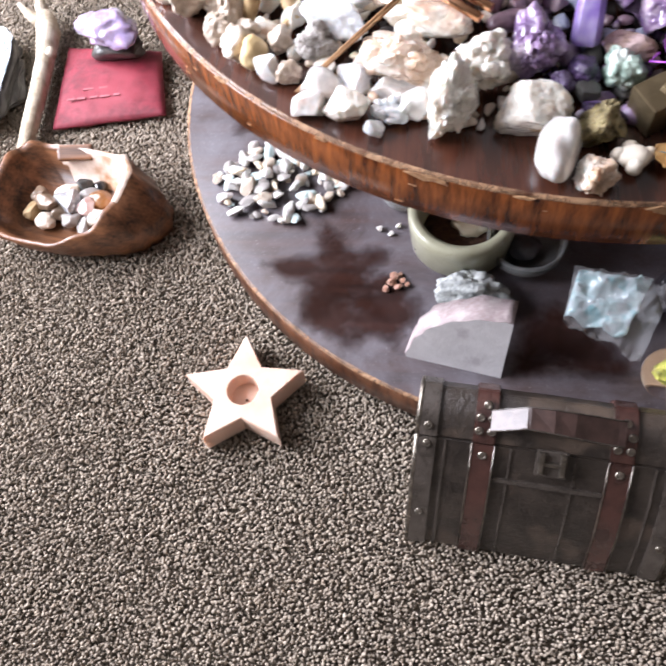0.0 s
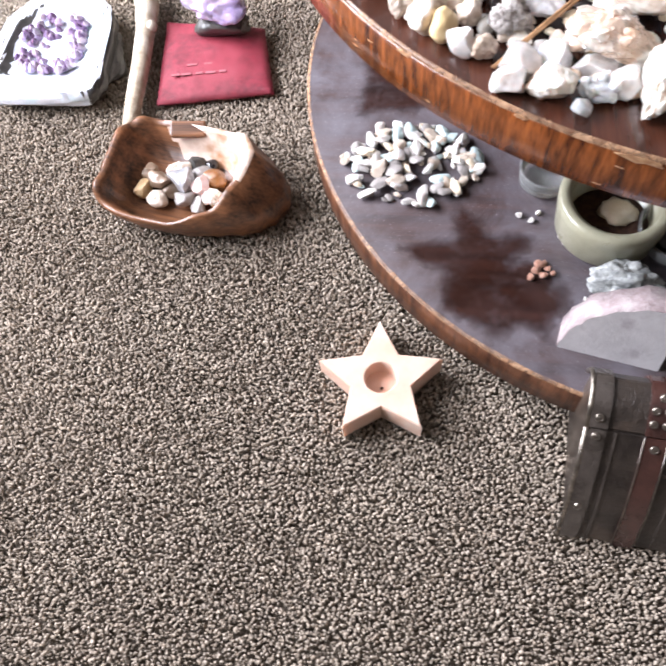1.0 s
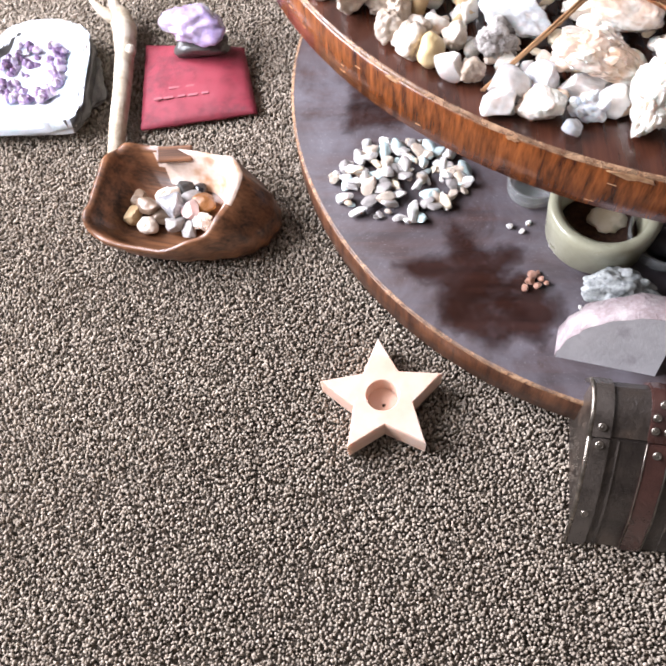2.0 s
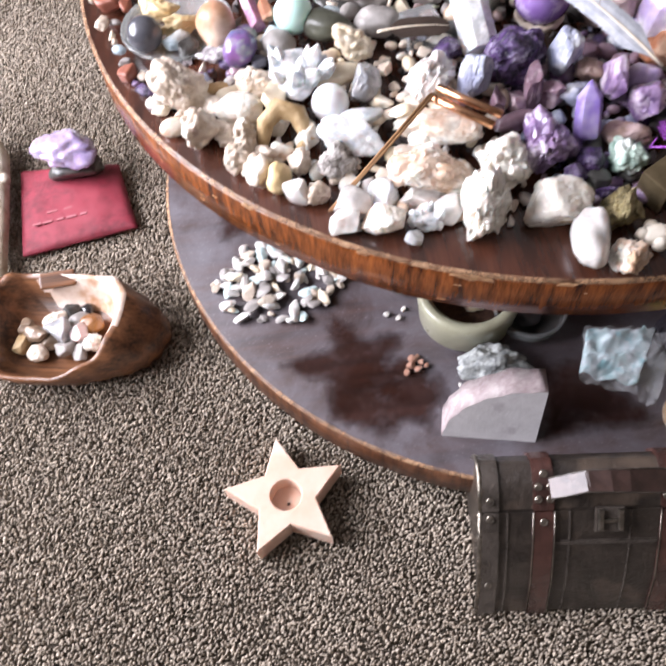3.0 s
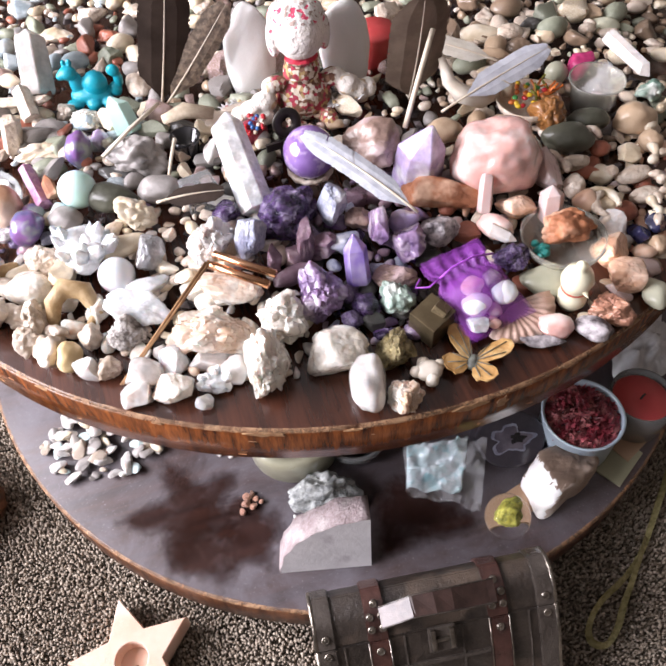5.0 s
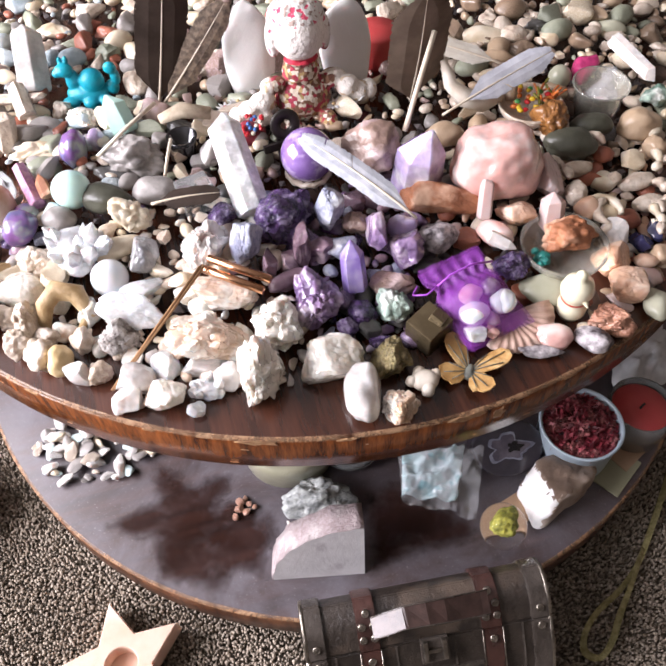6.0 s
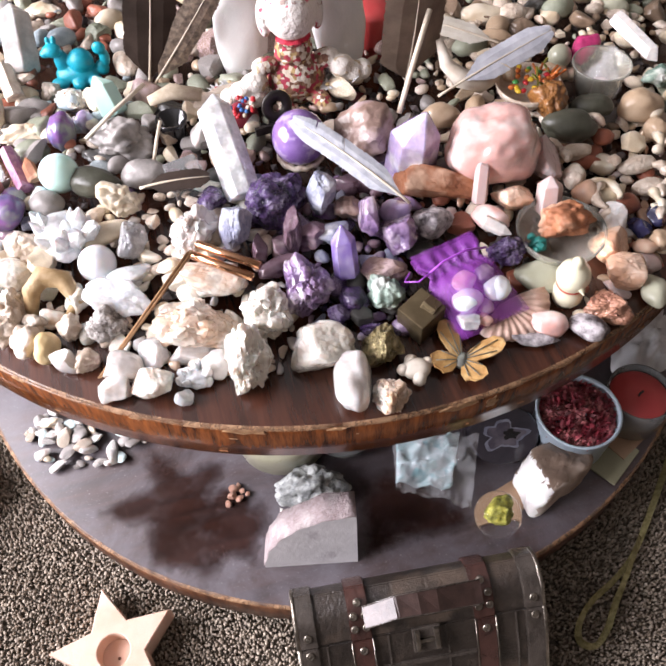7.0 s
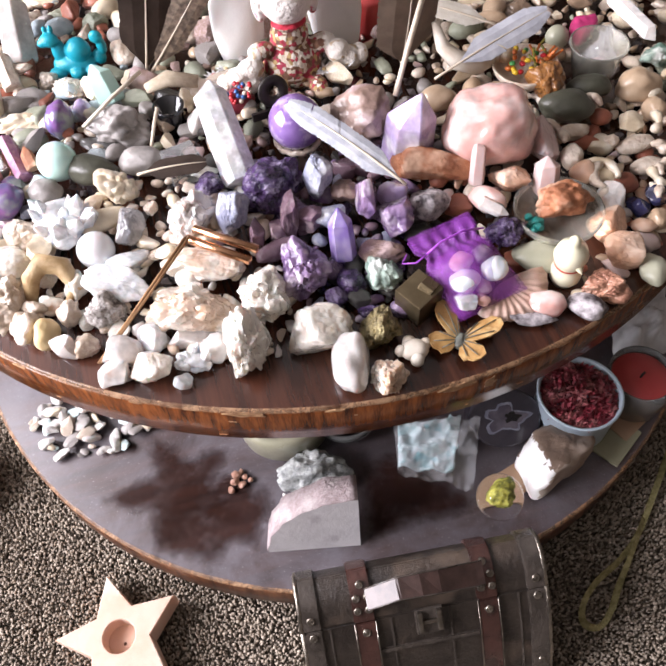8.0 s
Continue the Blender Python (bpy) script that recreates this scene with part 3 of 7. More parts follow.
GREENST = material("green_stone", (0.27, 0.28, 0.21), (0.18, 0.195, 0.14), 40.0, 0.45, 0.3, 180.0, vary=0.3)
GREENW = material("green_white_rock", (0.45, 0.56, 0.48), (0.10, 0.18, 0.14), 55.0, 0.5, 0.6, 200.0, third=(0.7, 0.72, 0.68), third_scale=38.0)
PINKQ = material("rose_quartz", (0.80, 0.52, 0.47), (0.73, 0.43, 0.38), 24.0, 0.12, 0.1, 90.0, sub=0.6, glass=0.2, druse=0.06, druse_scale=50.0, third=(0.87, 0.71, 0.67), third_scale=20.0, third_at=0.56, coat=0.6)
PINKL = material("pale_rose_quartz", (0.85, 0.69, 0.66), (0.79, 0.58, 0.55), 22.0, 0.14, 0.1, 90.0, sub=0.5, glass=0.3, coat=0.5)
PEACH = material("peach_stone", (0.70, 0.47, 0.34), (0.58, 0.34, 0.22), 24.0, 0.24, 0.12, 110.0, sub=0.35, vary=0.2, third=(0.78, 0.62, 0.50), third_scale=17.0, coat=0.3)
ORANGEBR = material("orange_brown_rock", (0.42, 0.165, 0.075), (0.25, 0.09, 0.04), 44.0, 0.6, 0.5, 190.0, third=(0.58, 0.36, 0.24), third_scale=26.0, third_at=0.57)
AMBERST = material("amber_rock", (0.34, 0.15, 0.045), (0.18, 0.07, 0.018), 40.0, 0.28, 0.35, 160.0, coat=0.4)
COPPERORE = material("coppery_ore", (0.50, 0.26, 0.17), (0.32, 0.14, 0.09), 50.0, 0.3, 0.4, 180.0, third=(0.68, 0.5, 0.41), third_scale=40.0, coat=0.3, druse=0.5, druse_scale=200.0)
BROWNLIL = material("brown_lilac_rock", (0.36, 0.24, 0.20), (0.20, 0.13, 0.10), 45.0, 0.3, 0.4, 170.0, third=(0.52, 0.39, 0.39), third_scale=22.0, third_at=0.55, coat=0.4)
PALEGREEN = material("pale_green_agate", (0.50, 0.50, 0.38), (0.42, 0.42, 0.31), 20.0, 0.25, 0.1, 100.0, sub=0.1)
PYRITE = material("pyrite", (0.44, 0.37, 0.20), (0.16, 0.13, 0.07), 90.0, 0.32, 0.8, 260.0, metal=0.75, druse=0.6, druse_scale=240.0)
CUBE_PYRITE = material("dark_pyrite", (0.20, 0.155, 0.09), (0.12, 0.09, 0.05), 30.0, 0.3, 0.15, 150.0, metal=0.6)
COPPER = material("copper", (0.72, 0.40, 0.24), (0.55, 0.28, 0.15), 80.0, 0.25, 0.05, 200.0, metal=1.0)
OPALITE = material("opalite_glass", (0.58, 0.88, 0.90), (0.62, 0.88, 0.78), 12.0, 0.06, 0.0, sub=0.4, coat=0.6, third=(0.72, 0.86, 0.93), third_scale=16.0)
OPALMILK = material("opal_milk_quartz", (0.84, 0.86, 0.88), (0.78, 0.80, 0.84), 14.0, 0.1, 0.0, sub=0.7, coat=0.6)
BLUEIR = material("iridescent_blue_stone", (0.10, 0.13, 0.25), (0.22, 0.10, 0.28), 35.0, 0.22, 0.1, 150.0, coat=0.5, third=(0.3, 0.32, 0.3), third_scale=30.0)
NAVY = material("navy_stone", (0.035, 0.035, 0.10), (0.02, 0.02, 0.05), 30.0, 0.25, 0.1, 150.0, coat=0.3)
BLACKGL = material("black_glass", (0.012, 0.012, 0.014), (0.008, 0.008, 0.01), 20.0, 0.1, coat=0.6)
SPECKROCK = material("black_white_rock", (0.62, 0.57, 0.58), (0.07, 0.055, 0.06), 85.0, 0.55, 0.6, 240.0)
MINT = material("mint_fluorite", (0.50, 0.70, 0.62), (0.42, 0.62, 0.56), 20.0, 0.22, 0.1, 90.0, sub=0.25)
PINKGLIT = material("pink_glitter", (0.62, 0.32, 0.44), (0.42, 0.18, 0.34), 150.0, 0.25, 0.4, 300.0, coat=0.4)
GREYPEARL = material("grey_pearl_stone", (0.10, 0.10, 0.115), (0.06, 0.06, 0.07), 25.0, 0.22, 0.05, 120.0, coat=0.4)
BLUEW = material("blue_white_rock", (0.55, 0.62, 0.64), (0.32, 0.40, 0.44), 45.0, 0.5, 0.5, 200.0, third=(0.7, 0.72, 0.7), third_scale=30.0)

CRUSTED = (WQ, MILK, CREAMQ, CLEARQ, AMETH, AMETHL, AMETHP, PYRITE, COPPERORE)

# ---- the stones on the upper top ----
cluster("quartz_cluster", 0.2619, 1.0240, (0.0637, 0.0624, 0.0553), -18, CLEARQ, 11, "clear quartz cluster of upright points among stones", 18)
rock("cream_nodule", 0.3200, 1.0500, (0.0437, 0.0403, 0.0357), -18, CREAM, 12, "lump", "knobbly cream nodule lying between crystals")
rock("cream_pebble", 0.3011, 1.0189, (0.0517, 0.0262, 0.0232), 10, CREAM, 13, "smooth", "long smooth cream pebble among quartz")
rock("quartz_chunk", 0.3256, 0.9935, (0.0304, 0.0390, 0.0346), -18, SMOKYQ, 14, "rough", "smoky clear quartz chunk among white stones")
ball("opalite_ball", 0.2879, 0.9812, 0.0188, OPALMILK, "milky white opalite ball on the stones")
rock("quartz_chunk", 0.3153, 0.9623, (0.0468, 0.0246, 0.0218), 2, CLEARQ, 16, "rough", "clear broken quartz chunk beside a milky ball")
rock("white_rock", 0.3862, 0.9797, (0.0494, 0.0527, 0.0467), -18, MILK, 17, "lump", "knobbly white quartz rock on the pile")
rock("quartz_rock", 0.3949, 0.9272, (0.0675, 0.0387, 0.0343), -32, CREAMQ, 18, "rough", "pinkish quartz rock under two copper tubes")
rock("quartz_chunk", 0.3036, 0.9359, (0.0675, 0.0386, 0.0342), -29, CLEARQ, 19, "rough", "large clear quartz chunk in the pile")
rock("coral_rock", 0.2861, 0.9167, (0.0403, 0.0402, 0.0356), -17, CORAL, 20, "lump", "pitted dark and white coral rock")
rock("sea_shell", 0.2492, 0.9256, (0.0251, 0.0307, 0.0272), -17, SHELLW, 21, "lump", "small bleached sea shell near the table edge")
rock("quartz_druse", 0.3670, 0.8817, (0.0810, 0.0539, 0.0478), -17, CREAMQ, 22, "lump", "large pinkish white quartz druse near the rim")
rock("white_rock", 0.4327, 0.8695, (0.0554, 0.0540, 0.0478), -57, WQ, 23, "lump", "knobbly white quartz rock beside amethysts")
rock("white_rock", 0.4048, 0.8235, (0.0459, 0.0596, 0.0750), -17, WQ, 24, "lump", "large knobbly white quartz rock near the rim")
rock("white_pebble", 0.3557, 0.8615, (0.0443, 0.0228, 0.0202), 1, MILK, 25, "chip", "long milky quartz piece near the rim")
rock("white_pebble", 0.3772, 0.8427, (0.0281, 0.0287, 0.0254), -17, MILK, 26, "chip", "small milky quartz piece near the rim")
rock("quartz_piece", 0.2953, 0.8648, (0.0371, 0.0308, 0.0272), -29, MILK, 27, "chip", "milky quartz piece on the table edge")
rock("quartz_piece", 0.2835, 0.8451, (0.0300, 0.0262, 0.0232), -17, MILK, 28, "chip", "milky white quartz piece at the rim")
rock("quartz_piece", 0.3171, 0.8376, (0.0428, 0.0381, 0.0338), 7, CREAMQ, 29, "rough", "pale pink quartz crystal at the rim")
cluster("quartz_cluster", 0.3566, 0.8378, (0.0368, 0.0305, 0.0270), -17, CLEARQ, 30, "small clear quartz cluster at the table rim", 8)
rock("quartz_piece", 0.3419, 0.8195, (0.0172, 0.0193, 0.0171), -17, CLEARQ, 31, "chip", "small clear quartz chip at the rim")
rock("quartz_chunk", 0.3222, 0.8736, (0.0296, 0.0299, 0.0265), -17, CLEARQ, 32, "chip", "clear quartz chip between white stones")
rock("quartz_piece", 0.2437, 0.8861, (0.0189, 0.0310, 0.0274), 57, MILK, 33, "chip", "small white quartz piece at the rim")
rock("shell_piece", 0.2628, 0.8812, (0.0228, 0.0273, 0.0242), -17, SHELLW, 34, "lump", "small cream shell piece at the rim")
rock("calcite_pebble", 0.2280, 0.9061, (0.0246, 0.0334, 0.0296), -17, YELLOWC, 35, "smooth", "smooth yellow calcite pebble among shells")
rock("sea_shell", 0.2064, 0.9197, (0.0360, 0.0357, 0.0316), -17, SHELLW, 36, "lump", "bleached sea shell on the table edge")
rock("sea_shell", 0.2150, 0.9413, (0.0307, 0.0236, 0.0209), -17, SHELLW, 37, "lump", "small bleached shell among white stones")
rock("sea_shell", 0.2004, 0.9589, (0.0308, 0.0409, 0.0362), -17, SHELLW, 38, "lump", "mauve tinted barnacled sea shell")
rock("white_rock", 0.1960, 1.0037, (0.0530, 0.0356, 0.0316), -18, WQ, 39, "smooth", "smooth white quartz stone among shells")
rock("cream_piece", 0.2342, 1.0046, (0.0247, 0.0357, 0.0316), -18, CREAM, 40, "chip", "cream stone piece standing among quartz")
rock("cream_piece", 0.2130, 1.0334, (0.0411, 0.0341, 0.0302), -18, SHELLW, 41, "lump", "cream shell lump among quartz")
rock("quartz_piece", 0.3559, 0.9603, (0.0251, 0.0220, 0.0195), -18, CREAM, 42, "rough", "small cream stone among quartz")
rock("white_rock", 0.2612, 0.9563, (0.0249, 0.0305, 0.0270), -17, WQ, 43, "rough", "white stone behind a tan shell")
rock("amethyst_chunk", 0.4129, 1.0227, (0.0306, 0.0321, 0.0284), -18, AMETH, 44, "rough", "dark purple amethyst chunk in the pile")
rock("amethyst_druse", 0.4699, 0.9934, (0.0618, 0.0604, 0.0535), -18, AMETH, 45, "lump", "large dark amethyst druse in the pile")
rock("blue_crystal", 0.4275, 0.9697, (0.0333, 0.0431, 0.0550), -18, BLUEGREY, 46, "rough", "blue grey crystal among amethysts")
rock("blue_crystal", 0.5179, 0.9829, (0.0320, 0.0423, 0.0550), -18, BLUEGREY, 47, "rough", "tall blue grey crystal beside the feather")
rock("amethyst_shard", 0.4813, 0.9550, (0.0189, 0.0418, 0.0371), -18, MAUVE, 48, "chip", "upright mauve amethyst shard lying in the pile of stones")
rock("amethyst_shard", 0.4994, 0.9506, (0.0295, 0.0310, 0.0274), -18, MAUVE, 49, "rough", "dull mauve amethyst piece lying in the pile of stones")
rock("amethyst_shard", 0.4449, 0.9462, (0.0167, 0.0328, 0.0291), -18, MAUVE, 50, "chip", "thin mauve shard among amethysts")
rock("amethyst_shard", 0.4597, 0.9256, (0.0490, 0.0209, 0.0185), 14, MAUVE, 51, "smooth", "long mauve stone among amethysts")
rock("amethyst_shard", 0.4650, 0.9445, (0.0209, 0.0264, 0.0234), -18, MAUVE, 52, "chip", "short mauve shard among amethysts")
rock("amethyst_rock", 0.4791, 0.8879, (0.0502, 0.0540, 0.0478), -17, AMETHL, 53, "lump", "lilac amethyst rock with pale crusts")
rock("lilac_rock", 0.5169, 0.9428, (0.0358, 0.0274, 0.0243), -18, BLUEGREY, 54, "rough", "grey white stone behind a purple crystal")
crystal("amethyst_point", (0.5190, 0.8950, 0.3708), (0.5212, 0.9212, 0.4163), 0.0134, AMETHB, 55, "bright violet amethyst crystal point", 0.3)
rock("rose_piece", 0.5429, 0.9702, (0.0310, 0.0281, 0.0249), -18, BROWNLIL, 56, "lump", "small brown pink stone under a feather")
rock("amethyst_shard", 0.5567, 0.9461, (0.0231, 0.0507, 0.0500), -18, AMETHL, 57, "chip", "tall smooth lilac amethyst piece")
rock("amethyst_piece", 0.5794, 0.9184, (0.0354, 0.0459, 0.0407), -18, AMETHL, 58, "rough", "translucent lilac amethyst piece lying in the pile of stones")
rock("lilac_piece", 0.5851, 0.9480, (0.0320, 0.0358, 0.0317), -18, AMETHP, 59, "rough", "pale lilac quartz piece lying in the pile of stones")
rock("speckled_rock", 0.6148, 0.9297, (0.0531, 0.0334, 0.0296), 2, SPECKROCK, 60, "rough", "dark and white speckled rock")
rock("brown_rock", 0.5551, 0.8907, (0.0474, 0.0281, 0.0249), -18, BROWNLIL, 61, "rough", "grey brown stone with pale crust")
rock("green_rock", 0.5480, 0.8630, (0.0363, 0.0403, 0.0357), -17, GREENW, 62, "lump", "green and white mottled rock")
rock("amethyst_chip", 0.5183, 0.8694, (0.0304, 0.0264, 0.0234), -17, AMETH, 63, "chip", "dark purple amethyst chip lying in the pile of stones")
rock("amethyst_chip", 0.5011, 0.8616, (0.0242, 0.0233, 0.0206), -17, AMETH, 64, "chip", "small dark amethyst chip lying in the pile of stones")
rock("amethyst_chip", 0.5196, 0.8532, (0.0242, 0.0178, 0.0158), -17, DARKST, 65, "chip", "small dark stone chip lying in the pile of stones")
rock("amethyst_chip", 0.5240, 0.8377, (0.0201, 0.0152, 0.0134), -17, AMETH, 66, "chip", "small dark purple chip near pyrite")
rock("amethyst_chip", 0.4067, 0.9563, (0.0252, 0.0177, 0.0156), -18, MAUVE, 67, "chip", "dull mauve chip near the copper tubes")
rock("amethyst_chip", 0.4543, 0.9897, (0.0258, 0.0271, 0.0240), -18, AMETH, 68, "rough", "dark amethyst piece in the pile")
rock("amethyst_chip", 0.4966, 0.9979, (0.0218, 0.0275, 0.0243), -18, AMETH, 69, "rough", "dark amethyst piece behind the druse")
rock("pyrite_nodule", 0.5283, 0.8135, (0.0406, 0.0418, 0.0370), -17, PYRITE, 70, "lump", "rounded gold brown pyrite nodule")
rock("white_rock", 0.4748, 0.8248, (0.0613, 0.0497, 0.0440), -17, WQ, 71, "rough", "broken cream white quartz block near the rim")
rock("white_egg", 0.4899, 0.7844, (0.0348, 0.0617, 0.0400), -17, MILK, 72, "smooth", "smooth egg-shaped white stone near the rim")
rock("cream_nodule", 0.5187, 0.7633, (0.0376, 0.0347, 0.0307), 21, CREAMQ, 73, "lump", "knobbly cream quartz nodule at the rim")
rock("pink_stone", 0.6863, 0.7936, (0.0368, 0.0277, 0.0245), -17, PINKQ, 74, "smooth", "pink and grey tumbled stone near the rim")
rock("speckled_slab", 0.6688, 0.7848, (0.0469, 0.0171, 0.0160), -24, SPECKROCK, 75, "chip", "flat black and white stone slab")
rock("grey_shell", 0.7200, 0.7793, (0.0382, 0.0251, 0.0222), -43, SPECKROCK, 76, "smooth", "silvery grey tumbled shell stone")
rock("copper_ore", 0.7453, 0.7934, (0.0451, 0.0372, 0.0329), -17, COPPERORE, 77, "lump", "knobbly copper coloured ore at the rim")
rock("peach_stone", 0.7832, 0.8246, (0.0464, 0.0413, 0.0366), 16, PEACH, 78, "rough", "pale peach stone slab near the rim")
rock("agate_slice", 0.7020, 0.8471, (0.0508, 0.0397, 0.0220), -18, PALEGREEN, 79, "smooth", "flat pale green agate under the bag")
rock("dark_druse", 0.6791, 0.8783, (0.0411, 0.0352, 0.0312), -18, AMETH, 80, "lump", "dark purple druse beside the bag")
rock("agate_slice", 0.8033, 0.8000, (0.0297, 0.0408, 0.0200), -17, PALEGREEN, 81, "smooth", "pale green agate pebble at the rim")
rock("peach_stone", 0.7863, 0.8622, (0.0384, 0.0359, 0.0318), -18, PEACH, 82, "rough", "peach stone beside the glass dish")
rock("orange_rock", 0.6362, 0.9734, (0.0895, 0.0422, 0.0374), -35, ORANGEBR, 83, "rough", "long orange brown rock behind the bag")
rock("rose_quartz", 0.7031, 0.9870, (0.0960, 0.0800, 0.0800), -12, PINKQ, 84, "worn", "large translucent pink rose quartz boulder")
rock("rose_quartz", 0.7606, 0.9699, (0.0312, 0.0492, 0.0436), -18, PINKL, 85, "rough", "pale rose quartz piece leaning on a boulder")
crystal("rose_point", (0.6728, 0.9392, 0.3796), (0.6811, 0.9599, 0.4199), 0.0082, PINKL, 86, "pale pink quartz point leaning on the boulder", 0.15)
crystal("rose_point", (0.7425, 0.9182, 0.3648), (0.7442, 0.9297, 0.4060), 0.0143, PINKL, 87, "pale pink upright crystal point", 0.25)
rock("pink_block", 0.7073, 0.9354, (0.0444, 0.0329, 0.0291), -32, PEACH, 88, "rough", "pink stone block behind the bag")
rock("pink_stone", 0.6775, 0.9191, (0.0408, 0.0279, 0.0247), -45, PINKQ, 89, "smooth", "smooth rose pink stone lying in the pile of stones")
crystal("white_point", (0.6622, 0.9049, 0.3916), (0.6835, 0.8848, 0.3860), 0.0074, MILK, 90, "white crystal point lying on pink stones", 0.3)
crystal("amethyst_point", (0.6265, 1.0160, 0.3650), (0.6300, 1.0080, 0.4540), 0.0272, AMETHP, 91, "large upright pale amethyst point", 0.34)
rock("brown_rock", 0.5880, 1.0584, (0.0681, 0.0715, 0.0633), -18, BROWNLIL, 92, "rough", "layered brown lilac rock behind the sphere")
rock("tan_pebble", 0.6821, 1.0703, (0.0425, 0.0322, 0.0286), -18, TANST, 93, "smooth", "smooth tan pebble behind amethyst")
rock("tan_pebble", 0.9096, 1.0325, (0.0508, 0.0416, 0.0369), -18, TANST, 94, "smooth", "smooth rounded tan pebble lying in the pile of stones")
rock("dark_pebble", 0.8081, 1.0122, (0.0604, 0.0390, 0.0345), -18, OLIVEST, 95, "smooth", "smooth dark olive pebble lying in the pile of stones")
rock("red_pebble", 0.8461, 0.9992, (0.0258, 0.0222, 0.0196), -18, REDST, 96, "smooth", "small smooth dark red pebble")
rock("brown_pebble", 0.8494, 1.0405, (0.0502, 0.0311, 0.0276), -18, OLIVEST, 97, "smooth", "smooth brown olive pebble lying in the pile of stones")
rock("amber_rock", 0.7988, 1.0492, (0.0424, 0.0495, 0.0439), -18, AMBERST, 98, "lump", "rough amber coloured rock lying in the pile of stones")
rock("green_rock", 0.9594, 1.0798, (0.0354, 0.0319, 0.0282), -18, GREENW, 99, "lump", "green and black mottled rock")
rock("white_chip", 0.8672, 0.9566, (0.0439, 0.0233, 0.0206), -4, SHELLW, 100, "smooth", "bleached white coral piece lying in the pile of stones")
rock("white_chip", 0.8048, 0.9844, (0.0392, 0.0194, 0.0171), -4, SHELLW, 101, "smooth", "curved white coral piece lying in the pile of stones")
rock("tan_pebble", 0.7858, 0.9512, (0.0247, 0.0283, 0.0251), -18, SHELLW, 102, "smooth", "small cream pebble lying in the pile of stones")
rock("peach_pebble", 0.7909, 0.9300, (0.0311, 0.0290, 0.0256), -18, PEACH, 103, "smooth", "rounded peach pebble lying in the pile of stones")
rock("cream_pebble", 0.8110, 0.9224, (0.0268, 0.0211, 0.0187), -18, CREAM, 104, "smooth", "small cream pebble lying in the pile of stones")
rock("red_pebble", 0.8294, 0.9094, (0.0290, 0.0243, 0.0216), -18, REDST, 105, "smooth", "smooth red brown pebble lying in the pile of stones")
rock("white_chip", 0.7992, 0.8882, (0.0261, 0.0388, 0.0343), -18, MILK, 106, "chip", "upright white quartz piece lying in the pile of stones")
rock("white_pebble", 0.8124, 0.8772, (0.0184, 0.0147, 0.0130), -18, MILK, 107, "smooth", "small white pebble lying in the pile of stones")
rock("navy_stone", 0.8296, 0.8773, (0.0262, 0.0252, 0.0224), -18, NAVY, 108, "chip", "dark navy stone piece lying in the pile of stones")
rock("navy_stone", 0.8530, 0.8847, (0.0265, 0.0278, 0.0246), -18, NAVY, 109, "chip", "dark navy polished stone lying in the pile of stones")
rock("orange_pebble", 0.8231, 0.8552, (0.0267, 0.0181, 0.0160), -18, PEACH, 110, "smooth", "banded orange pebble lying in the pile of stones")
rock("olive_pebble", 0.8403, 0.8570, (0.0216, 0.0227, 0.0201), -18, TANST, 111, "smooth", "rounded tan pebble lying in the pile of stones")
rock("cream_block", 0.8752, 0.9828, (0.0258, 0.0271, 0.0240), -18, CREAM, 112, "chip", "square cream stone piece lying in the pile of stones")
rock("cream_block", 0.8409, 0.9665, (0.0185, 0.0194, 0.0172), -18, SHELLW, 113, "chip", "small cream coral chip lying in the pile of stones")
rock("cream_block", 0.9016, 1.0294, (0.0341, 0.0153, 0.0136), -18, SHELLW, 114, "smooth", "curved bleached coral piece lying in the pile of stones")
rock("white_chip", 0.8670, 0.9262, (0.0410, 0.0215, 0.0190), -11, SHELLW, 115, "smooth", "curved bleached coral piece lying in the pile of stones")
rock("brown_pebble", 0.9138, 0.9988, (0.0287, 0.0301, 0.0267), -18, TANST, 116, "smooth", "rounded brown pebble lying in the pile of stones")
crystal("selenite_stick", (0.9445, 1.1666, 0.3938), (0.9607, 1.0882, 0.3833), 0.0109, MILK, 117, "white selenite stick lying on pebbles", 0.12)
rock("grey_rock", 0.3380, 1.1358, (0.0692, 0.0557, 0.0493), -18, GREYST, 118, "lump", "pitted grey volcanic rock lying in the pile of stones")
rock("grey_pebble", 0.3514, 1.0822, (0.0517, 0.0340, 0.0301), -18, GREYST, 119, "smooth", "smooth grey pebble lying in the pile of stones")
rock("olive_pebble", 0.2978, 1.0854, (0.0603, 0.0338, 0.0299), -25, OLIVEST, 120, "smooth", "smooth dark olive pebble lying in the pile of stones")
ball("opalite_ball", 0.2652, 1.1050, 0.0211, OPALITE, "pale aqua opalite glass ball")
rock("blue_stone", 0.2736, 1.1671, (0.0290, 0.0392, 0.0450), -18, BLUEIR, 122, "smooth", "iridescent blue purple polished stone")
rock("cream_rock", 0.2324, 1.1873, (0.0640, 0.0309, 0.0273), 1, CREAM, 123, "lump", "long crusty cream rock lying in the pile of stones")
rock("green_pebble", 0.2383, 1.1645, (0.0399, 0.0236, 0.0209), -18, GREENST, 124, "smooth", "grey green pebble lying in the pile of stones")
rock("lilac_piece", 0.2989, 1.1891, (0.0216, 0.0302, 0.0268), -18, AMETHP, 125, "smooth", "small pale lilac stone lying in the pile of stones")
rock("dark_shard", 0.3097, 1.1252, (0.0486, 0.0194, 0.0172), -37, DARKST, 126, "chip", "dark slate shards lying in the pile of stones")
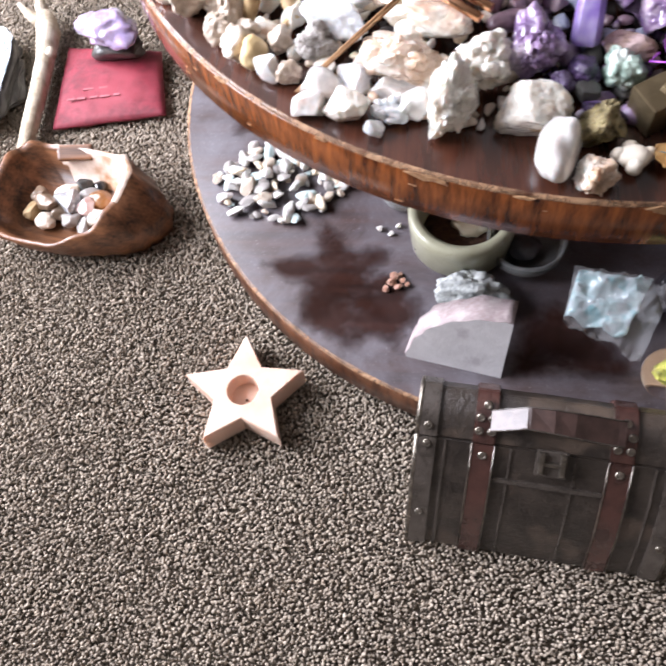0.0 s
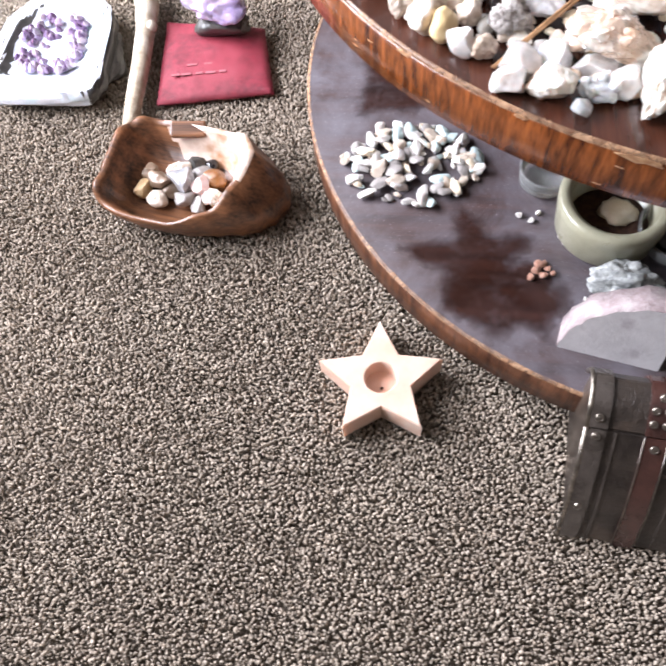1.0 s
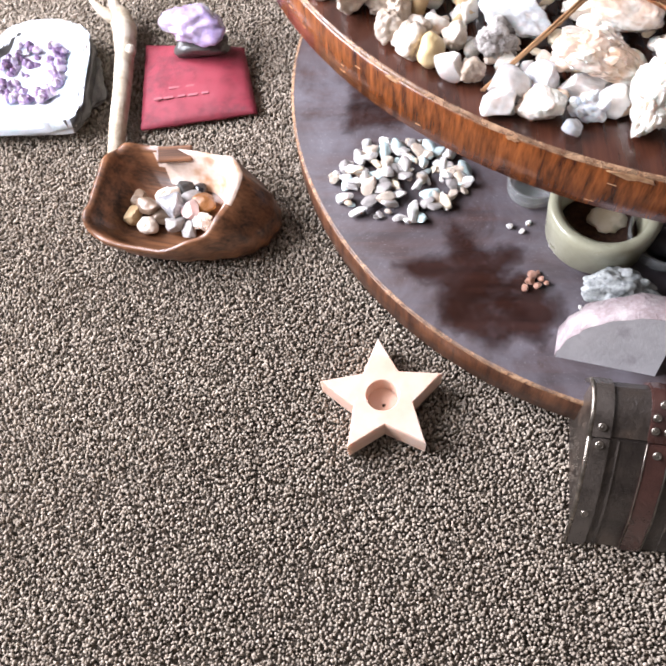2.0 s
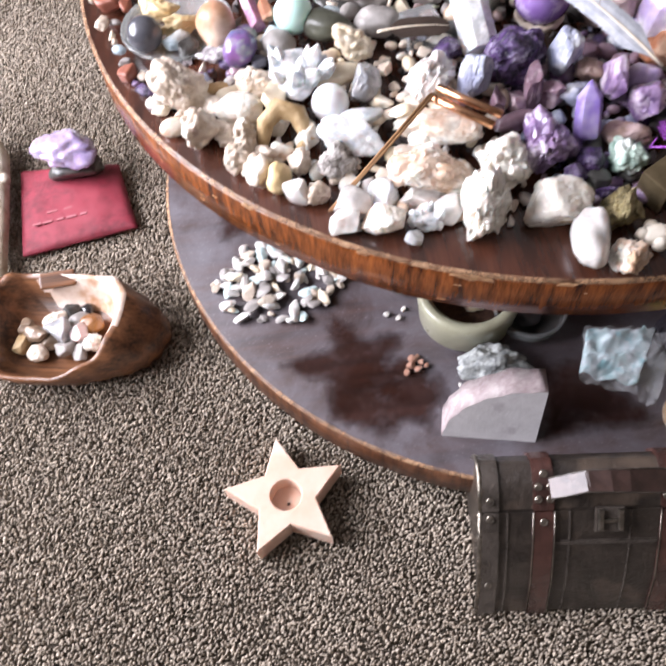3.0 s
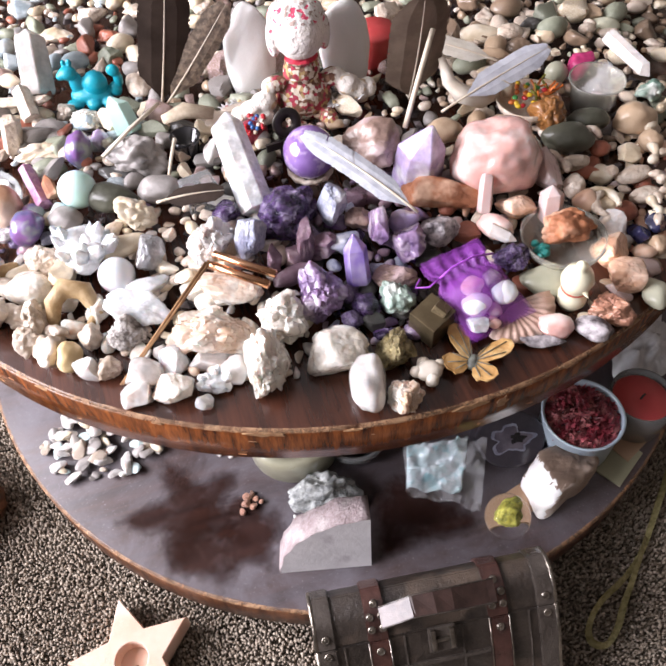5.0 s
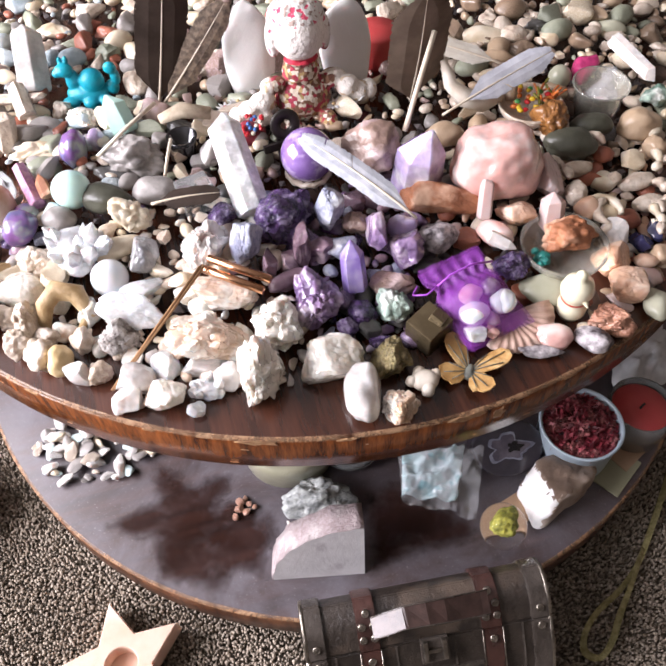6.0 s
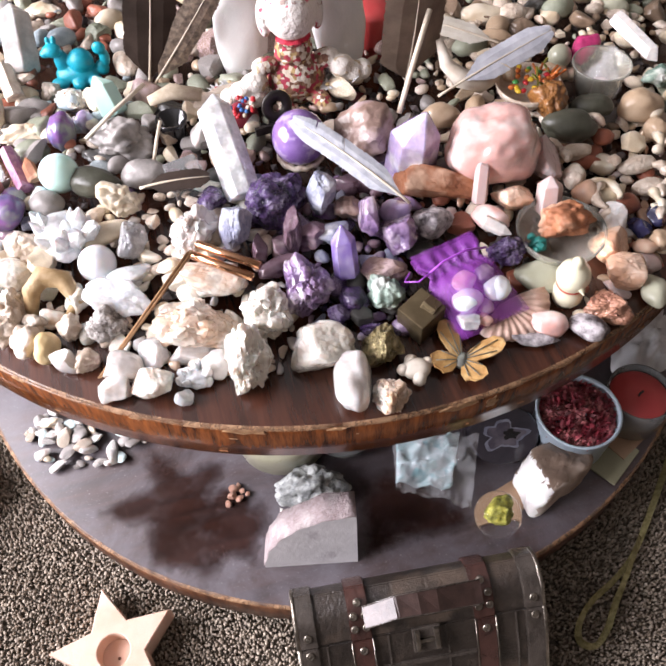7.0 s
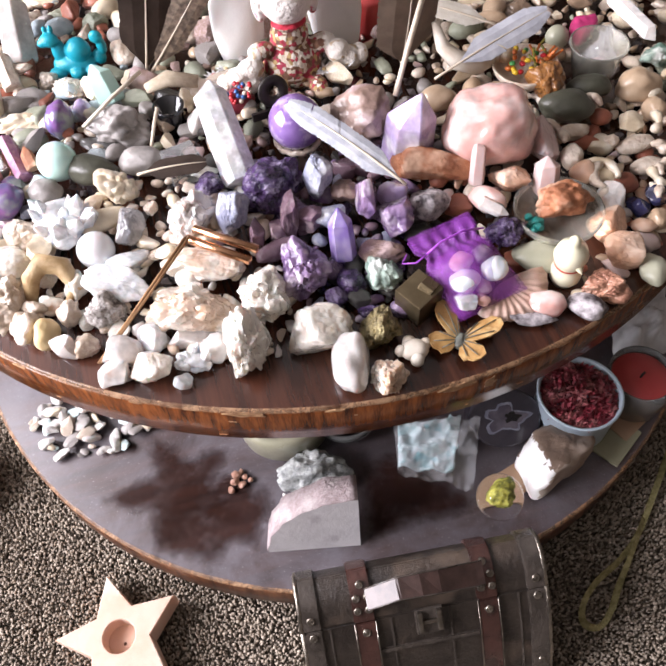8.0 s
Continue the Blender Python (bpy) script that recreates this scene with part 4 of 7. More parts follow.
crystal("pink_tube", (0.2272, 1.1049, 0.3784), (0.2138, 1.1582, 0.3955), 0.0104, PINKGLIT, 127, "glittery pink crystal stick lying in the pile of stones", 0.12)
crystal("orange_shard", (0.2400, 1.1061, 0.3857), (0.2344, 1.1311, 0.3970), 0.0071, ORANGEBR, 128, "small orange stone shard lying in the pile of stones", 0.3)
rock("white_rock", 0.2871, 1.2282, (0.0442, 0.0299, 0.0265), -18, WQ, 129, "lump", "knobbly small white rock lying in the pile of stones")
rock("grey_pebble", 0.2411, 1.2263, (0.0449, 0.0236, 0.0209), -18, GREYST, 130, "smooth", "smooth grey pebble lying in the pile of stones")
rock("sea_shell", 0.2652, 1.2592, (0.0250, 0.0236, 0.0209), -18, SHELLW, 131, "lump", "small bleached shell lying in the pile of stones")
rock("tan_pebble", 0.2361, 1.2592, (0.0298, 0.0261, 0.0231), -18, CREAM, 132, "smooth", "small cream pebble lying in the pile of stones")
rock("blue_stone", 0.2060, 1.0806, (0.0354, 0.0419, 0.0371), -18, BLUEIR, 133, "smooth", "polished violet blue stone lying in the pile of stones")
rock("grey_pebble", 0.2459, 1.0787, (0.0378, 0.0289, 0.0256), -18, GREYST, 134, "smooth", "smooth grey pebble lying in the pile of stones")
crystal("mint_crystal", (0.3348, 1.1896, 0.3830), (0.3243, 1.2158, 0.4210), 0.0167, MINT, 135, "pale mint green crystal point", 0.3)
crystal("selenite_tower", (0.2357, 1.3023, 0.3810), (0.2437, 1.3568, 0.4410), 0.0236, MILK, 136, "tall white selenite tower lying in the pile of stones", 0.15)
crystal("white_bone", (0.2278, 1.2446, 0.3905), (0.2211, 1.2858, 0.4103), 0.0123, SHELLW, 137, "bleached white bone piece lying in the pile of stones", 0.1)
rock("green_block", 0.3285, 1.3506, (0.0399, 0.0335, 0.0297), -19, GREENST, 138, "rough", "grey green stone block lying in the pile of stones")
rock("green_block", 0.2906, 1.3914, (0.0381, 0.0200, 0.0177), -19, GREENST, 139, "rough", "flat grey green stone lying in the pile of stones")
rock("red_pebble", 0.3385, 1.4007, (0.0384, 0.0259, 0.0230), -19, REDST, 140, "rough", "red jasper piece lying in the pile of stones")
rock("red_pebble", 0.3159, 1.4253, (0.0306, 0.0233, 0.0207), -19, REDST, 141, "rough", "red jasper piece lying in the pile of stones")
rock("cream_pebble", 0.2670, 1.4317, (0.0498, 0.0233, 0.0206), -19, CREAM, 142, "rough", "cream stone piece lying in the pile of stones")
rock("dark_wood", 0.3992, 1.1847, (0.0439, 0.0205, 0.0182), -18, DARKST, 143, "chip", "dark slate piece lying in the pile of stones")
rock("quartz_chunk", 0.4183, 1.1220, (0.0187, 0.0343, 0.0304), -18, MILK, 144, "rough", "small white quartz piece lying in the pile of stones")
rock("tan_pebble", 0.7983, 1.2391, (0.0588, 0.0281, 0.0249), -19, CREAM, 145, "smooth", "cream pebble behind a feather")
rock("tan_pebble", 0.7943, 1.1894, (0.0467, 0.0273, 0.0241), -19, TANST, 146, "smooth", "tan pebble under a feather")
rock("tan_pebble", 0.8365, 1.1963, (0.0419, 0.0303, 0.0268), -19, BROWNST, 147, "rough", "brown stone piece lying in the pile of stones")
rock("cream_pebble", 0.8808, 1.2104, (0.0266, 0.0252, 0.0223), -19, CREAM, 148, "smooth", "cream pebble lying in the pile of stones")
rock("amber_rock", 0.9093, 1.2204, (0.0242, 0.0226, 0.0200), -19, PEACH, 149, "rough", "orange stone piece lying in the pile of stones")
rock("dark_rock", 0.8732, 1.2381, (0.0486, 0.0284, 0.0251), -19, DARKST, 150, "lump", "dark crusty rock lying in the pile of stones")
rock("tan_pebble", 0.9731, 1.2183, (0.0438, 0.0258, 0.0229), -19, PALEGREEN, 151, "smooth", "pale stone lying in the pile of stones")
rock("conch_shell", 0.1368, 1.0419, (0.0579, 0.0631, 0.0559), 27, SHELLW, 152, "lump", "large ridged white and green sea shell")
rock("speckled_rock", 0.1842, 1.0891, (0.0582, 0.0235, 0.0208), -10, SPECKROCK, 153, "lump", "speckled dark and white rock")
rock("violet_stone", 0.2084, 1.0984, (0.0350, 0.0294, 0.0260), 28, BLUEIR, 154, "smooth", "polished violet stone lying in the pile of stones")
rock("sea_shell", 0.1582, 0.9783, (0.0408, 0.0496, 0.0439), -16, SHELLW, 155, "lump", "bleached mauve barnacled shell lying in the pile of stones")
rock("amber_shell", 0.1677, 1.0423, (0.0408, 0.0238, 0.0211), 12, TANSHELL, 156, "rough", "amber brown shell piece lying in the pile of stones")
rock("sea_shell", 0.2133, 1.0391, (0.0428, 0.0308, 0.0272), -17, SHELLW, 157, "lump", "cream shell among quartz lying in the pile of stones")
rock("white_rock", 0.2002, 1.0121, (0.0467, 0.0280, 0.0248), -35, WQ, 158, "smooth", "smooth white stone among shells")
rock("shell_piece", 0.1917, 0.9374, (0.0295, 0.0332, 0.0294), -16, SHELLW, 159, "lump", "bleached shell at the table rim")
rock("shell_piece", 0.2081, 0.9192, (0.0314, 0.0241, 0.0214), -16, SHELLW, 160, "lump", "bleached shell at the table rim")
rock("shell_piece", 0.1812, 0.9769, (0.0304, 0.0273, 0.0242), -16, SHELLW, 161, "lump", "bleached shell piece lying in the pile of stones")
rock("shell_piece", 0.2041, 0.9644, (0.0259, 0.0272, 0.0241), -16, SHELLW, 162, "lump", "barnacled shell piece lying in the pile of stones")
rock("pinkish_stone", 0.1511, 1.3805, (0.1185, 0.0359, 0.0318), -18, BROWNLIL, 163, "rough", "long pinkish rock slab lying in the pile of stones")
crystal("white_rod", (0.0931, 1.3326, 0.3765), (0.2503, 1.2601, 0.4010), 0.0067, SHELLW, 164, "long white selenite rod lying in the pile of stones", 0.03)
crystal("bone_piece", (0.1985, 1.2147, 0.3739), (0.2076, 1.2234, 0.4178), 0.0121, SHELLW, 165, "knuckled white bone piece lying in the pile of stones", 0.12)
rock("white_pebble", 0.1431, 1.2643, (0.0320, 0.0282, 0.0250), -18, SHELLW, 166, "smooth", "small rounded white pebble lying in the pile of stones")
rock("blue_rock", 0.1025, 1.2419, (0.0433, 0.0364, 0.0322), -17, BLUEW, 167, "lump", "pale blue crusty rock lying in the pile of stones")
rock("blue_rock", 0.1480, 1.2141, (0.0477, 0.0237, 0.0210), -17, BLUEW, 168, "rough", "pale blue grey stone lying in the pile of stones")
rock("dark_pebble", 0.0983, 1.3080, (0.0240, 0.0224, 0.0198), -18, NAVY, 169, "smooth", "small dark blue pebble lying in the pile of stones")
rock("red_pebble", 0.0958, 1.3408, (0.0244, 0.0228, 0.0202), -18, REDST, 170, "smooth", "small red orange pebble lying in the pile of stones")
rock("dark_pebble", 0.1746, 1.2577, (0.0409, 0.0375, 0.0332), 45, DARKST, 171, "chip", "dark slate shard lying in the pile of stones")
rock("grey_pebble", 0.2450, 1.2300, (0.0403, 0.0265, 0.0234), -18, GREYST, 172, "smooth", "smooth grey pebble lying in the pile of stones")
rock("grey_pebble", 0.1240, 1.3157, (0.0374, 0.0224, 0.0199), -1, SHELLW, 173, "smooth", "long pale pebble lying in the pile of stones")
rock("quartz_piece", 0.2414, 1.0915, (0.0279, 0.0244, 0.0216), -17, BLUEW, 174, "rough", "pale grey quartz piece lying in the pile of stones")

# ---- materials of the other things ----
CLEAR = material("clear_glass", (0.94, 0.96, 0.95), (0.90, 0.92, 0.91), 10.0, 0.04, rough_vary=0.02, glass=0.86, ior=1.4, coat=0.3)
PLASTIC = material("clear_plastic", (0.85, 0.86, 0.87), (0.8, 0.8, 0.82), 40.0, 0.1, 0.6, 60.0, rough_vary=0.05, alpha=0.19, spec=0.9)
CLEAR_THIN = material("thin_clear_glass", (0.96, 0.97, 0.96), (0.94, 0.95, 0.94), 10.0, 0.03, rough_vary=0.02, glass=1.0, ior=1.14)
PALE_GLASS = material("pale_frosted_glass", (0.90, 0.88, 0.80), (0.82, 0.79, 0.69), 40.0, 0.08, 0.1, 120.0, rough_vary=0.04, glass=0.86, ior=1.4, coat=0.4)
FEATHER_W = material("white_feather", (0.66, 0.67, 0.71), (0.44, 0.46, 0.52), 70.0, 0.5)
FEATHER_G = material("grey_feather", (0.42, 0.43, 0.48), (0.58, 0.59, 0.63), 60.0, 0.6)
FEATHER_C = material("cream_feather", (0.72, 0.68, 0.60), (0.6, 0.55, 0.46), 60.0, 0.6)
FEATHER_D = material("dark_brown_feather", (0.028, 0.018, 0.013), (0.055, 0.037, 0.028), 26.0, 0.7, spec=0.2)
FEATHER_S = material("barred_feather", (0.34, 0.26, 0.19), (0.12, 0.09, 0.07), 160.0, 0.6)
FEATHER_B = material("taupe_feather", (0.23, 0.172, 0.128), (0.165, 0.12, 0.088), 40.0, 0.7, spec=0.3)
QUILL = material("quill", (0.70, 0.62, 0.50), (0.6, 0.5, 0.38), 50.0, 0.4)
STICK_WOOD = material("incense_stick", (0.34, 0.18, 0.075), (0.24, 0.12, 0.05), 120.0, 0.7, 0.4, 400.0)
DRIFTWOOD = material("bleached_driftwood", (0.55, 0.46, 0.34), (0.38, 0.30, 0.21), 60.0, 0.75, 0.6, 220.0, third=(0.66, 0.60, 0.50), third_scale=12.0)
BONE = material("bone", (0.74, 0.68, 0.58), (0.62, 0.53, 0.42), 40.0, 0.45, 0.2, 150.0)
ORGANZA = material("purple_organza", (0.40, 0.09, 0.54), (0.32, 0.06, 0.46), 220.0, 0.35, 0.3, 500.0, alpha=0.42)
ORGANZA_TRIM = material("purple_ribbon", (0.42, 0.10, 0.58), (0.33, 0.06, 0.48), 120.0, 0.3)
BUTTER = material("ochre_butterfly", (0.54, 0.32, 0.115), (0.40, 0.21, 0.065), 90.0, 0.5, 0.4, 240.0, third=(0.62, 0.43, 0.20), third_scale=60.0)
BUTTER_BODY = material("grey_green_body", (0.16, 0.17, 0.14), (0.1, 0.1, 0.085), 120.0, 0.6, 0.4, 300.0)
PORCELAIN = material("cream_porcelain", (0.80, 0.76, 0.56), (0.78, 0.72, 0.50), 20.0, 0.2, coat=0.5)
RED_GLAZE = material("red_glaze", (0.52, 0.06, 0.04), (0.42, 0.05, 0.03), 30.0, 0.3)
TURQ = material("turquoise_clay", (0.0, 0.36, 0.45), (0.0, 0.29, 0.39), 40.0, 0.4, 0.15, 200.0)
SELENITE = material("white_selenite", (0.84, 0.83, 0.81), (0.78, 0.77, 0.75), 12.0, 0.35, 0.2, 90.0, sub=0.2)
RED_WAX = material("red_wax", (0.56, 0.08, 0.075), (0.50, 0.06, 0.06), 15.0, 0.35, 0.1, 120.0, sub=0.15)
WICK = material("burnt_wick", (0.03, 0.02, 0.02), (0.05, 0.03, 0.02), 100.0, 0.9)
TIN = material("blue_white_enamel", (0.52, 0.62, 0.70), (0.46, 0.57, 0.66), 20.0, 0.3, coat=0.3)
PETAL = material("dried_red_petals", (0.30, 0.035, 0.055), (0.17, 0.02, 0.03), 90.0, 0.5, 0.4, 250.0, vary=0.6, island=True, third=(0.52, 0.2, 0.2), third_scale=60.0, third_at=0.56)
IRON = material("dark_metal", (0.035, 0.03, 0.03), (0.06, 0.05, 0.045), 60.0, 0.4, 0.2, 200.0, metal=0.6)
CHEST_SKIN = material("aged_leatherette", (0.044, 0.034, 0.027), (0.018, 0.0135, 0.011), 40.0, 0.32, 0.5, 180.0, third=(0.10, 0.072, 0.053), third_scale=13.0, coat=0.3)
CHEST_STRAP = material("dark_red_leather", (0.075, 0.032, 0.025), (0.036, 0.016, 0.013), 35.0, 0.26, 0.25, 220.0, coat=0.5)
CHEST_HANDLE = material("glossy_handle_leather", (0.072, 0.04, 0.033), (0.04, 0.022, 0.018), 60.0, 0.4, 0.2, 220.0, coat=0.3)
CHEST_BAND = material("worn_chest_band", (0.08, 0.066, 0.056), (0.042, 0.034, 0.028), 45.0, 0.26, 0.3, 220.0, coat=0.5)
BRASS = material("aged_brass", (0.36, 0.32, 0.27), (0.16, 0.14, 0.115), 90.0, 0.3, 0.2, 300.0, metal=0.9)
BOWL_WOOD = wood("bowl_wood", (0.018, 0.0065, 0.003), (0.27, 0.115, 0.05), 0, 0.42, 0.12, 46.0, 0.05)
BOWL_PALE = material("pale_sapwood", (0.64, 0.52, 0.44), (0.52, 0.38, 0.29), 35.0, 0.4, 0.3, 150.0, third=(0.38, 0.2, 0.1), third_scale=22.0, third_at=0.62)
RED_CLOTH = material("red_cushion_cloth", (0.26, 0.02, 0.04), (0.15, 0.012, 0.024), 70.0, 0.6, 0.4, 500.0, third=(0.30, 0.035, 0.055), third_scale=9.0, third_at=0.58)
PRINT_INK = material("pale_print", (0.37, 0.12, 0.14), (0.32, 0.09, 0.10), 60.0, 0.7)
JADE = material("grey_olive_ceramic", (0.40, 0.39, 0.28), (0.30, 0.29, 0.20), 18.0, 0.3, 0.15, 90.0, coat=0.4)
ABALONE = material("abalone_nacre", (0.42, 0.60, 0.62), (0.60, 0.66, 0.70), 55.0, 0.18, 0.3, 120.0, coat=0.6, third=(0.20, 0.42, 0.46), third_scale=40.0)
AGATE = material("dark_agate", (0.045, 0.04, 0.05), (0.03, 0.027, 0.035), 30.0, 0.18, coat=0.5)
AGATE_BAND = material("pale_agate_band", (0.24, 0.25, 0.30), (0.15, 0.155, 0.20), 60.0, 0.2, coat=0.4)
DUSTPINK = material("dusty_rose_rock", (0.44, 0.365, 0.365), (0.31, 0.24, 0.24), 120.0, 0.8, 0.8, 260.0, third=(0.54, 0.48, 0.47), third_scale=60.0)
SAWN = material("sawn_grey_face", (0.60, 0.58, 0.58), (0.52, 0.50, 0.50), 40.0, 0.55, 0.2, 200.0, third=(0.42, 0.39, 0.40), third_scale=30.0, third_at=0.64)
MOSS = material("yellow_green_moss", (0.30, 0.28, 0.035), (0.13, 0.13, 0.02), 140.0, 0.7, 0.6, 200.0, third=(0.42, 0.40, 0.08), third_scale=90.0)
CARDBOARD = material("brown_card", (0.38, 0.25, 0.16), (0.33, 0.21, 0.13), 30.0, 0.8, 0.1, 300.0)
GREEN_CARD = material("olive_card", (0.30, 0.29, 0.19), (0.26, 0.25, 0.16), 30.0, 0.6, 0.1, 300.0)
RIBBON = material("yellow_green_ribbon", (0.36, 0.32, 0.15), (0.22, 0.19, 0.075), 150.0, 0.6, 0.3, 500.0)
WHITE_CLOTH = material("white_tissue", (0.72, 0.72, 0.72), (0.64, 0.64, 0.65), 30.0, 0.8, 0.3, 200.0)
GLIT_PINK = material("bright_pink_plastic", (0.62, 0.05, 0.20), (0.5, 0.04, 0.16), 120.0, 0.2, 0.3, 300.0, coat=0.4)
CLEAN_OR_SHADED_WOOD = wood("dust_free_wood", (0.016, 0.006, 0.004), (0.05, 0.018, 0.012), 0, 0.3, 0.2, 60.0, 0.05, worn=0.76, cover=True)
GRAVEL = material("pale_gravel", (0.78, 0.75, 0.71), (0.55, 0.52, 0.49), 80.0, 0.5, 0.4, 250.0, vary=0.4, sub=0.2, third=(0.42, 0.32, 0.24), third_scale=40.0, third_at=0.66)
AQUA_GRAVEL = material("pale_aqua_gravel", (0.55, 0.66, 0.64), (0.4, 0.5, 0.5), 60.0, 0.4, 0.3, 200.0, vary=0.25)
ORANGE_BEAD = material("orange_bead", (0.58, 0.16, 0.03), (0.5, 0.12, 0.02), 30.0, 0.3)
TEAL_BEAD = material("teal_bead", (0.01, 0.22, 0.19), (0.01, 0.15, 0.13), 80.0, 0.35, 0.4, 300.0)
YELLOW_BEAD = material("yellow_bead", (0.65, 0.45, 0.03), (0.55, 0.36, 0.02), 30.0, 0.3)
BLUE_BEAD = material("blue_bead", (0.06, 0.18, 0.45), (0.04, 0.12, 0.35), 30.0, 0.3)
RED_BEAD = material("red_bead", (0.5, 0.02, 0.03), (0.4, 0.015, 0.02), 30.0, 0.3)
GREEN_BEAD = material("green_bead", (0.06, 0.32, 0.08), (0.04, 0.24, 0.06), 30.0, 0.3)


# ---- the trunk on the carpet ----
def chest():
    length, half = 0.258, 0.129
    prof = [(0.0, 0.006), (0.022, 0.055), (0.05, 0.095), (0.076, 0.122)]
    lid_prof = [(0.0765, 0.1225), (0.092, 0.137), (0.108, 0.144), (0.122, 0.143), (0.132, 0.134), (0.138, 0.118)]
    back = [(0.138, 0.117), (0.138, 0.006)]

    def loft(name, sect, x0, x1, mat, grow=0.0, steps=1):
        cy, cz = 0.085, 0.06
        pts = [(y + (y - cy) * grow, z + (z - cz) * grow) for y, z in sect]
        bm = bmesh.new()
        rows = []
        for i in range(steps + 1):
            x = x0 + (x1 - x0) * i / steps
            rows.append([bm.verts.new((x, y, z)) for y, z in pts])
        for a, b in zip(rows, rows[1:]):
            for k in range(len(pts)):
                q = (k + 1) % len(pts)
                bm.faces.new((a[k], a[q], b[q], b[k]))
        bm.faces.new(rows[0][::-1])
        bm.faces.new(rows[-1])
        bmesh.ops.recalc_face_normals(bm, faces=bm.faces)
        bmesh.ops.bevel(bm, geom=bm.edges[:], offset=0.0012, segments=2, affect="EDGES")
        me = from_bm(bm, name, (mat,), True)
        me.set_sharp_from_angle(angle=0.6)
        return me

    def strip(name, sect, x0, x1, mat, lift, thick=0.0025):
        """A band bent over the section, standing proud of it."""
        n = len(sect)
        out, inn = [], []
        for i, (y, z) in enumerate(sect):
            a, b = sect[max(i - 1, 0)], sect[min(i + 1, n - 1)]
            ty, tz = b[0] - a[0], b[1] - a[1]
            l = math.hypot(ty, tz)
            ny, nz = -tz / l, ty / l
            out.append((y + ny * (lift + thick), z + nz * (lift + thick)))
            inn.append((y + ny * (lift - 0.004), z + nz * (lift - 0.004)))
        return loft(name, out + inn[::-1], x0, x1, mat)

    top = thing("trunk", None, pose(0.505, 0.5425, 0.0, 0, 0, -6.5), "small dark leather-bound trunk with straps, closed, on the carpet", "trunk")
    part("body", loft("body", prof + back[::1], -half + 0.004, half - 0.004, CHEST_SKIN), top)
    lid = part("lid", loft("lid", lid_prof, -half + 0.004, half - 0.004, CHEST_SKIN), top)
    for x in (-half, half - 0.02):
        part("end_band", strip("end_band", prof, x, x + 0.02, CHEST_BAND, 0.0005), top)
        part("end_band", strip("end_band", lid_prof, x, x + 0.02, CHEST_BAND, 0.0005), lid)
        edge = x if x < 0 else x + 0.0205
        for sect, owner in ((prof, top), (lid_prof, lid)):
            part("edge_trim", tube("edge_trim", [(edge, y, z + 0.001) for y, z in sect], 0.0028, BRASS, 8), owner)
    for x in (-0.075, 0.055):
        part("strap", strip("strap", prof, x, x + 0.022, CHEST_STRAP, 0.0012), top)
        part("strap", strip("strap", lid_prof, x, x + 0.022, CHEST_STRAP, 0.0012), lid)
        for dx in (0.0, 0.022):
            part("stitching", tube("stitching", [(x + dx, y - 0.0025, z + 0.0028) for y, z in prof], 0.0008, BRASS, 5), top)
    for x in (-0.102, -0.038, 0.024, 0.098):
        part("panel_line", strip("panel_line", prof, x, x + 0.003, CHEST_BAND, 0.0002, 0.0012), top)
    part("panel_line", strip("panel_line", [(0.048, 0.0925), (0.052, 0.0975)], -0.053, 0.055, CHEST_BAND, 0.0002, 0.0012), top)

    def stud(owner, x, y, z, r=0.0044):
        d = Vector((0, -0.62, 0.78))
        ring = lathe("stud", [(0.0001, 0.0012), (r * 0.4, 0.0014), (r * 0.5, 0.0006), (r * 0.62, 0.0016), (r * 0.85, 0.0016), (r, 0.0), (r, -0.002)], BRASS, 16)
        part("stud", ring, owner, along((x, y, z), Vector((x, y, z)) + d))

    for x in (-0.064, 0.066):
        stud(top, x, 0.0655, 0.1165)
        for dx, y, z in ((-0.006, 0.0835, 0.1345), (0.006, 0.0835, 0.1345), (-0.006, 0.094, 0.1425), (0.006, 0.094, 0.1425), (0, 0.106, 0.1478)):
            stud(lid, x + dx, y, z, 0.0042)
    for x in (-0.119, 0.119):
        stud(top, x, 0.069, 0.1195, 0.0045)
        stud(lid, x, 0.083, 0.133, 0.0045)
        stud(top, x, 0.018, 0.054, 0.004)
    # the handle strap bridges the lid
    arch = [(-0.060, 0.090, 0.1455), (-0.044, 0.0895, 0.156), (-0.0285, 0.089, 0.1665), (-0.026, 0.089, 0.1668), (-0.004, 0.089, 0.1662), (0.016, 0.09, 0.1615), (0.036, 0.092, 0.1545), (0.056, 0.0935, 0.1490), (0.064, 0.094, 0.1480)]

    tilts = [0.04 if x < -0.027 else min(0.1 + 6 * (x + 0.027), 0.5) for x, y, z in arch]

    def band(name, pts, wide, thick, mat):
        verts, faces = [], []
        for i, (x, y, z) in enumerate(pts):
            lift = wide * tilts[i] / 2
            for dy, dz in ((-wide / 2, -lift), (wide / 2, lift), (wide / 2, lift + thick), (-wide / 2, -lift + thick)):
                verts.append((x, y + dy, z + dz))
        for i in range(len(pts) - 1):
            for k in range(4):
                q = (k + 1) % 4
                faces.append((i * 4 + k, i * 4 + q, i * 4 + 4 + q, i * 4 + 4 + k))
        faces += [(3, 2, 1, 0), tuple(len(verts) - 4 + k for k in range(4))]
        return mesh_of(name, verts, faces, (mat,))
    handle = part("handle", band("handle", arch, 0.022, 0.003, CHEST_HANDLE), lid, None, "glossy dark leather handle strap, bent upwards")
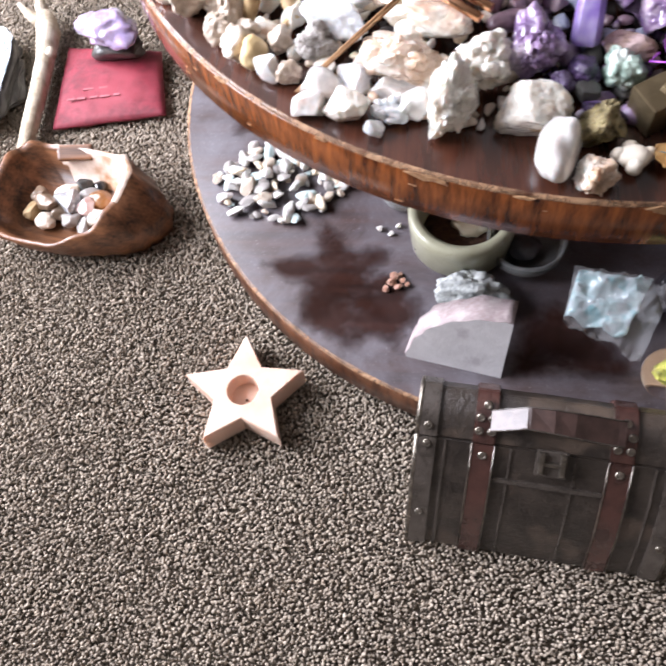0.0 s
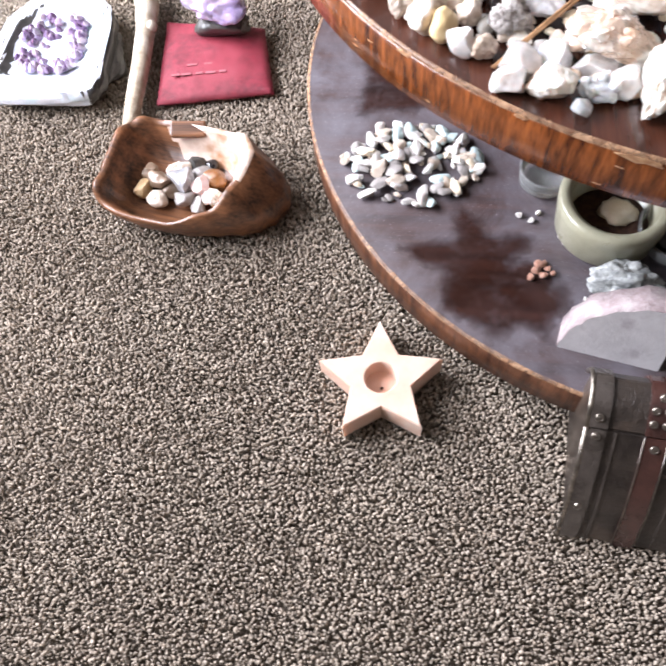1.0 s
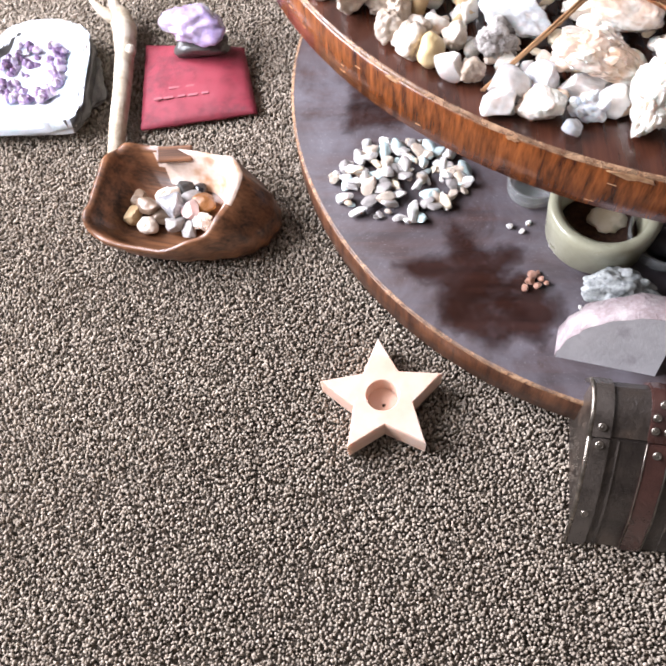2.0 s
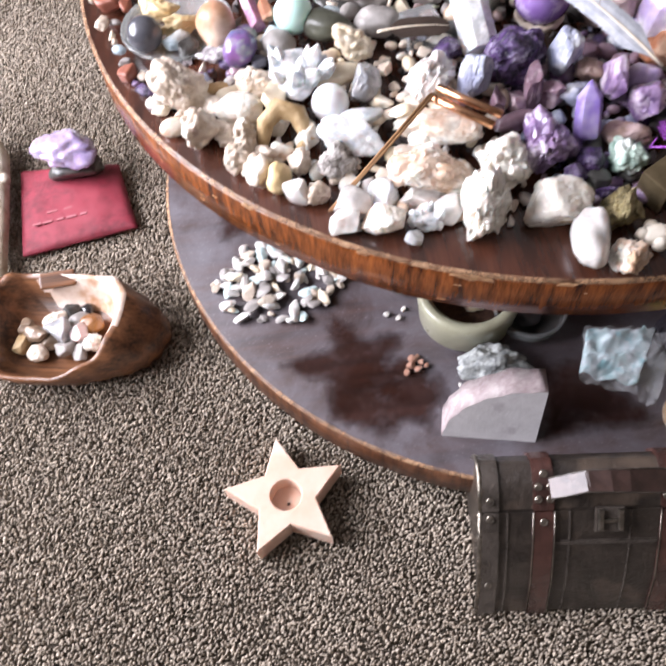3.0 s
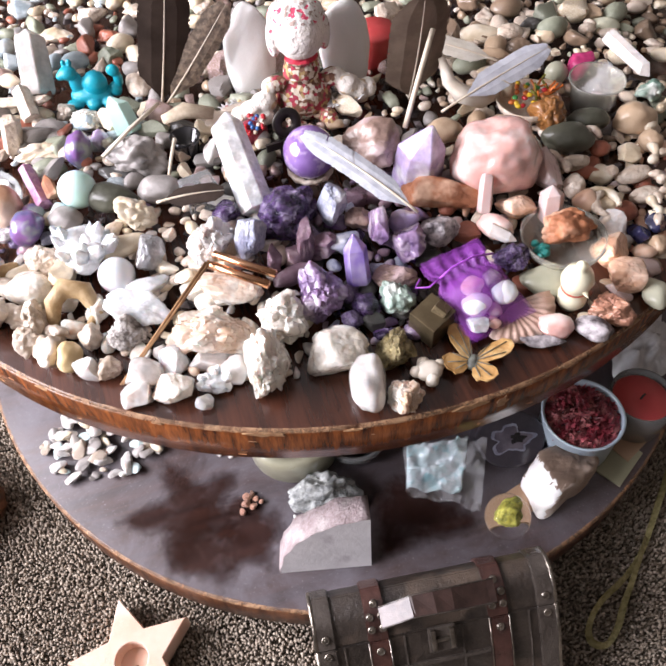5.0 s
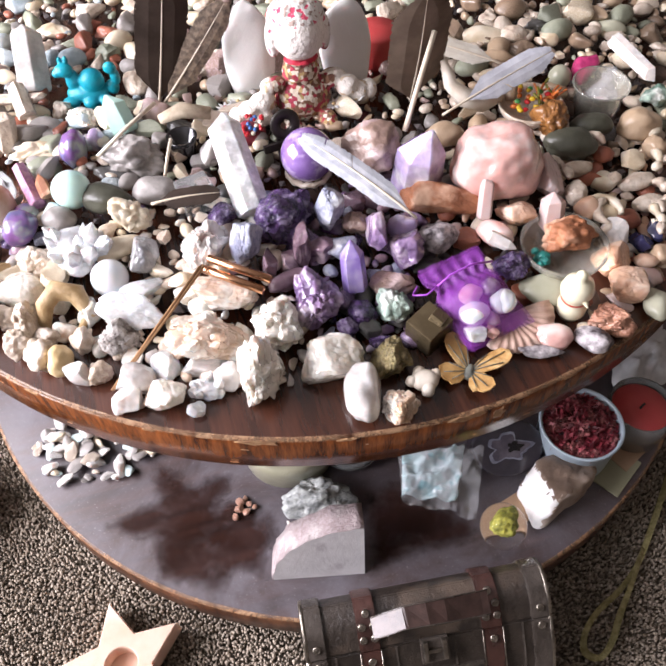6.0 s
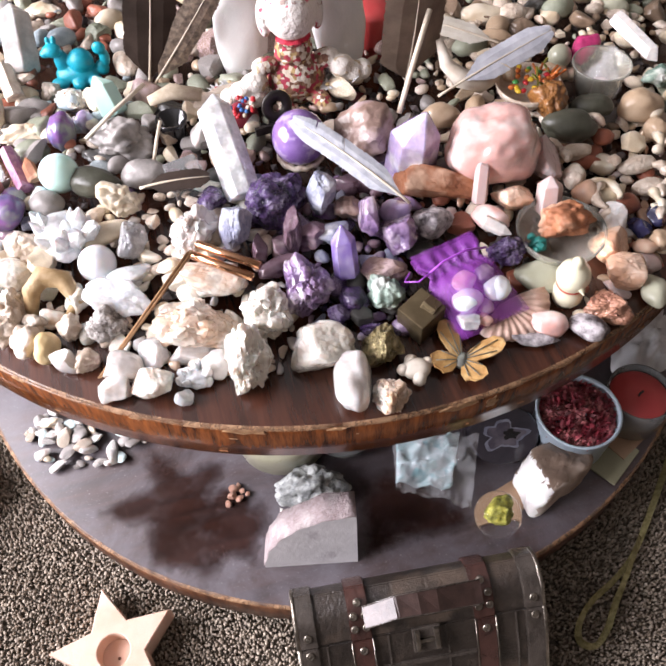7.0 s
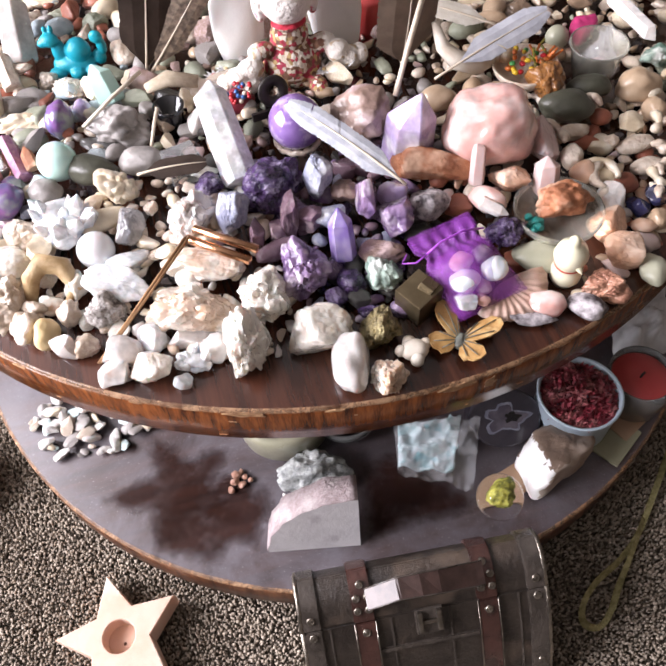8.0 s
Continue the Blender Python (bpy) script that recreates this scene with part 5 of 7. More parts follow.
    for sg in (-1, 1):
        part("handle_edge", tube("handle_edge", [(x, y + sg * 0.0108, z + sg * 0.0108 * tilts[i] + 0.0028) for i, (x, y, z) in enumerate(arch)], 0.0009, CHEST_BAND, 6), handle)
    part("latch_plate", box_mesh("latch_plate", (0.03, 0.004, 0.028), CHEST_BAND, 0.0015), top, pose(0.002, 0.066, 0.1195, -47, 0, 0))
    part("latch_bar", box_mesh("latch_bar", (0.005, 0.006, 0.022), BRASS, 0.001), top, pose(-0.008, 0.064, 0.123, -47, 0, 0))
    part("latch_bar", box_mesh("latch_bar", (0.005, 0.006, 0.022), BRASS, 0.001), top, pose(0.012, 0.064, 0.123, -47, 0, 0))
    part("latch_bar", box_mesh("latch_bar", (0.018, 0.005, 0.004), BRASS, 0.001), top, pose(0.002, 0.064, 0.122, -47, 0, 0))


chest()


# ---- the carved bowl and what lies in it ----
def carved_bowl():
    top = thing("carved_wooden_bowl", None, pose(-0.086, 0.984, 0.004, 0, 0, -12), "irregular carved wooden bowl with a pale burl edge", "bowl")
    n = 72
    rings = [(0.0, 0.72, 0.0), (0.018, 0.88, 0.0), (0.040, 0.97, 0.3), (0.058, 1.0, 1.0), (0.061, 0.955, 1.0), (0.055, 0.90, 1.0), (0.030, 0.80, 0.3), (0.013, 0.62, 0.0), (0.010, 0.2, 0.0)]
    wide = [1.06, 1.10, 1.02, 0.72, 0.66, 0.62, 0.56, 0.46, 0.15]
    verts, faces = [], []
    for (z, s0, wob), right in zip(rings, wide):
        for i in range(n):
            a = 2 * math.pi * i / n
            c, q = math.cos(a), math.sin(a)
            lean = max(c, 0) ** 0.7
            s = s0 * (1 - lean) + right * lean
            e = 0.38 if c < 0 else 0.9
            rx = 0.118 * math.copysign(abs(c) ** e, c)
            ry = 0.082 * math.copysign(abs(q) ** (0.5 if c < 0 else 0.9), q)
            bump = 1 + 0.035 * math.sin(3 * a + 0.6) + 0.015 * math.sin(7 * a)
            dz = wob * (0.018 * max(c, 0) + 0.006 * math.sin(2 * a + 1.0) - 0.012 * math.exp(-((a - 4.3) / 0.35) ** 2) + 0.003 * math.sin(9 * a))
            ridge = 1 + (0.015 * math.sin(22 * a) if z < 0.05 and s > 0.6 else 0)
            verts.append((rx * s * bump * ridge, ry * (s0 * 0.85 + s * 0.15) * bump * ridge, z + dz))
    for r in range(len(rings) - 1):
        for i in range(n):
            j = (i + 1) % n
            faces.append((r * n + i, r * n + j, (r + 1) * n + j, (r + 1) * n + i))
    faces += [tuple(range(n))[::-1], tuple((len(rings) - 1) * n + i for i in range(n))]
    body = mesh_of("bowl_body", verts, faces, (BOWL_WOOD, BOWL_PALE), True)
    for q in body.polygons:
        ring_no, col = divmod(q.index, n)
        deg = 360 * col / n
        if 3 <= ring_no <= 6 and (deg > 345 - 6 * (ring_no % 3) or deg < 96 + 5 * (ring_no % 2)):
            q.material_index = 1
    part("bowl_body", body, top)
    part("notch_block", box_mesh("notch_block", (0.05, 0.022, 0.012), BOWL_WOOD, 0.003), top, pose(-0.03, 0.072, 0.050, 30, 0, 14))


carved_bowl()
bowl_rng = random.Random(5)
for i, (dx, dy, s, mat, kind, words) in enumerate((
        (-0.052, -0.006, 0.030, TANSHELL, "chip", "thin amber stone"), (-0.030, 0.0, 0.028, BROWNST, "rough", "brown stone"), (-0.028, -0.026, 0.026, SHELLW, "smooth", "round white pebble"),
        (-0.005, 0.022, 0.03, SHELLW, "lump", "barnacled shell"), (0.006, 0.002, 0.032, SMOKYQ, "chip", "smoky quartz chip"), (0.008, -0.024, 0.026, GREYST, "rough", "grey stone"),
        (0.026, 0.018, 0.028, GREYST, "smooth", "smooth grey pebble"), (0.030, -0.006, 0.026, PINKL, "chip", "pink quartz chip"), (0.044, 0.010, 0.030, AMBERST, "smooth", "orange carnelian"),
        (0.046, -0.022, 0.030, WQ, "lump", "white barnacle"), (0.016, 0.034, 0.022, DARKST, "rough", "dark stone"), (-0.012, -0.012, 0.024, BROWNST, "chip", "brown stone"),
        (0.028, -0.032, 0.022, GREYST, "chip", "grey stone"), (-0.045, 0.016, 0.022, BROWNST, "chip", "brown stone"), (0.036, 0.036, 0.02, BLACKGL, "smooth", "black stone"))):
    rock("bowl_stone", -0.104 + dx, 0.988 + dy, (s * 1.15, s, s * 0.8), bowl_rng.uniform(0, 180), mat, 300 + i, kind, words + " lying in the carved bowl", "stone", 0.016 + 0.008 * (i % 3 == 1))


# ---- the red cushion and the amethyst on it ----
def cushion():
    n = 22
    cor = [Vector((-0.172, 1.143, 0)), Vector((-0.001, 1.171, 0)), Vector((-0.032, 1.305, 0)), Vector((-0.19, 1.318, 0))]
    verts, faces = [], []
    for side in (1, -1):
        for j in range(n + 1):
            for i in range(n + 1):
                u, v = i / n, j / n
                p = cor[0].lerp(cor[1], u).lerp(cor[3].lerp(cor[2], u), v)
                e = (4 * u * (1 - u)) ** 0.5 * (4 * v * (1 - v)) ** 0.5
                zz = 0.014 + side * (0.002 + 0.013 * e) + 0.0018 * noise.noise(Vector((u * 5, v * 5, side)))
                verts.append((p.x, p.y, max(zz, 0.001)))
    m = (n + 1) ** 2
    for s in (0, 1):
        for j in range(n):
            for i in range(n):
                a = s * m + j * (n + 1) + i
                q = (a, a + 1, a + n + 2, a + n + 1)
                faces.append(q if s == 0 else q[::-1])
    ring = [i for i in range(n + 1)] + [j * (n + 1) + n for j in range(1, n + 1)] + [n * (n + 1) + i for i in range(n - 1, -1, -1)] + [j * (n + 1) for j in range(n - 1, 0, -1)]
    for k in range(len(ring)):
        a, b = ring[k], ring[(k + 1) % len(ring)]
        faces.append((a, a + m, b + m, b))
    top = thing("red_cushion", None, pose(0, 0, 0), "small red cloth cushion with faded pale print, on the carpet", "cushion")
    part("cover", mesh_of("cover", verts, faces, (RED_CLOTH,), True), top)
    for i, (x, y, w) in enumerate(((-0.15, 1.19, 0.012), (-0.134, 1.192, 0.014), (-0.115, 1.195, 0.011), (-0.098, 1.197, 0.015), (-0.08, 1.2, 0.01), (-0.128, 1.212, 0.016), (-0.104, 1.215, 0.013))):
        part("print_bar", box_mesh("print_bar", (w, 0.0045, 0.0012), PRINT_INK, 0.0003), top, pose(x, y, 0.0284, 0, 0, 9), "faded pale print")


cushion()
ame = thing("amethyst_geode_piece", None, pose(-0.097, 1.292, 0.026, 0, 0, -8), "lilac amethyst piece on dark matrix, on the red cushion", "crystal")
part("matrix", stone_mesh("matrix", (0.085, 0.06, 0.04), DARKST, 71, "rough"), ame, pose(0.006, -0.002, 0.017))
part("crystal_crust", stone_mesh("crystal_crust", (0.102, 0.072, 0.05), AMETHP, 72, "lump"), ame, pose(0, 0.004, 0.045))

# ---- a forked driftwood stick ----
stick = thing("driftwood_stick", None, pose(0, 0, 0.012), "pale bleached driftwood stick with a forked end", "stick")
part("stem", tube("stem", [(-0.197, 1.075, 0.012), (-0.203, 1.14, 0.014), (-0.207, 1.21, 0.016), (-0.214, 1.28, 0.017), (-0.222, 1.335, 0.02), (-0.236, 1.37, 0.022)], [0.011, 0.0125, 0.0135, 0.0145, 0.019, 0.016], DRIFTWOOD, 14), stick)
part("fork", tube("fork", [(-0.226, 1.345, 0.022), (-0.244, 1.385, 0.032), (-0.249, 1.425, 0.045)], [0.014, 0.009, 0.003], DRIFTWOOD, 10), stick)
part("fork", tube("fork", [(-0.226, 1.345, 0.022), (-0.262, 1.37, 0.028), (-0.285, 1.395, 0.03)], [0.013, 0.008, 0.003], DRIFTWOOD, 10), stick)
part("knot", stone_mesh("knot", (0.02, 0.024, 0.02), DRIFTWOOD, 75, "smooth", 3), stick, pose(-0.205, 1.285, 0.022))


# ---- the big geode on the carpet ----
def geode():
    top = thing("amethyst_geode", None, pose(-0.345, 1.236, 0.0, 0, 0, 0), "large pale amethyst geode slab with a purple crystal hollow", "geode")
    top.scale = (1, 1, 0.62)
    d, f = BALLS[5]
    rng = np.random.default_rng(8)
    out = []

    def square(v, k):
        return math.copysign(abs(v) ** k, v)

    for p in d:
        w = math.hypot(p[0], p[1])
        k = 0.48
        x, y = square(p[0], k) * 0.088, square(p[1], k) * 0.108
        x *= 1 - 0.28 * p[1]
        wob = 1 + 0.05 * noise.noise(Vector(p * 2.5)) + 0.02 * noise.noise(Vector(p * 8.0))
        z = p[2] * 0.04
        if p[2] > 0.2:
            z = 0.034 + 0.003 * noise.noise(Vector(p * 7.0))
            if w < 0.55:
                z -= 0.026 * (1 - (w / 0.55) ** 2)
        out.append((x * wob, y * wob, z + 0.045))
    GEODE_RIM = material("geode_quartz_rim", (0.78, 0.80, 0.84), (0.62, 0.66, 0.72), 30.0, 0.26, 0.5, 160.0, sub=0.3, third=(0.58, 0.72, 0.76), third_scale=14.0, coat=0.3)
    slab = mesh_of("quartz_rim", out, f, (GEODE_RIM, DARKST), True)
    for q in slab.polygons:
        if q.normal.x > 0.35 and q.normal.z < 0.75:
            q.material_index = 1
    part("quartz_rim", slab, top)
    part("rind", stone_mesh("rind", (0.13, 0.19, 0.052), DARKST, 81, "lump", 5), top, pose(0.044, 0.006, 0.027), "dark rough outer rind")
    for i in range(110):
        a, w = rng.uniform(0, 6.283), math.sqrt(rng.uniform(0, 1)) * 0.52
        x, y = square(math.cos(a) * w, 0.62) * 0.078, square(math.sin(a) * w, 0.62) * 0.092
        z = 0.079 - 0.026 * (1 - (w / 0.55) ** 2) - 0.006
        lean = Vector((-x * 3, -y * 3, 1)).normalized()
        part("crystal", point_mesh("crystal", rng.uniform(0.012, 0.022), rng.uniform(0.005, 0.009), AMETHL if i % 4 else AMETHP, 800 + i, 0.6), top, along((x, y, z), Vector((x, y, z)) + lean))


geode()


# ---- on the lower tier ----
def dust_or_shade_print(name, pts, z, label):
    """A dark mark, wiped into the dust or painted as shade: a thin sheet that covers most well inside the outline."""
    p = np.array(pts)
    q = np.roll(p, -1, 0)
    lo, hi = p.min(0) - 0.02, p.max(0) + 0.02
    n = 56
    gx, gy = np.meshgrid(np.linspace(lo[0], hi[0], n), np.linspace(lo[1], hi[1], n))
    at = np.stack([gx.ravel(), gy.ravel()], 1)
    d = q - p
    u = np.clip(((at[:, None] - p[None]) * d[None]).sum(2) / (d * d).sum(1)[None], 0, 1)
    gap = np.linalg.norm(at[:, None] - (p[None] + u[..., None] * d[None]), axis=2).min(1)
    up = (p[None, :, 1] > at[:, None, 1]) != (q[None, :, 1] > at[:, None, 1])
    cross = p[None, :, 0] + (at[:, None, 1] - p[None, :, 1]) * (d[:, 0] / (d[:, 1] + 1e-12))[None]
    inside = (up & (at[:, None, 0] < cross)).sum(1) % 2 == 1
    signed = np.clip(np.where(inside, gap, -gap) / 0.014, -1.6, 1)
    faces = [(j * n + i, j * n + i + 1, j * n + n + i + 1, j * n + n + i) for j in range(n - 1) for i in range(n - 1)]
    me = mesh_of(name, [(x, y, z) for x, y in at], faces, (CLEAN_OR_SHADED_WOOD,))
    me.attributes.new("cover", "FLOAT", "POINT").data.foreach_set("value", signed.astype(np.float32))
    return part(name, me, lower, pose(-DISC_LOW[0], -DISC_LOW[1], -Z_LOW), label)


star_pts = []
for i in range(10):
    for k in range(4):
        ends = []
        for j in (i, i + 1):
            a, q = radians(100 + 36 * j), (0.086 if j % 2 == 0 else 0.043)
            ends.append(Vector((q * math.cos(a), q * math.sin(a))))
        q = ends[0].lerp(ends[1], k / 4)
        star_pts.append((0.283 + q.x, 0.848 + q.y))


dust_or_shade_print("star_print", star_pts, Z_LOW + 0.0012, "dust-free dark star print")
dust_or_shade_print("smear_print", [(0.318 + 0.07 * math.cos(k * 0.314) * (1 + 0.2 * math.sin(k * 3.1)), 0.80 + 0.05 * math.sin(k * 0.314) * (1 + 0.25 * math.sin(k * 2.3))) for k in range(20)], Z_LOW + 0.0007, "wiped dark smear in the dust")
dust_or_shade_print("square_print", [(0.132, 1.068), (0.215, 1.08), (0.25, 1.13), (0.24, 1.19), (0.137, 1.17)], Z_LOW + 0.0007, "dust-free dark patch")

# dark patch painted where the quarter stone throws its shadow to the right
dust_or_shade_print("wiped_print", [(0.506, 0.805), (0.54, 0.818), (0.573, 0.787), (0.609, 0.753), (0.618, 0.729), (0.602, 0.715), (0.556, 0.719), (0.52, 0.721), (0.479, 0.713)], Z_LOW + 0.0007, "clean dark patch in the dust, painted where the quarter stone's shade falls")

gr = random.Random(9)
gshapes = [stone_mesh("gravel_stone", (1, 0.55 + 0.06 * (i % 4), 0.42 + 0.05 * (i % 3)), m, 400 + i, "chip" if i % 3 else "rough", 3) for i, m in enumerate((GRAVEL, MILK, GRAVEL, AQUA_GRAVEL, CREAM, SHELLW, GREYST))]
for i in range(150):
    a, u = gr.uniform(0, 6.283), math.sqrt(gr.random())
    gx, gy = 0.203 + 0.084 * u * math.cos(a), 0.986 + 0.066 * u * math.sin(a)
    s = gr.uniform(0.009, 0.027)
    lift = Z_LOW + s * 0.27 + (1 - u) * 0.014 * gr.random()
    ob = thing("gravel_stone", gshapes[gr.randrange(7)], pose(gx, gy, lift, gr.uniform(-25, 25), gr.uniform(-25, 25), gr.uniform(0, 360)), "small pale gravel stone in a loose heap", "gravel", "gravel heap on the lower tier")
    ob.scale = (s, s, s)
for i, (gx, gy, s) in enumerate(((0.352, 0.834, 0.012), (0.36, 0.829, 0.011), (0.346, 0.826, 0.01), (0.365, 0.838, 0.009), (0.356, 0.843, 0.012), (0.371, 0.832, 0.008), (0.362, 0.846, 0.008), (0.335, 0.913, 0.009), (0.349, 0.905, 0.008),
        (0.358, 0.917, 0.008), (0.386, 0.876, 0.009), (0.391, 0.868, 0.008), (0.381, 0.884, 0.007), (0.415, 0.795, 0.007), (0.405, 0.8, 0.006), (0.41, 0.781, 0.006), (0.4, 0.79, 0.007))):
    ob = thing("copper_crumb", stone_mesh("copper_crumb", (1, 0.8, 0.7), COPPERORE if i < 7 else GRAVEL, 430 + i, "chip", 3), pose(gx, gy, Z_LOW + s * 0.35, 0, 0, i * 47), "tiny crumb of coppery stone on the dusty tier", "crumb", "crumbs on the lower tier")
    ob.scale = (s, s, s)

rock("granite_piece", 0.447, 0.809, (0.092, 0.055, 0.048), -8, material("granite_crust", (0.50, 0.52, 0.50), (0.16, 0.17, 0.17), 95.0, 0.6, 0.8, 200.0, third=(0.62, 0.64, 0.62), third_scale=30.0), 91, "lump", "grey white crusty rock on the lower tier", "rock", Z_LOW)


def quarter_stone():
    """A thick quarter-round: a rough curved back and a flat sawn face."""
    top = thing("quarter_round_stone", None, pose(0.474, 0.716, Z_LOW, 14, 0, 167), "quarter-round pink grey stone with a sawn face", "rock")
    n, R, t = 18, 0.105, 0.036
    verts = [(0, 0, 0), (0, -t, 0.0)]
    for i in range(n + 1):
        a = radians(90 * i / n)
        w = 1 + 0.012 * math.sin(i * 1.9)
        verts += [(R * math.cos(a) * w, 0, 0.086 * math.sin(a) * w), (R * math.cos(a) * w * 0.99, -t * (1 + 0.05 * math.sin(i)), 0.086 * math.sin(a) * w * 0.98)]
    curve = [(2 + 2 * i, 4 + 2 * i, 5 + 2 * i, 3 + 2 * i) for i in range(n)]
    face_a = [(0, 2 + 2 * i, 4 + 2 * i) for i in range(n)]
    face_b = [(1, 5 + 2 * i, 3 + 2 * i) for i in range(n)]
    ends = [(0, 1, 3, 2), (0, 2 + 2 * n, 3 + 2 * n, 1)]
    body = mesh_of("sawn_block", verts, face_a + face_b + ends, (SAWN,))
    part("sawn_block", body, top)
    back = mesh_of("rough_back", [(x * 1.012, y - 0.0004, z * 1.012) for x, y, z in verts], curve, (DUSTPINK,), True)
    ob = part("rough_back", back, top, None, "rough dusty pink rind")
    sol = ob.modifiers.new("thickness", "SOLIDIFY")
    sol.thickness = 0.003


quarter_stone()
pot = thing("green_pot", None, pose(0.432, 0.895, Z_LOW), "grey green round ceramic pot with a thick rim, nearly empty", "pot")
part("pot_body", lathe("pot_body", [(0.0001, 0.0), (0.05, 0.0), (0.058, 0.012), (0.062, 0.05), (0.0625, 0.061), (0.060, 0.0645), (0.054, 0.065), (0.0485, 0.062), (0.045, 0.012), (0.0001, 0.01)], JADE), pot)
part("residue", lathe("residue", [(0.0001, 0.020), (0.028, 0.018), (0.0446, 0.022), (0.0446, 0.012), (0.0001, 0.011)], SOOT, 32), pot, None, "dark brown residue in the pot")
part("stone_inside", stone_mesh("stone_inside", (0.05, 0.045, 0.02), CREAM, 95, "lump", 3), pot, pose(0.012, 0.012, 0.02))
swirl = thing("swirl_glass_candle_cup", None, pose(0.366, 0.966, Z_LOW), "clear ribbed glass tealight cup", "glass cup")
part("cup", lathe("cup", [(0.0001, 0.001), (0.026, 0.0), (0.03, 0.006), (0.028, 0.01), (0.031, 0.015), (0.029, 0.02), (0.032, 0.026), (0.029, 0.027), (0.026, 0.012), (0.0001, 0.008)], CLEAR, 40), swirl)
swirl2 = thing("glass_ball_dish", None, pose(0.505, 0.875, Z_LOW), "clear glass dish on the lower tier", "glass dish")
part("dish_body", lathe("dish_body", [(0.0001, 0.0), (0.03, 0.0), (0.042, 0.02), (0.045, 0.04), (0.042, 0.04), (0.038, 0.02), (0.0001, 0.006)], CLEAR, 40), swirl2)
part("stone_inside", stone_mesh("stone_inside", (0.04, 0.036, 0.03), GREYPEARL, 96, "smooth"), swirl2, pose(0, 0, 0.02))


def wavy_sheet(name, a, b, c, e, mat, wave=0.004, n=24, seed=1, dome=0.0):
    """A creased sheet between four corners."""
    cor = [Vector(q) for q in (a, b, c, e)]
    verts, faces = [], []
    for j in range(n + 1):
        for i in range(n + 1):
            u, v = i / n, j / n
            q = cor[0].lerp(cor[1], u).lerp(cor[3].lerp(cor[2], u), v)
            k = (noise.noise(Vector((u * 4 + seed, v * 4, seed))) + 0.6 * abs(noise.noise(Vector((u * 9, v * 9 + seed, seed))))) * wave
            verts.append((q.x, q.y, q.z + k + dome * 16 * u * (1 - u) * v * (1 - v)))
    for j in range(n):
        for i in range(n):
            q = j * (n + 1) + i
            faces.append((q, q + 1, q + n + 2, q + n + 1))
    return mesh_of(name, verts, faces, (mat,), True)


ab = thing("abalone_in_plastic_bag", None, pose(0, 0, 0), "iridescent abalone shell piece in a clear plastic bag", "shell")
shell_ob = part("shell", wavy_sheet("shell", (0.545, 0.79, 0.088), (0.605, 0.765, 0.088), (0.63, 0.81, 0.135), (0.556, 0.825, 0.13), ABALONE, 0.012, 32, 4), ab, None, "iridescent blue green nacre")
sm = shell_ob.modifiers.new("thickness", "SOLIDIFY")
sm.thickness = 0.004
part("bag", wavy_sheet("bag", (0.542, 0.782, 0.092), (0.62, 0.735, 0.086), (0.648, 0.80, 0.142), (0.55, 0.824, 0.139), PLASTIC, 0.020, 44, 7), ab, None, "creased clear plastic")
agate = thing("agate_geode_half", None, pose(0.682, 0.797, Z_LOW, 0, 0, -12), "dark polished agate half with a pale crystal ring", "agate")
oval = [(0.044 * math.cos(k * 0.2094) * (1 + 0.04 * math.sin(k)), 0.036 * math.sin(k * 0.2094)) for k in range(30)]
part("agate_body", outline_solid("agate_body", oval, -0.03, 0.0, AGATE, 0.003, 2), agate, pose(0, 0, 0.044, 38, 0, 0))


def agate_outline(scale, dx=0.0, dy=0.0):
    """An uneven, many-pointed outline, as of crystal growth."""
    out = []
    for k in range(48):
        a = k * 0.1309
        r = 1 + 0.20 * math.sin(5 * a + 0.6) + 0.13 * math.sin(3 * a + 2.0) + 0.07 * math.sin(11 * a)
        out.append((dx + 0.025 * scale * r * math.cos(a), dy + 0.0165 * scale * r * math.sin(a)))
    return out


AGATE_HEART = material("lilac_grey_agate", (0.13, 0.115, 0.135), (0.07, 0.06, 0.08), 45.0, 0.2, coat=0.5)
part("crystal_ring", outline_solid("crystal_ring", agate_outline(1.0), -0.001, 0.0006, AGATE_BAND, 0), agate, pose(0, 0, 0.044, 38, 0, 0), "pale banded crystal ring")
part("crystal_heart", outline_solid("crystal_heart", agate_outline(0.84), -0.001, 0.0011, AGATE_HEART, 0), agate, pose(0, 0, 0.044, 38, 0, 0), "lilac grey crystal heart")
part("hollow", outline_solid("hollow", agate_outline(0.36, 0.008, 0.001), -0.001, 0.0016, BLACKGL, 0), agate, pose(0, 0, 0.044, 38, 0, 0), "dark hollow")
BLOCK_RIND = material("brown_grey_rind", (0.30, 0.215, 0.16), (0.19, 0.13, 0.095), 32.0, 0.5, 0.4, 150.0, third=(0.44, 0.36, 0.30), third_scale=18.0)
BLOCK_CUT = material("pale_brown_cut_face", (0.40, 0.31, 0.245), (0.30, 0.22, 0.165), 16.0, 0.45, 0.15, 120.0, third=(0.52, 0.45, 0.39), third_scale=12.0)


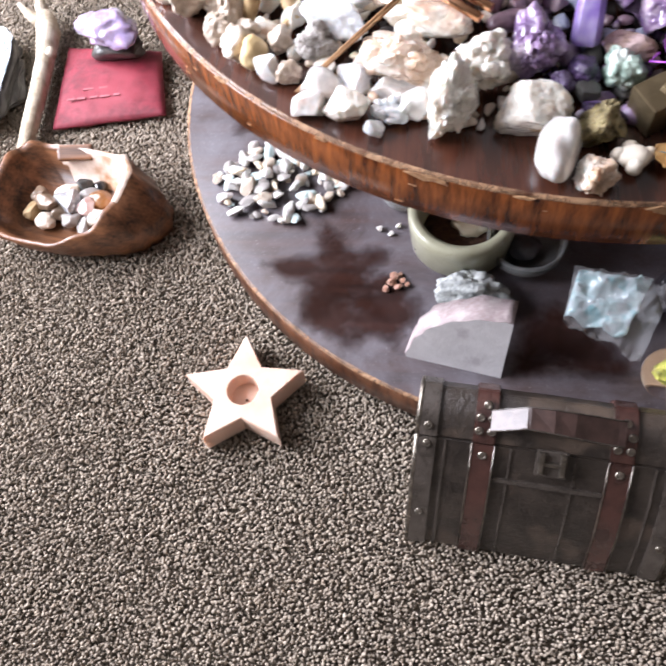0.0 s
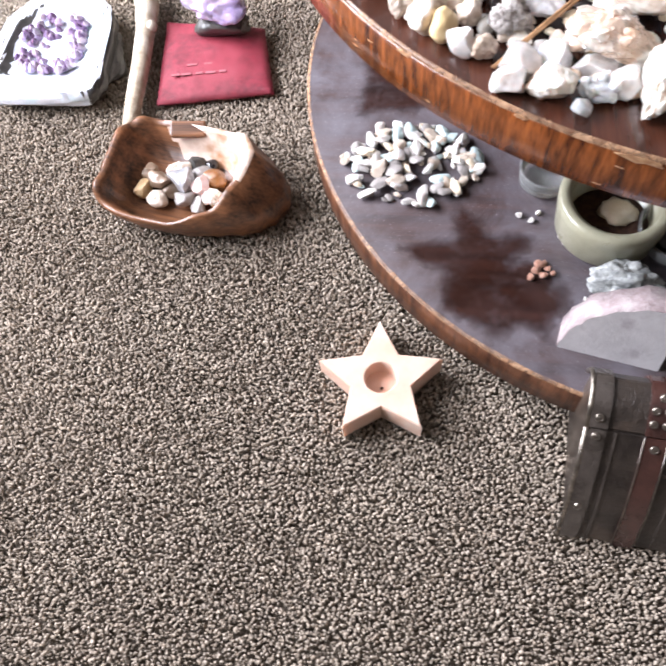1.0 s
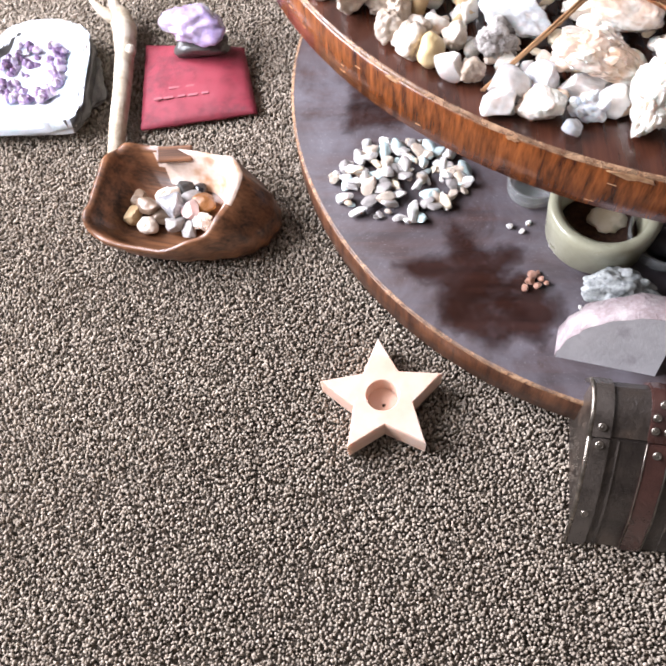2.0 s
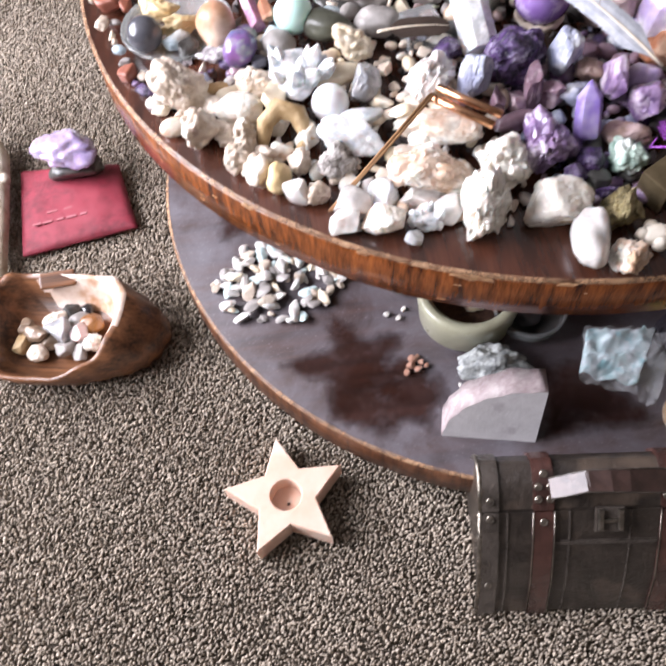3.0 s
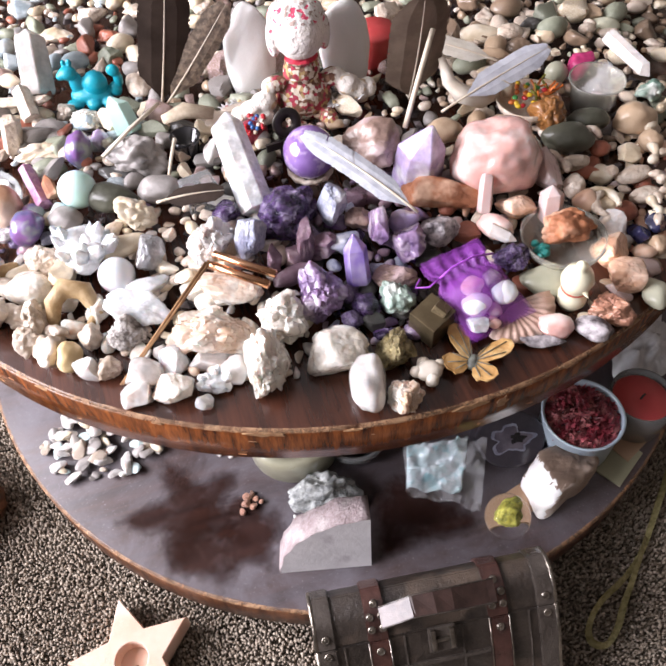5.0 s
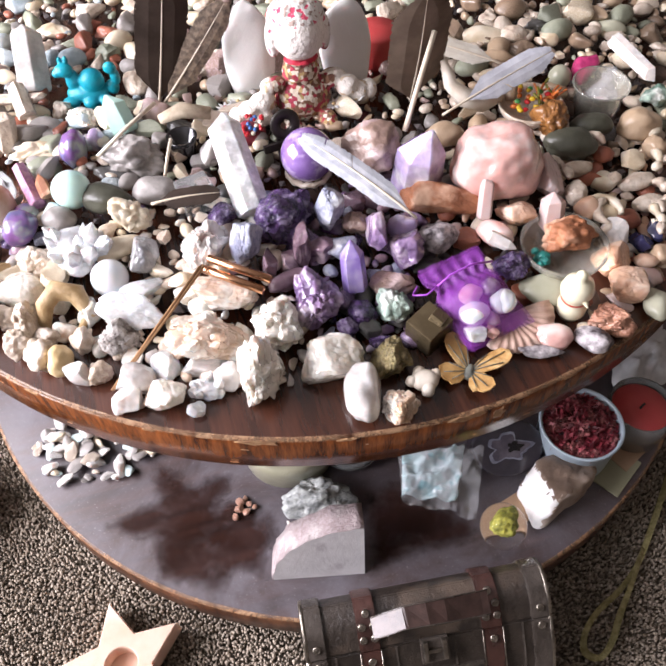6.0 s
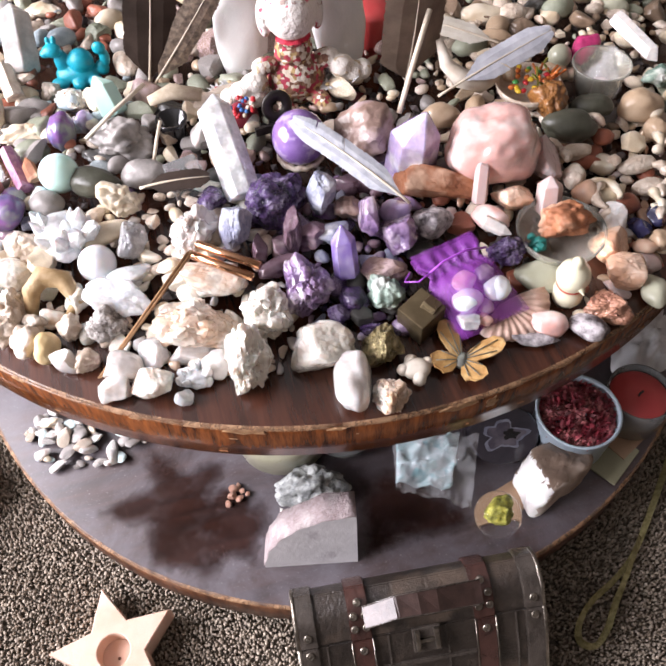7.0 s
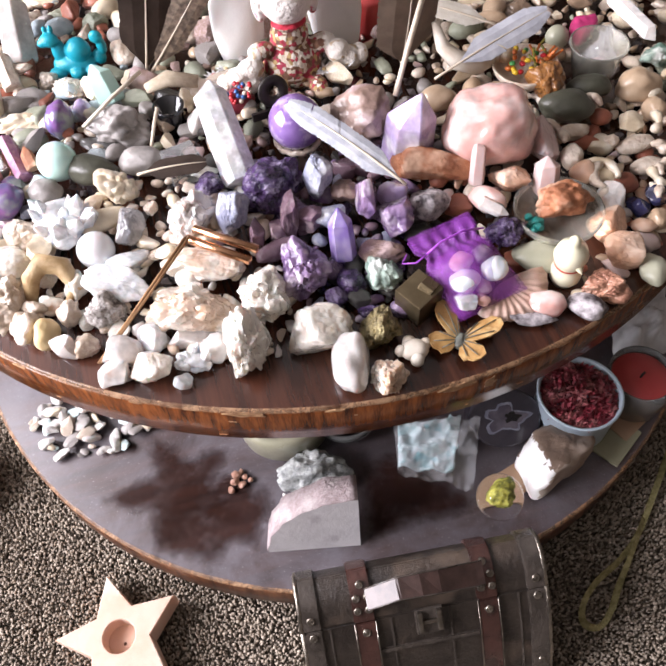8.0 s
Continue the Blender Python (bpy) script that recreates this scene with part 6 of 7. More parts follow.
def cut_block():
    """A wedge of quartz: brown skin on top, a smooth cut side, and a bright broken end."""
    top = thing("cut_quartz_block", None, pose(0.726, 0.744, Z_LOW + 0.002, 0, 0, 16), "brown-skinned quartz block with a bright white cut end", "rock")

    d, faces = BALLS[5]
    box = d * ((np.abs(d) ** 7).sum(1) ** (-1 / 7))[:, None]
    verts = []
    for x, y, z in box:
        u = (x + 1) / 2
        p = Vector((x * 0.051 + 0.008 * y + 0.010 * (z + 1) * (1 - u), y * 0.029 * (1 - 0.28 * u * u), (z + 1) * 0.028 * (1 - 0.30 * u * u) * (1 - 0.1 * y)))
        verts.append(p + Vector([0.0045 * noise.noise(p * 48 + Vector((k * 9, 0, 0))) + 0.0014 * noise.noise(p * 170 + Vector((0, k * 7, 0))) for k in range(3)]))
    body = mesh_of("block_body", verts, faces, (BLOCK_RIND, BLOCK_CUT, SELENITE), True)
    for f in body.polygons:
        c = f.center
        f.material_index = 2 if f.normal.x < -0.45 + 0.2 * noise.noise(c * 90) else (1 if f.normal.y < -0.5 else 0)
    part("block_body", body, top)


cut_block()
card = thing("brown_card", outline_solid("brown_card", [(-0.052, -0.006), (-0.01, -0.022), (0.075, -0.002), (0.06, 0.018), (-0.03, 0.016)], 0, 0.002, CARDBOARD, 0), pose(0.672, 0.736, Z_LOW + 0.0008, 0, 0, 14), "thin brown card under a glass ball", "card")
mb = thing("moss_glass_ball", None, pose(0.640, 0.712, Z_LOW + 0.003), "clear glass ball filled with yellow green moss", "glass ball")
dd, ff = BALLS[4]
part("moss", stone_mesh("moss", (0.034, 0.032, 0.030), MOSS, 105, "lump"), mb, pose(0.002, 0.003, 0.029))
part("glass", mesh_of("glass", dd * 0.027, ff, (CLEAR_THIN,), True), mb, pose(0, 0, 0.027)).visible_shadow = False
tin = thing("tin_of_petals", None, pose(0.772, 0.792, Z_LOW), "round blue white tin full of dried red petals", "tin")
part("tin_body", lathe("tin_body", [(0.0001, 0), (0.045, 0), (0.047, 0.003), (0.049, 0.062), (0.051, 0.065), (0.049, 0.067), (0.0465, 0.064), (0.0445, 0.01), (0.0001, 0.008)], TIN), tin)
pr = np.random.default_rng(12)
pv, pf = [], []
for i in range(1100):
    a, u = pr.uniform(0, 6.283), math.sqrt(pr.uniform(0, 1)) * 0.044
    m = Matrix.Translation((u * math.cos(a), u * math.sin(a), 0.055 + 0.012 * (1 - u / 0.046) + pr.uniform(-0.004, 0.005))) @ Euler(pr.uniform(-1.1, 1.1, 3)).to_matrix().to_4x4() @ pose(0, 0, 0, 0, 0, pr.uniform(0, 360))
    k = len(pv)
    w, l = pr.uniform(0.002, 0.0045), pr.uniform(0.004, 0.008)
    pv += [tuple(m @ Vector(q)) for q in ((-l, 0, 0.001), (0, -w, -0.0008), (l, 0, 0.0015), (0, w, -0.0008), (0, 0, 0.0022))]
    pf += [(k, k + 1, k + 4), (k + 1, k + 2, k + 4), (k + 2, k + 3, k + 4), (k + 3, k, k + 4)]
part("petals", mesh_of("petals", pv, pf, (PETAL,)), tin, None, "dried dark red petals")
cand = thing("red_candle", None, pose(0.858, 0.796, Z_LOW), "round red candle in a clear glass, with a burnt wick", "candle")
part("wax", lathe("wax", [(0.0001, 0.004), (0.035, 0.004), (0.0355, 0.05), (0.033, 0.0525), (0.01, 0.051), (0.0001, 0.05)], RED_WAX), cand)
part("wick", tube("wick", [(0, 0, 0.048), (0.0005, 0, 0.056), (0.003, 0, 0.06)], 0.0015, WICK, 6), cand, None, "burnt black wick")
part("glass", lathe("glass", [(0.0001, 0.0), (0.039, 0.0), (0.0395, 0.06), (0.037, 0.06), (0.0365, 0.003), (0.0001, 0.003)], CLEAR), cand).visible_shadow = False
thing("olive_card", outline_solid("olive_card", [(-0.03, -0.018), (0.03, -0.018), (0.03, 0.018), (-0.03, 0.018)], 0, 0.003, GREEN_CARD, 0.0006, 1), pose(0.812, 0.745, Z_LOW + 0.0006, 0, 0, 32), "small stiff olive card on the lower tier", "card")
thing("brown_card", outline_solid("brown_card", [(-0.035, -0.014), (0.035, -0.014), (0.03, 0.014), (-0.035, 0.014)], 0, 0.0015, CARDBOARD, 0), pose(0.848, 0.768, Z_LOW + 0.004, 4, 0, 25), "small brown paper slip", "card")
tissue = thing("white_tissue", wavy_sheet("white_tissue", (0.87, 0.83, 0.1), (0.96, 0.84, 0.1), (0.97, 0.92, 0.13), (0.86, 0.9, 0.13), WHITE_CLOTH, 0.025, 26, 15, 0.02), pose(0, 0, -0.012), "crumpled white tissue on the lower tier", "tissue")

# ---- the ribbon on the carpet ----
loop = [(0.93, 0.765), (0.902, 0.735), (0.856, 0.69), (0.811, 0.65), (0.775, 0.628), (0.735, 0.612), (0.71, 0.595), (0.7, 0.578), (0.704, 0.567), (0.716, 0.565), (0.733, 0.575), (0.754, 0.597), (0.78, 0.62), (0.806, 0.645), (0.83, 0.668)]


def ribbon_mesh(pts, wide):
    verts, faces = [], []
    fine = []
    for i in range(len(pts) - 1):
        for k in range(5):
            u = k / 5
            p0, p1, p2, p3 = (Vector(pts[min(max(j, 0), len(pts) - 1)]) for j in (i - 1, i, i + 1, i + 2))
            fine.append(0.5 * ((2 * p1) + (p2 - p0) * u + (2 * p0 - 5 * p1 + 4 * p2 - p3) * u * u + (3 * p1 - p0 - 3 * p2 + p3) * u ** 3))
    for i, p in enumerate(fine):
        d = (fine[min(i + 1, len(fine) - 1)] - fine[max(i - 1, 0)]).normalized()
        s = Vector((-d.y, d.x)) * wide / 2
        z = 0.010 + 0.002 * math.sin(i * 0.5) + (0.003 if i > 50 else 0)
        tilt = 0.004 * math.sin(i * 0.21)
        for sg in (1, -1):
            verts += [(p.x + s.x * sg, p.y + s.y * sg, z + tilt * sg), (p.x + s.x * sg, p.y + s.y * sg, z + tilt * sg + 0.0009)]
    for i in range(len(fine) - 1):
        a = i * 4
        faces += [(a + 1, a + 5, a + 7, a + 3), (a, a + 2, a + 6, a + 4), (a, a + 4, a + 5, a + 1), (a + 2, a + 3, a + 7, a + 6)]
    return mesh_of("ribbon", verts, faces, (RIBBON,))


thing("woven_ribbon", ribbon_mesh(loop, 0.0066), pose(0, 0, 0), "yellow green woven ribbon lying in a loop on the carpet", "ribbon")


# ---- upper top: sphere, feathers, tubes and the rest ----
sph = thing("amethyst_sphere", None, pose(0.517, 1.061, 0.374), "polished lilac amethyst sphere on a serrated ring", "sphere")
dd, ff = BALLS[5]
part("sphere", mesh_of("sphere", dd * 0.029, ff, (material("polished_amethyst", (0.28, 0.17, 0.42), (0.20, 0.11, 0.32), 40.0, 0.08, coat=0.6, third=(0.46, 0.36, 0.56), third_scale=60.0, third_at=0.6),), True), sph, pose(0, 0, 0.033))
ringv = []
for i in range(25):
    a = 2 * math.pi * i / 24
    ringv.append((0.0225 * math.cos(a), 0.0225 * math.sin(a), 0.008 + (0.0025 if i % 2 else 0)))
part("ring_stand", tube("ring_stand", ringv, 0.0035, SHELLW, 6), sph, None, "serrated pale ring stand")


def feather(name, p0, p1, wide, mat, label, lift=0.02, up=(0, 0, 1), bare=0.08, seed=3, notch=(), quill_r=0.0011):
    """A quill from p0 to the tip p1 with two vanes of barbs; notch: where the vane has split."""
    p0, p1 = Vector(p0), Vector(p1)
    rng = random.Random(seed)
    axis = (p1 - p0)
    length = axis.length
    axis.normalize()
    upv = Vector(up)
    side = axis.cross(upv).normalized()
    nrm = side.cross(axis)
    top = thing(name, None, pose(0, 0, 0), label, "feather")

    def mid(u):
        return p0.lerp(p1, u) + nrm * lift * 4 * u * (1 - u)
    part("quill", tube("quill", [mid(u / 14) for u in range(15)], [quill_r * (1.5 - 1.2 * u / 14) for u in range(15)], QUILL, 6), top)
    for sg in (1, -1):
        verts, faces = [], []
        n = 110
        for i in range(n):
            u = bare + (1 - bare) * i / n
            w = wide / 2 * (min(1, (u - bare + 0.03) / 0.16) ** 0.6) * (min(1, (1.02 - u) / 0.22) ** 0.55) * (1 + rng.uniform(-0.05, 0.05))
            for c, depth in notch:
                if abs(u - c) < 0.012:
                    w *= 1 - depth * (sg > 0)
            b = mid(u)
            e = mid(min(u + 0.11 * (1 - u) ** 0.7, 1.0)) + nrm * 0.0004 * (i % 3) + side * sg * w - nrm * w * 0.18
            f2 = mid(min(u + (1 - bare) / n * 2.4, 1.0))
            e2 = e + axis * length / n * 2.4
            m = (b + e) / 2 + nrm * w * 0.06
            k = len(verts)
            m2 = (f2 + e2) / 2 + nrm * w * 0.06
            verts += [b, m, e, e2, m2, f2]
            faces += [(k, k + 1, k + 4, k + 5), (k + 1, k + 2, k + 3, k + 4)]
        tagged(part("vane", mesh_of("vane", verts, faces, (mat,)), top), kind="stuff")
    return top


feather("white_feather", (0.596, 0.938, 0.405), (0.508, 1.043, 0.447), 0.026, FEATHER_W, "white and grey feather leaning on the amethyst sphere", 0.008, (0.1, -0.6, 0.8), 0.04, 3, ((0.55, 0.7), (0.8, 0.5)))
feather("cream_feather", (0.778, 1.137, 0.412), (0.683, 1.187, 0.436), 0.024, FEATHER_C, "cream feather lying on pebbles", 0.004, (0, -0.5, 0.85), 0.1, 4)
feather("grey_feather", (0.682, 1.085, 0.401), (0.822, 1.112, 0.436), 0.03, FEATHER_G, "soft grey feather lying on pebbles", 0.006, (0, -0.5, 0.85), 0.2, 5, ((0.5, 0.4),))
feather("dark_feather", (0.378, 1.225, 0.385), (0.412, 1.225, 0.535), 0.055, FEATHER_D, "large dark brown feather standing upright", 0.006, (0, -1, 0.2), 0.06, 6)
feather("barred_feather", (0.385, 1.222, 0.39), (0.472, 1.22, 0.50), 0.034, FEATHER_S, "brown barred feather standing at a slant", 0.004, (0, -1, 0.2), 0.05, 7)
feather("taupe_feather", (0.664, 1.14, 0.385), (0.658, 1.10, 0.535), 0.066, FEATHER_B, "broad taupe feather standing upright", 0.004, (0, -1, 0.3), 0.03, 8)
feather("dark_feather", (0.345, 1.045, 0.40), (0.415, 1.035, 0.405), 0.022, FEATHER_D, "small dark feather lying on quartz", 0.004, (0, -0.3, 1), 0.1, 9)

for x0, y0, z0, x1, y1, z1 in ((0.386, 0.950, 0.404, 0.439, 0.911, 0.397), (0.377, 0.942, 0.402, 0.432, 0.900, 0.394)):
    t = thing("copper_tube", lathe("copper_tube", [(0.0032, 0), (0.0042, 0.0005), (0.0042, 0.066), (0.0032, 0.0665), (0.0032, 0)], COPPER, 20), along((x0, y0, z0), (x1, y1, z1)), "short polished copper tube lying on quartz", "tube", "copper tubes")
for dx in (0.0, 0.004):
    thing("incense_stick", tube("incense_stick", [(0.377 + dx, 0.938, 0.408), (0.33 + dx, 0.903, 0.386), (0.270 + dx * 0.4, 0.863, 0.352)], 0.0014, STICK_WOOD, 8), pose(0, 0, 0), "thin brown incense stick leaning on quartz", "incense stick", "incense sticks")
for (a, b2, rr, lab) in (((0.300, 1.132, 0.404), (0.374, 1.172, 0.428), 0.0022, "pale straw stalk lying across stones"), ((0.364, 1.094, 0.388), (0.381, 1.124, 0.414), 0.002, "pale short straw stalk"), ((0.672, 1.106, 0.495), (0.623, 1.05, 0.42), 0.003, "pale quill stalk leaning on a feather")):
    thing("straw_stalk", tube("straw_stalk", [a, ((a[0] + b2[0]) / 2, (a[1] + b2[1]) / 2, (a[2] + b2[2]) / 2 + 0.002), b2], rr, QUILL, 8), pose(0, 0, 0), lab, "stalk")
thing("driftwood_piece", tube("driftwood_piece", [(0.374, 1.172, 0.405), (0.40, 1.172, 0.412), (0.432, 1.165, 0.405)], [0.007, 0.012, 0.009], DRIFTWOOD, 10, True, 0.6), pose(0, 0, 0), "flat grey driftwood chip", "driftwood")


# ---- the organza bag ----
def organza_bag():
    top = thing("organza_bag", None, pose(0, 0, 0), "purple see-through organza bag with stones inside", "bag")
    a, b, c, d = Vector((0.600, 0.800, 0.352)), Vector((0.674, 0.812, 0.352)), Vector((0.643, 0.893, 0.386)), Vector((0.578, 0.884, 0.380))
    n = 26
    for nm, dome in (("upper_cloth", 0.020), ("lower_cloth", 0.002)):
        verts, faces = [], []
        for j in range(n + 1):
            for i in range(n + 1):
                u, v = i / n, j / n
                pinch = 1 - 0.22 * math.exp(-((v - 0.74) / 0.07) ** 2)
                uu = 0.5 + (u - 0.5) * pinch
                q = a.lerp(b, uu).lerp(d.lerp(c, uu), v)
                swell = max(0.0, math.sin(math.pi * min(v / 0.72, 1.0))) * math.sin(math.pi * u)
                fold = 0.0022 * math.sin(u * 34) * math.exp(-((v - 0.76) / 0.16) ** 2) + 0.0025 * noise.noise(Vector((u * 5, v * 5, 2)))
                verts.append((q.x, q.y, q.z + 0.004 + dome * swell + fold + (0.006 if dome > 0.01 else 0)))
        for j in range(n):
            for i in range(n):
                q = j * (n + 1) + i
                faces.append((q, q + 1, q + n + 2, q + n + 1))
        part(nm, mesh_of(nm, verts, faces, (ORGANZA,), True), top)
    part("drawstring", tube("drawstring", [(0.590, 0.862, 0.388), (0.605, 0.867, 0.394), (0.63, 0.872, 0.396), (0.652, 0.874, 0.39)], 0.0012, ORGANZA_TRIM, 6), top)
    part("drawstring", tube("drawstring", [(0.590, 0.862, 0.388), (0.578, 0.858, 0.384), (0.567, 0.866, 0.378), (0.574, 0.872, 0.382)], 0.001, ORGANZA_TRIM, 6), top)
    for i, (x, y, s, mat, kind) in enumerate(((0.616, 0.83, 0.026, OPALMILK, "smooth"), (0.648, 0.834, 0.026, OPALMILK, "smooth"), (0.632, 0.822, 0.015, PINKL, "smooth"), (0.61, 0.812, 0.02, CLEARQ, "chip"), (0.62, 0.85, 0.022, PINKQ, "smooth"), (0.642, 0.852, 0.02, AMETHL, "smooth"), (0.627, 0.81, 0.013, PINKQ, "smooth"))):
        part("stone", stone_mesh("stone", (s * 1.15, s, s * 0.75), mat, 500 + i, kind), top, pose(x, y, 0.362 + s * 0.35 + (y - 0.81) * 0.25, 0, 0, i * 50))


organza_bag()


# ---- shell, dish, butterfly, chick, knob ----
def scallop(name, m, r, mat, label):
    verts, faces = [(0, 0, 0.003)], []
    n = 48
    for k in (0.35, 0.7, 1.0):
        for i in range(n + 1):
            a = radians(20 + 140 * i / n)
            rib = math.cos(i * math.pi * 2 / 4)
            verts.append((math.cos(a) * r * k, math.sin(a) * r * k, 0.003 + 0.012 * math.sin(k * 2.2) + 0.0016 * rib * k))
    for i in range(n):
        faces.append((0, 1 + i, 2 + i))
        for s in range(2):
            q = 1 + s * (n + 1) + i
            faces.append((q, q + n + 1, q + n + 2, q + 1))
    ob = thing(name, mesh_of(name, verts, faces, (mat,), True), m, label, "shell")
    md = ob.modifiers.new("thickness", "SOLIDIFY")
    md.thickness = 0.0018
    return ob


scallop("scallop_shell", pose(0.655, 0.833, 0.349, -8, 4, 200), 0.045, material("pink_scallop", (0.66, 0.46, 0.37), (0.5, 0.31, 0.24), 70.0, 0.5, 0.3, 200.0, third=(0.74, 0.62, 0.54), third_scale=25.0), "pinkish ribbed scallop shell under the bag")
dish = thing("glass_dish", None, pose(0.738, 0.884, 0.356), "shallow clear glass dish with a rock and green beads", "dish")
part("dish_body", lathe("dish_body", [(0.0001, 0.0), (0.03, 0.0), (0.042, 0.012), (0.045, 0.022), (0.043, 0.0225), (0.040, 0.013), (0.028, 0.003), (0.0001, 0.0025)], PALE_GLASS, 48), dish).visible_shadow = False
rock("rusty_rock", 0.748, 0.889, (0.062, 0.04, 0.036), -5, ORANGEBR, 511, "lump", "rusty orange brown rock in the glass dish", "rock", 0.366)
for i in range(16):
    a = i * 2.4
    thing("teal_bead_stone", stone_mesh("teal_bead_stone", (0.009, 0.008, 0.007), TEAL_BEAD, 520 + i, "chip", 3), pose(0.712 + 0.010 * math.cos(a) * (i % 4) / 3, 0.878 + 0.012 * math.sin(a) * (i % 5) / 4, 0.366 + 0.003 * (i % 3)), "small teal green stone chip in the dish", "bead", "teal chips in the dish")


def butterfly():
    top = thing("butterfly_figure", None, pose(0.594, 0.782, 0.3455, 0, 0, -40), "ochre brown butterfly figure with spread wings", "butterfly figure")
    wing = [(0, 0), (0.004, 0.013), (0.011, 0.025), (0.019, 0.032), (0.027, 0.032), (0.031, 0.026), (0.030, 0.018), (0.024, 0.010), (0.012, 0.002)]
    hind = [(0, 0), (0.013, 0.001), (0.022, -0.002), (0.026, -0.009), (0.023, -0.015), (0.018, -0.019), (0.013, -0.0185), (0.010, -0.021), (0.004, -0.015)]
    for sg in (1, -1):
        for nm, sh in (("forewing", wing), ("hindwing", hind)):
            bm = bmesh.new()
            pts = [bm.verts.new((x * sg * 1.04, y * 1.04, 0.009 + 0.25 * x + 0.0008 * (i % 2))) for i, (x, y) in enumerate(sh)]
            bm.faces.new(pts)
            bmesh.ops.triangulate(bm, faces=bm.faces[:])
            w = part(nm, from_bm(bm, nm, (BUTTER,)), top)
            md = w.modifiers.new("thickness", "SOLIDIFY")
            md.thickness = 0.0012
            for k in (2, 4, 6):
                x, y = sh[k]
                part("vein", tube("vein", [(0, 0, 0.0102), (x * 0.9 * sg, y * 0.9, 0.0104 + 0.25 * x * 0.92)], 0.0005, BUTTER_BODY, 5), w)
    part("body", stone_mesh("body", (0.011, 0.017, 0.011), BUTTER_BODY, 541, "smooth", 3), top, pose(0, 0, 0.0075))


butterfly()
chick = thing("porcelain_bird", None, pose(0.7195, 0.823, Z_UP), "small cream porcelain bird figurine with a red band", "figurine")
part("body", lathe("body", [(0.0001, 0), (0.012, 0.0), (0.0155, 0.008), (0.015, 0.02), (0.012, 0.024), (0.015, 0.03), (0.0165, 0.038), (0.0135, 0.047), (0.008, 0.051), (0.005, 0.054), (0.0058, 0.058), (0.003, 0.061), (0.0001, 0.062)], PORCELAIN, 28), chick)
part("beak", lathe("beak", [(0.0001, 0.009), (0.0035, 0.002), (0.004, 0)], PORCELAIN, 12), chick, along((0.001, -0.013, 0.034), (0.002, -0.024, 0.030)))
part("red_band", lathe("red_band", [(0.0122, 0.0225), (0.0136, 0.0245), (0.0129, 0.026)], RED_GLAZE, 28), chick, None, "red band")
knob = thing("bone_knuckle", None, pose(0.551, 0.784, Z_UP), "small knobbed white bone piece near the rim", "bone")
part("core", stone_mesh("core", (0.026, 0.022, 0.018), BONE, 551, "smooth", 3), knob, pose(0, 0, 0.011))
for i, a in enumerate((20, 100, 165, 265)):
    part("knob", stone_mesh("knob", (0.013, 0.012, 0.014), BONE, 552 + i, "smooth", 3), knob, pose(0.012 * math.cos(radians(a)), 0.011 * math.sin(radians(a)), 0.010))
pc = thing("pyrite_cube", None, pose(0.573, 0.835, 0.346, 4, -5, 28), "dark pyrite cube with a smaller cube grown in", "crystal")
part("cube", box_mesh("cube", (0.033, 0.031, 0.032), CUBE_PYRITE, 0.0012), pc, pose(0, 0, 0.018))
part("grown_cube", box_mesh("grown_cube", (0.014, 0.014, 0.014), CUBE_PYRITE, 0.0008), pc, pose(0.007, -0.004, 0.032, 12, 20, 10))
curl = thing("curled_shell", tube("curled_shell", [(0.215, 0.955, 0.352), (0.222, 0.968, 0.372), (0.236, 0.974, 0.382), (0.254, 0.968, 0.378), (0.262, 0.952, 0.360), (0.25, 0.944, 0.352)], [0.006, 0.009, 0.011, 0.010, 0.008, 0.004], TANSHELL, 12, True, 1.0), pose(0, 0, 0), "tan curled open shell standing on edge", "shell")

# ---- further back: tall crystals, clay creature, doll, dishes ----
crystal("quartz_point", (0.445, 1.016, 0.384), (0.436, 1.120, 0.436), 0.0185, CLEARQ, 561, "long clear quartz point leaning on stones", 0.16)
thing("clear_cube", box_mesh("clear_cube", (0.036, 0.03, 0.032), CLEAR, 0.002), pose(0.392, 1.062, 0.384, 0, 0, 12), "clear acrylic block lying among grey pebbles", "block")
cupb = thing("black_glass_cup", None, pose(0.393, 1.14, 0.366), "small shiny black glass cup", "cup")
part("cup", lathe("cup", [(0.0001, 0), (0.014, 0), (0.016, 0.006), (0.013, 0.016), (0.016, 0.03), (0.0175, 0.036), (0.0155, 0.036), (0.012, 0.02), (0.0001, 0.018)], BLACKGL, 32), cupb)
keyt = thing("iron_keyhole_ornament", None, pose(0.500, 1.113, 0.368, 0, 0, 6), "dark metal ornament with a keyhole", "ornament")
part("head", lathe("head", [(0.006, -0.002), (0.016, -0.002), (0.0175, 0), (0.016, 0.002), (0.006, 0.002), (0.006, -0.002)], IRON, 28), keyt, pose(0.006, 0, 0.042, 70, 0, 0))
part("stem", box_mesh("stem", (0.011, 0.005, 0.036), IRON, 0.001), keyt, pose(0.0, -0.002, 0.014, -12, 0, 0))
part("crossbar", box_mesh("crossbar", (0.034, 0.005, 0.009), IRON, 0.001), keyt, pose(-0.006, -0.006, 0.02, -12, 0, 0))


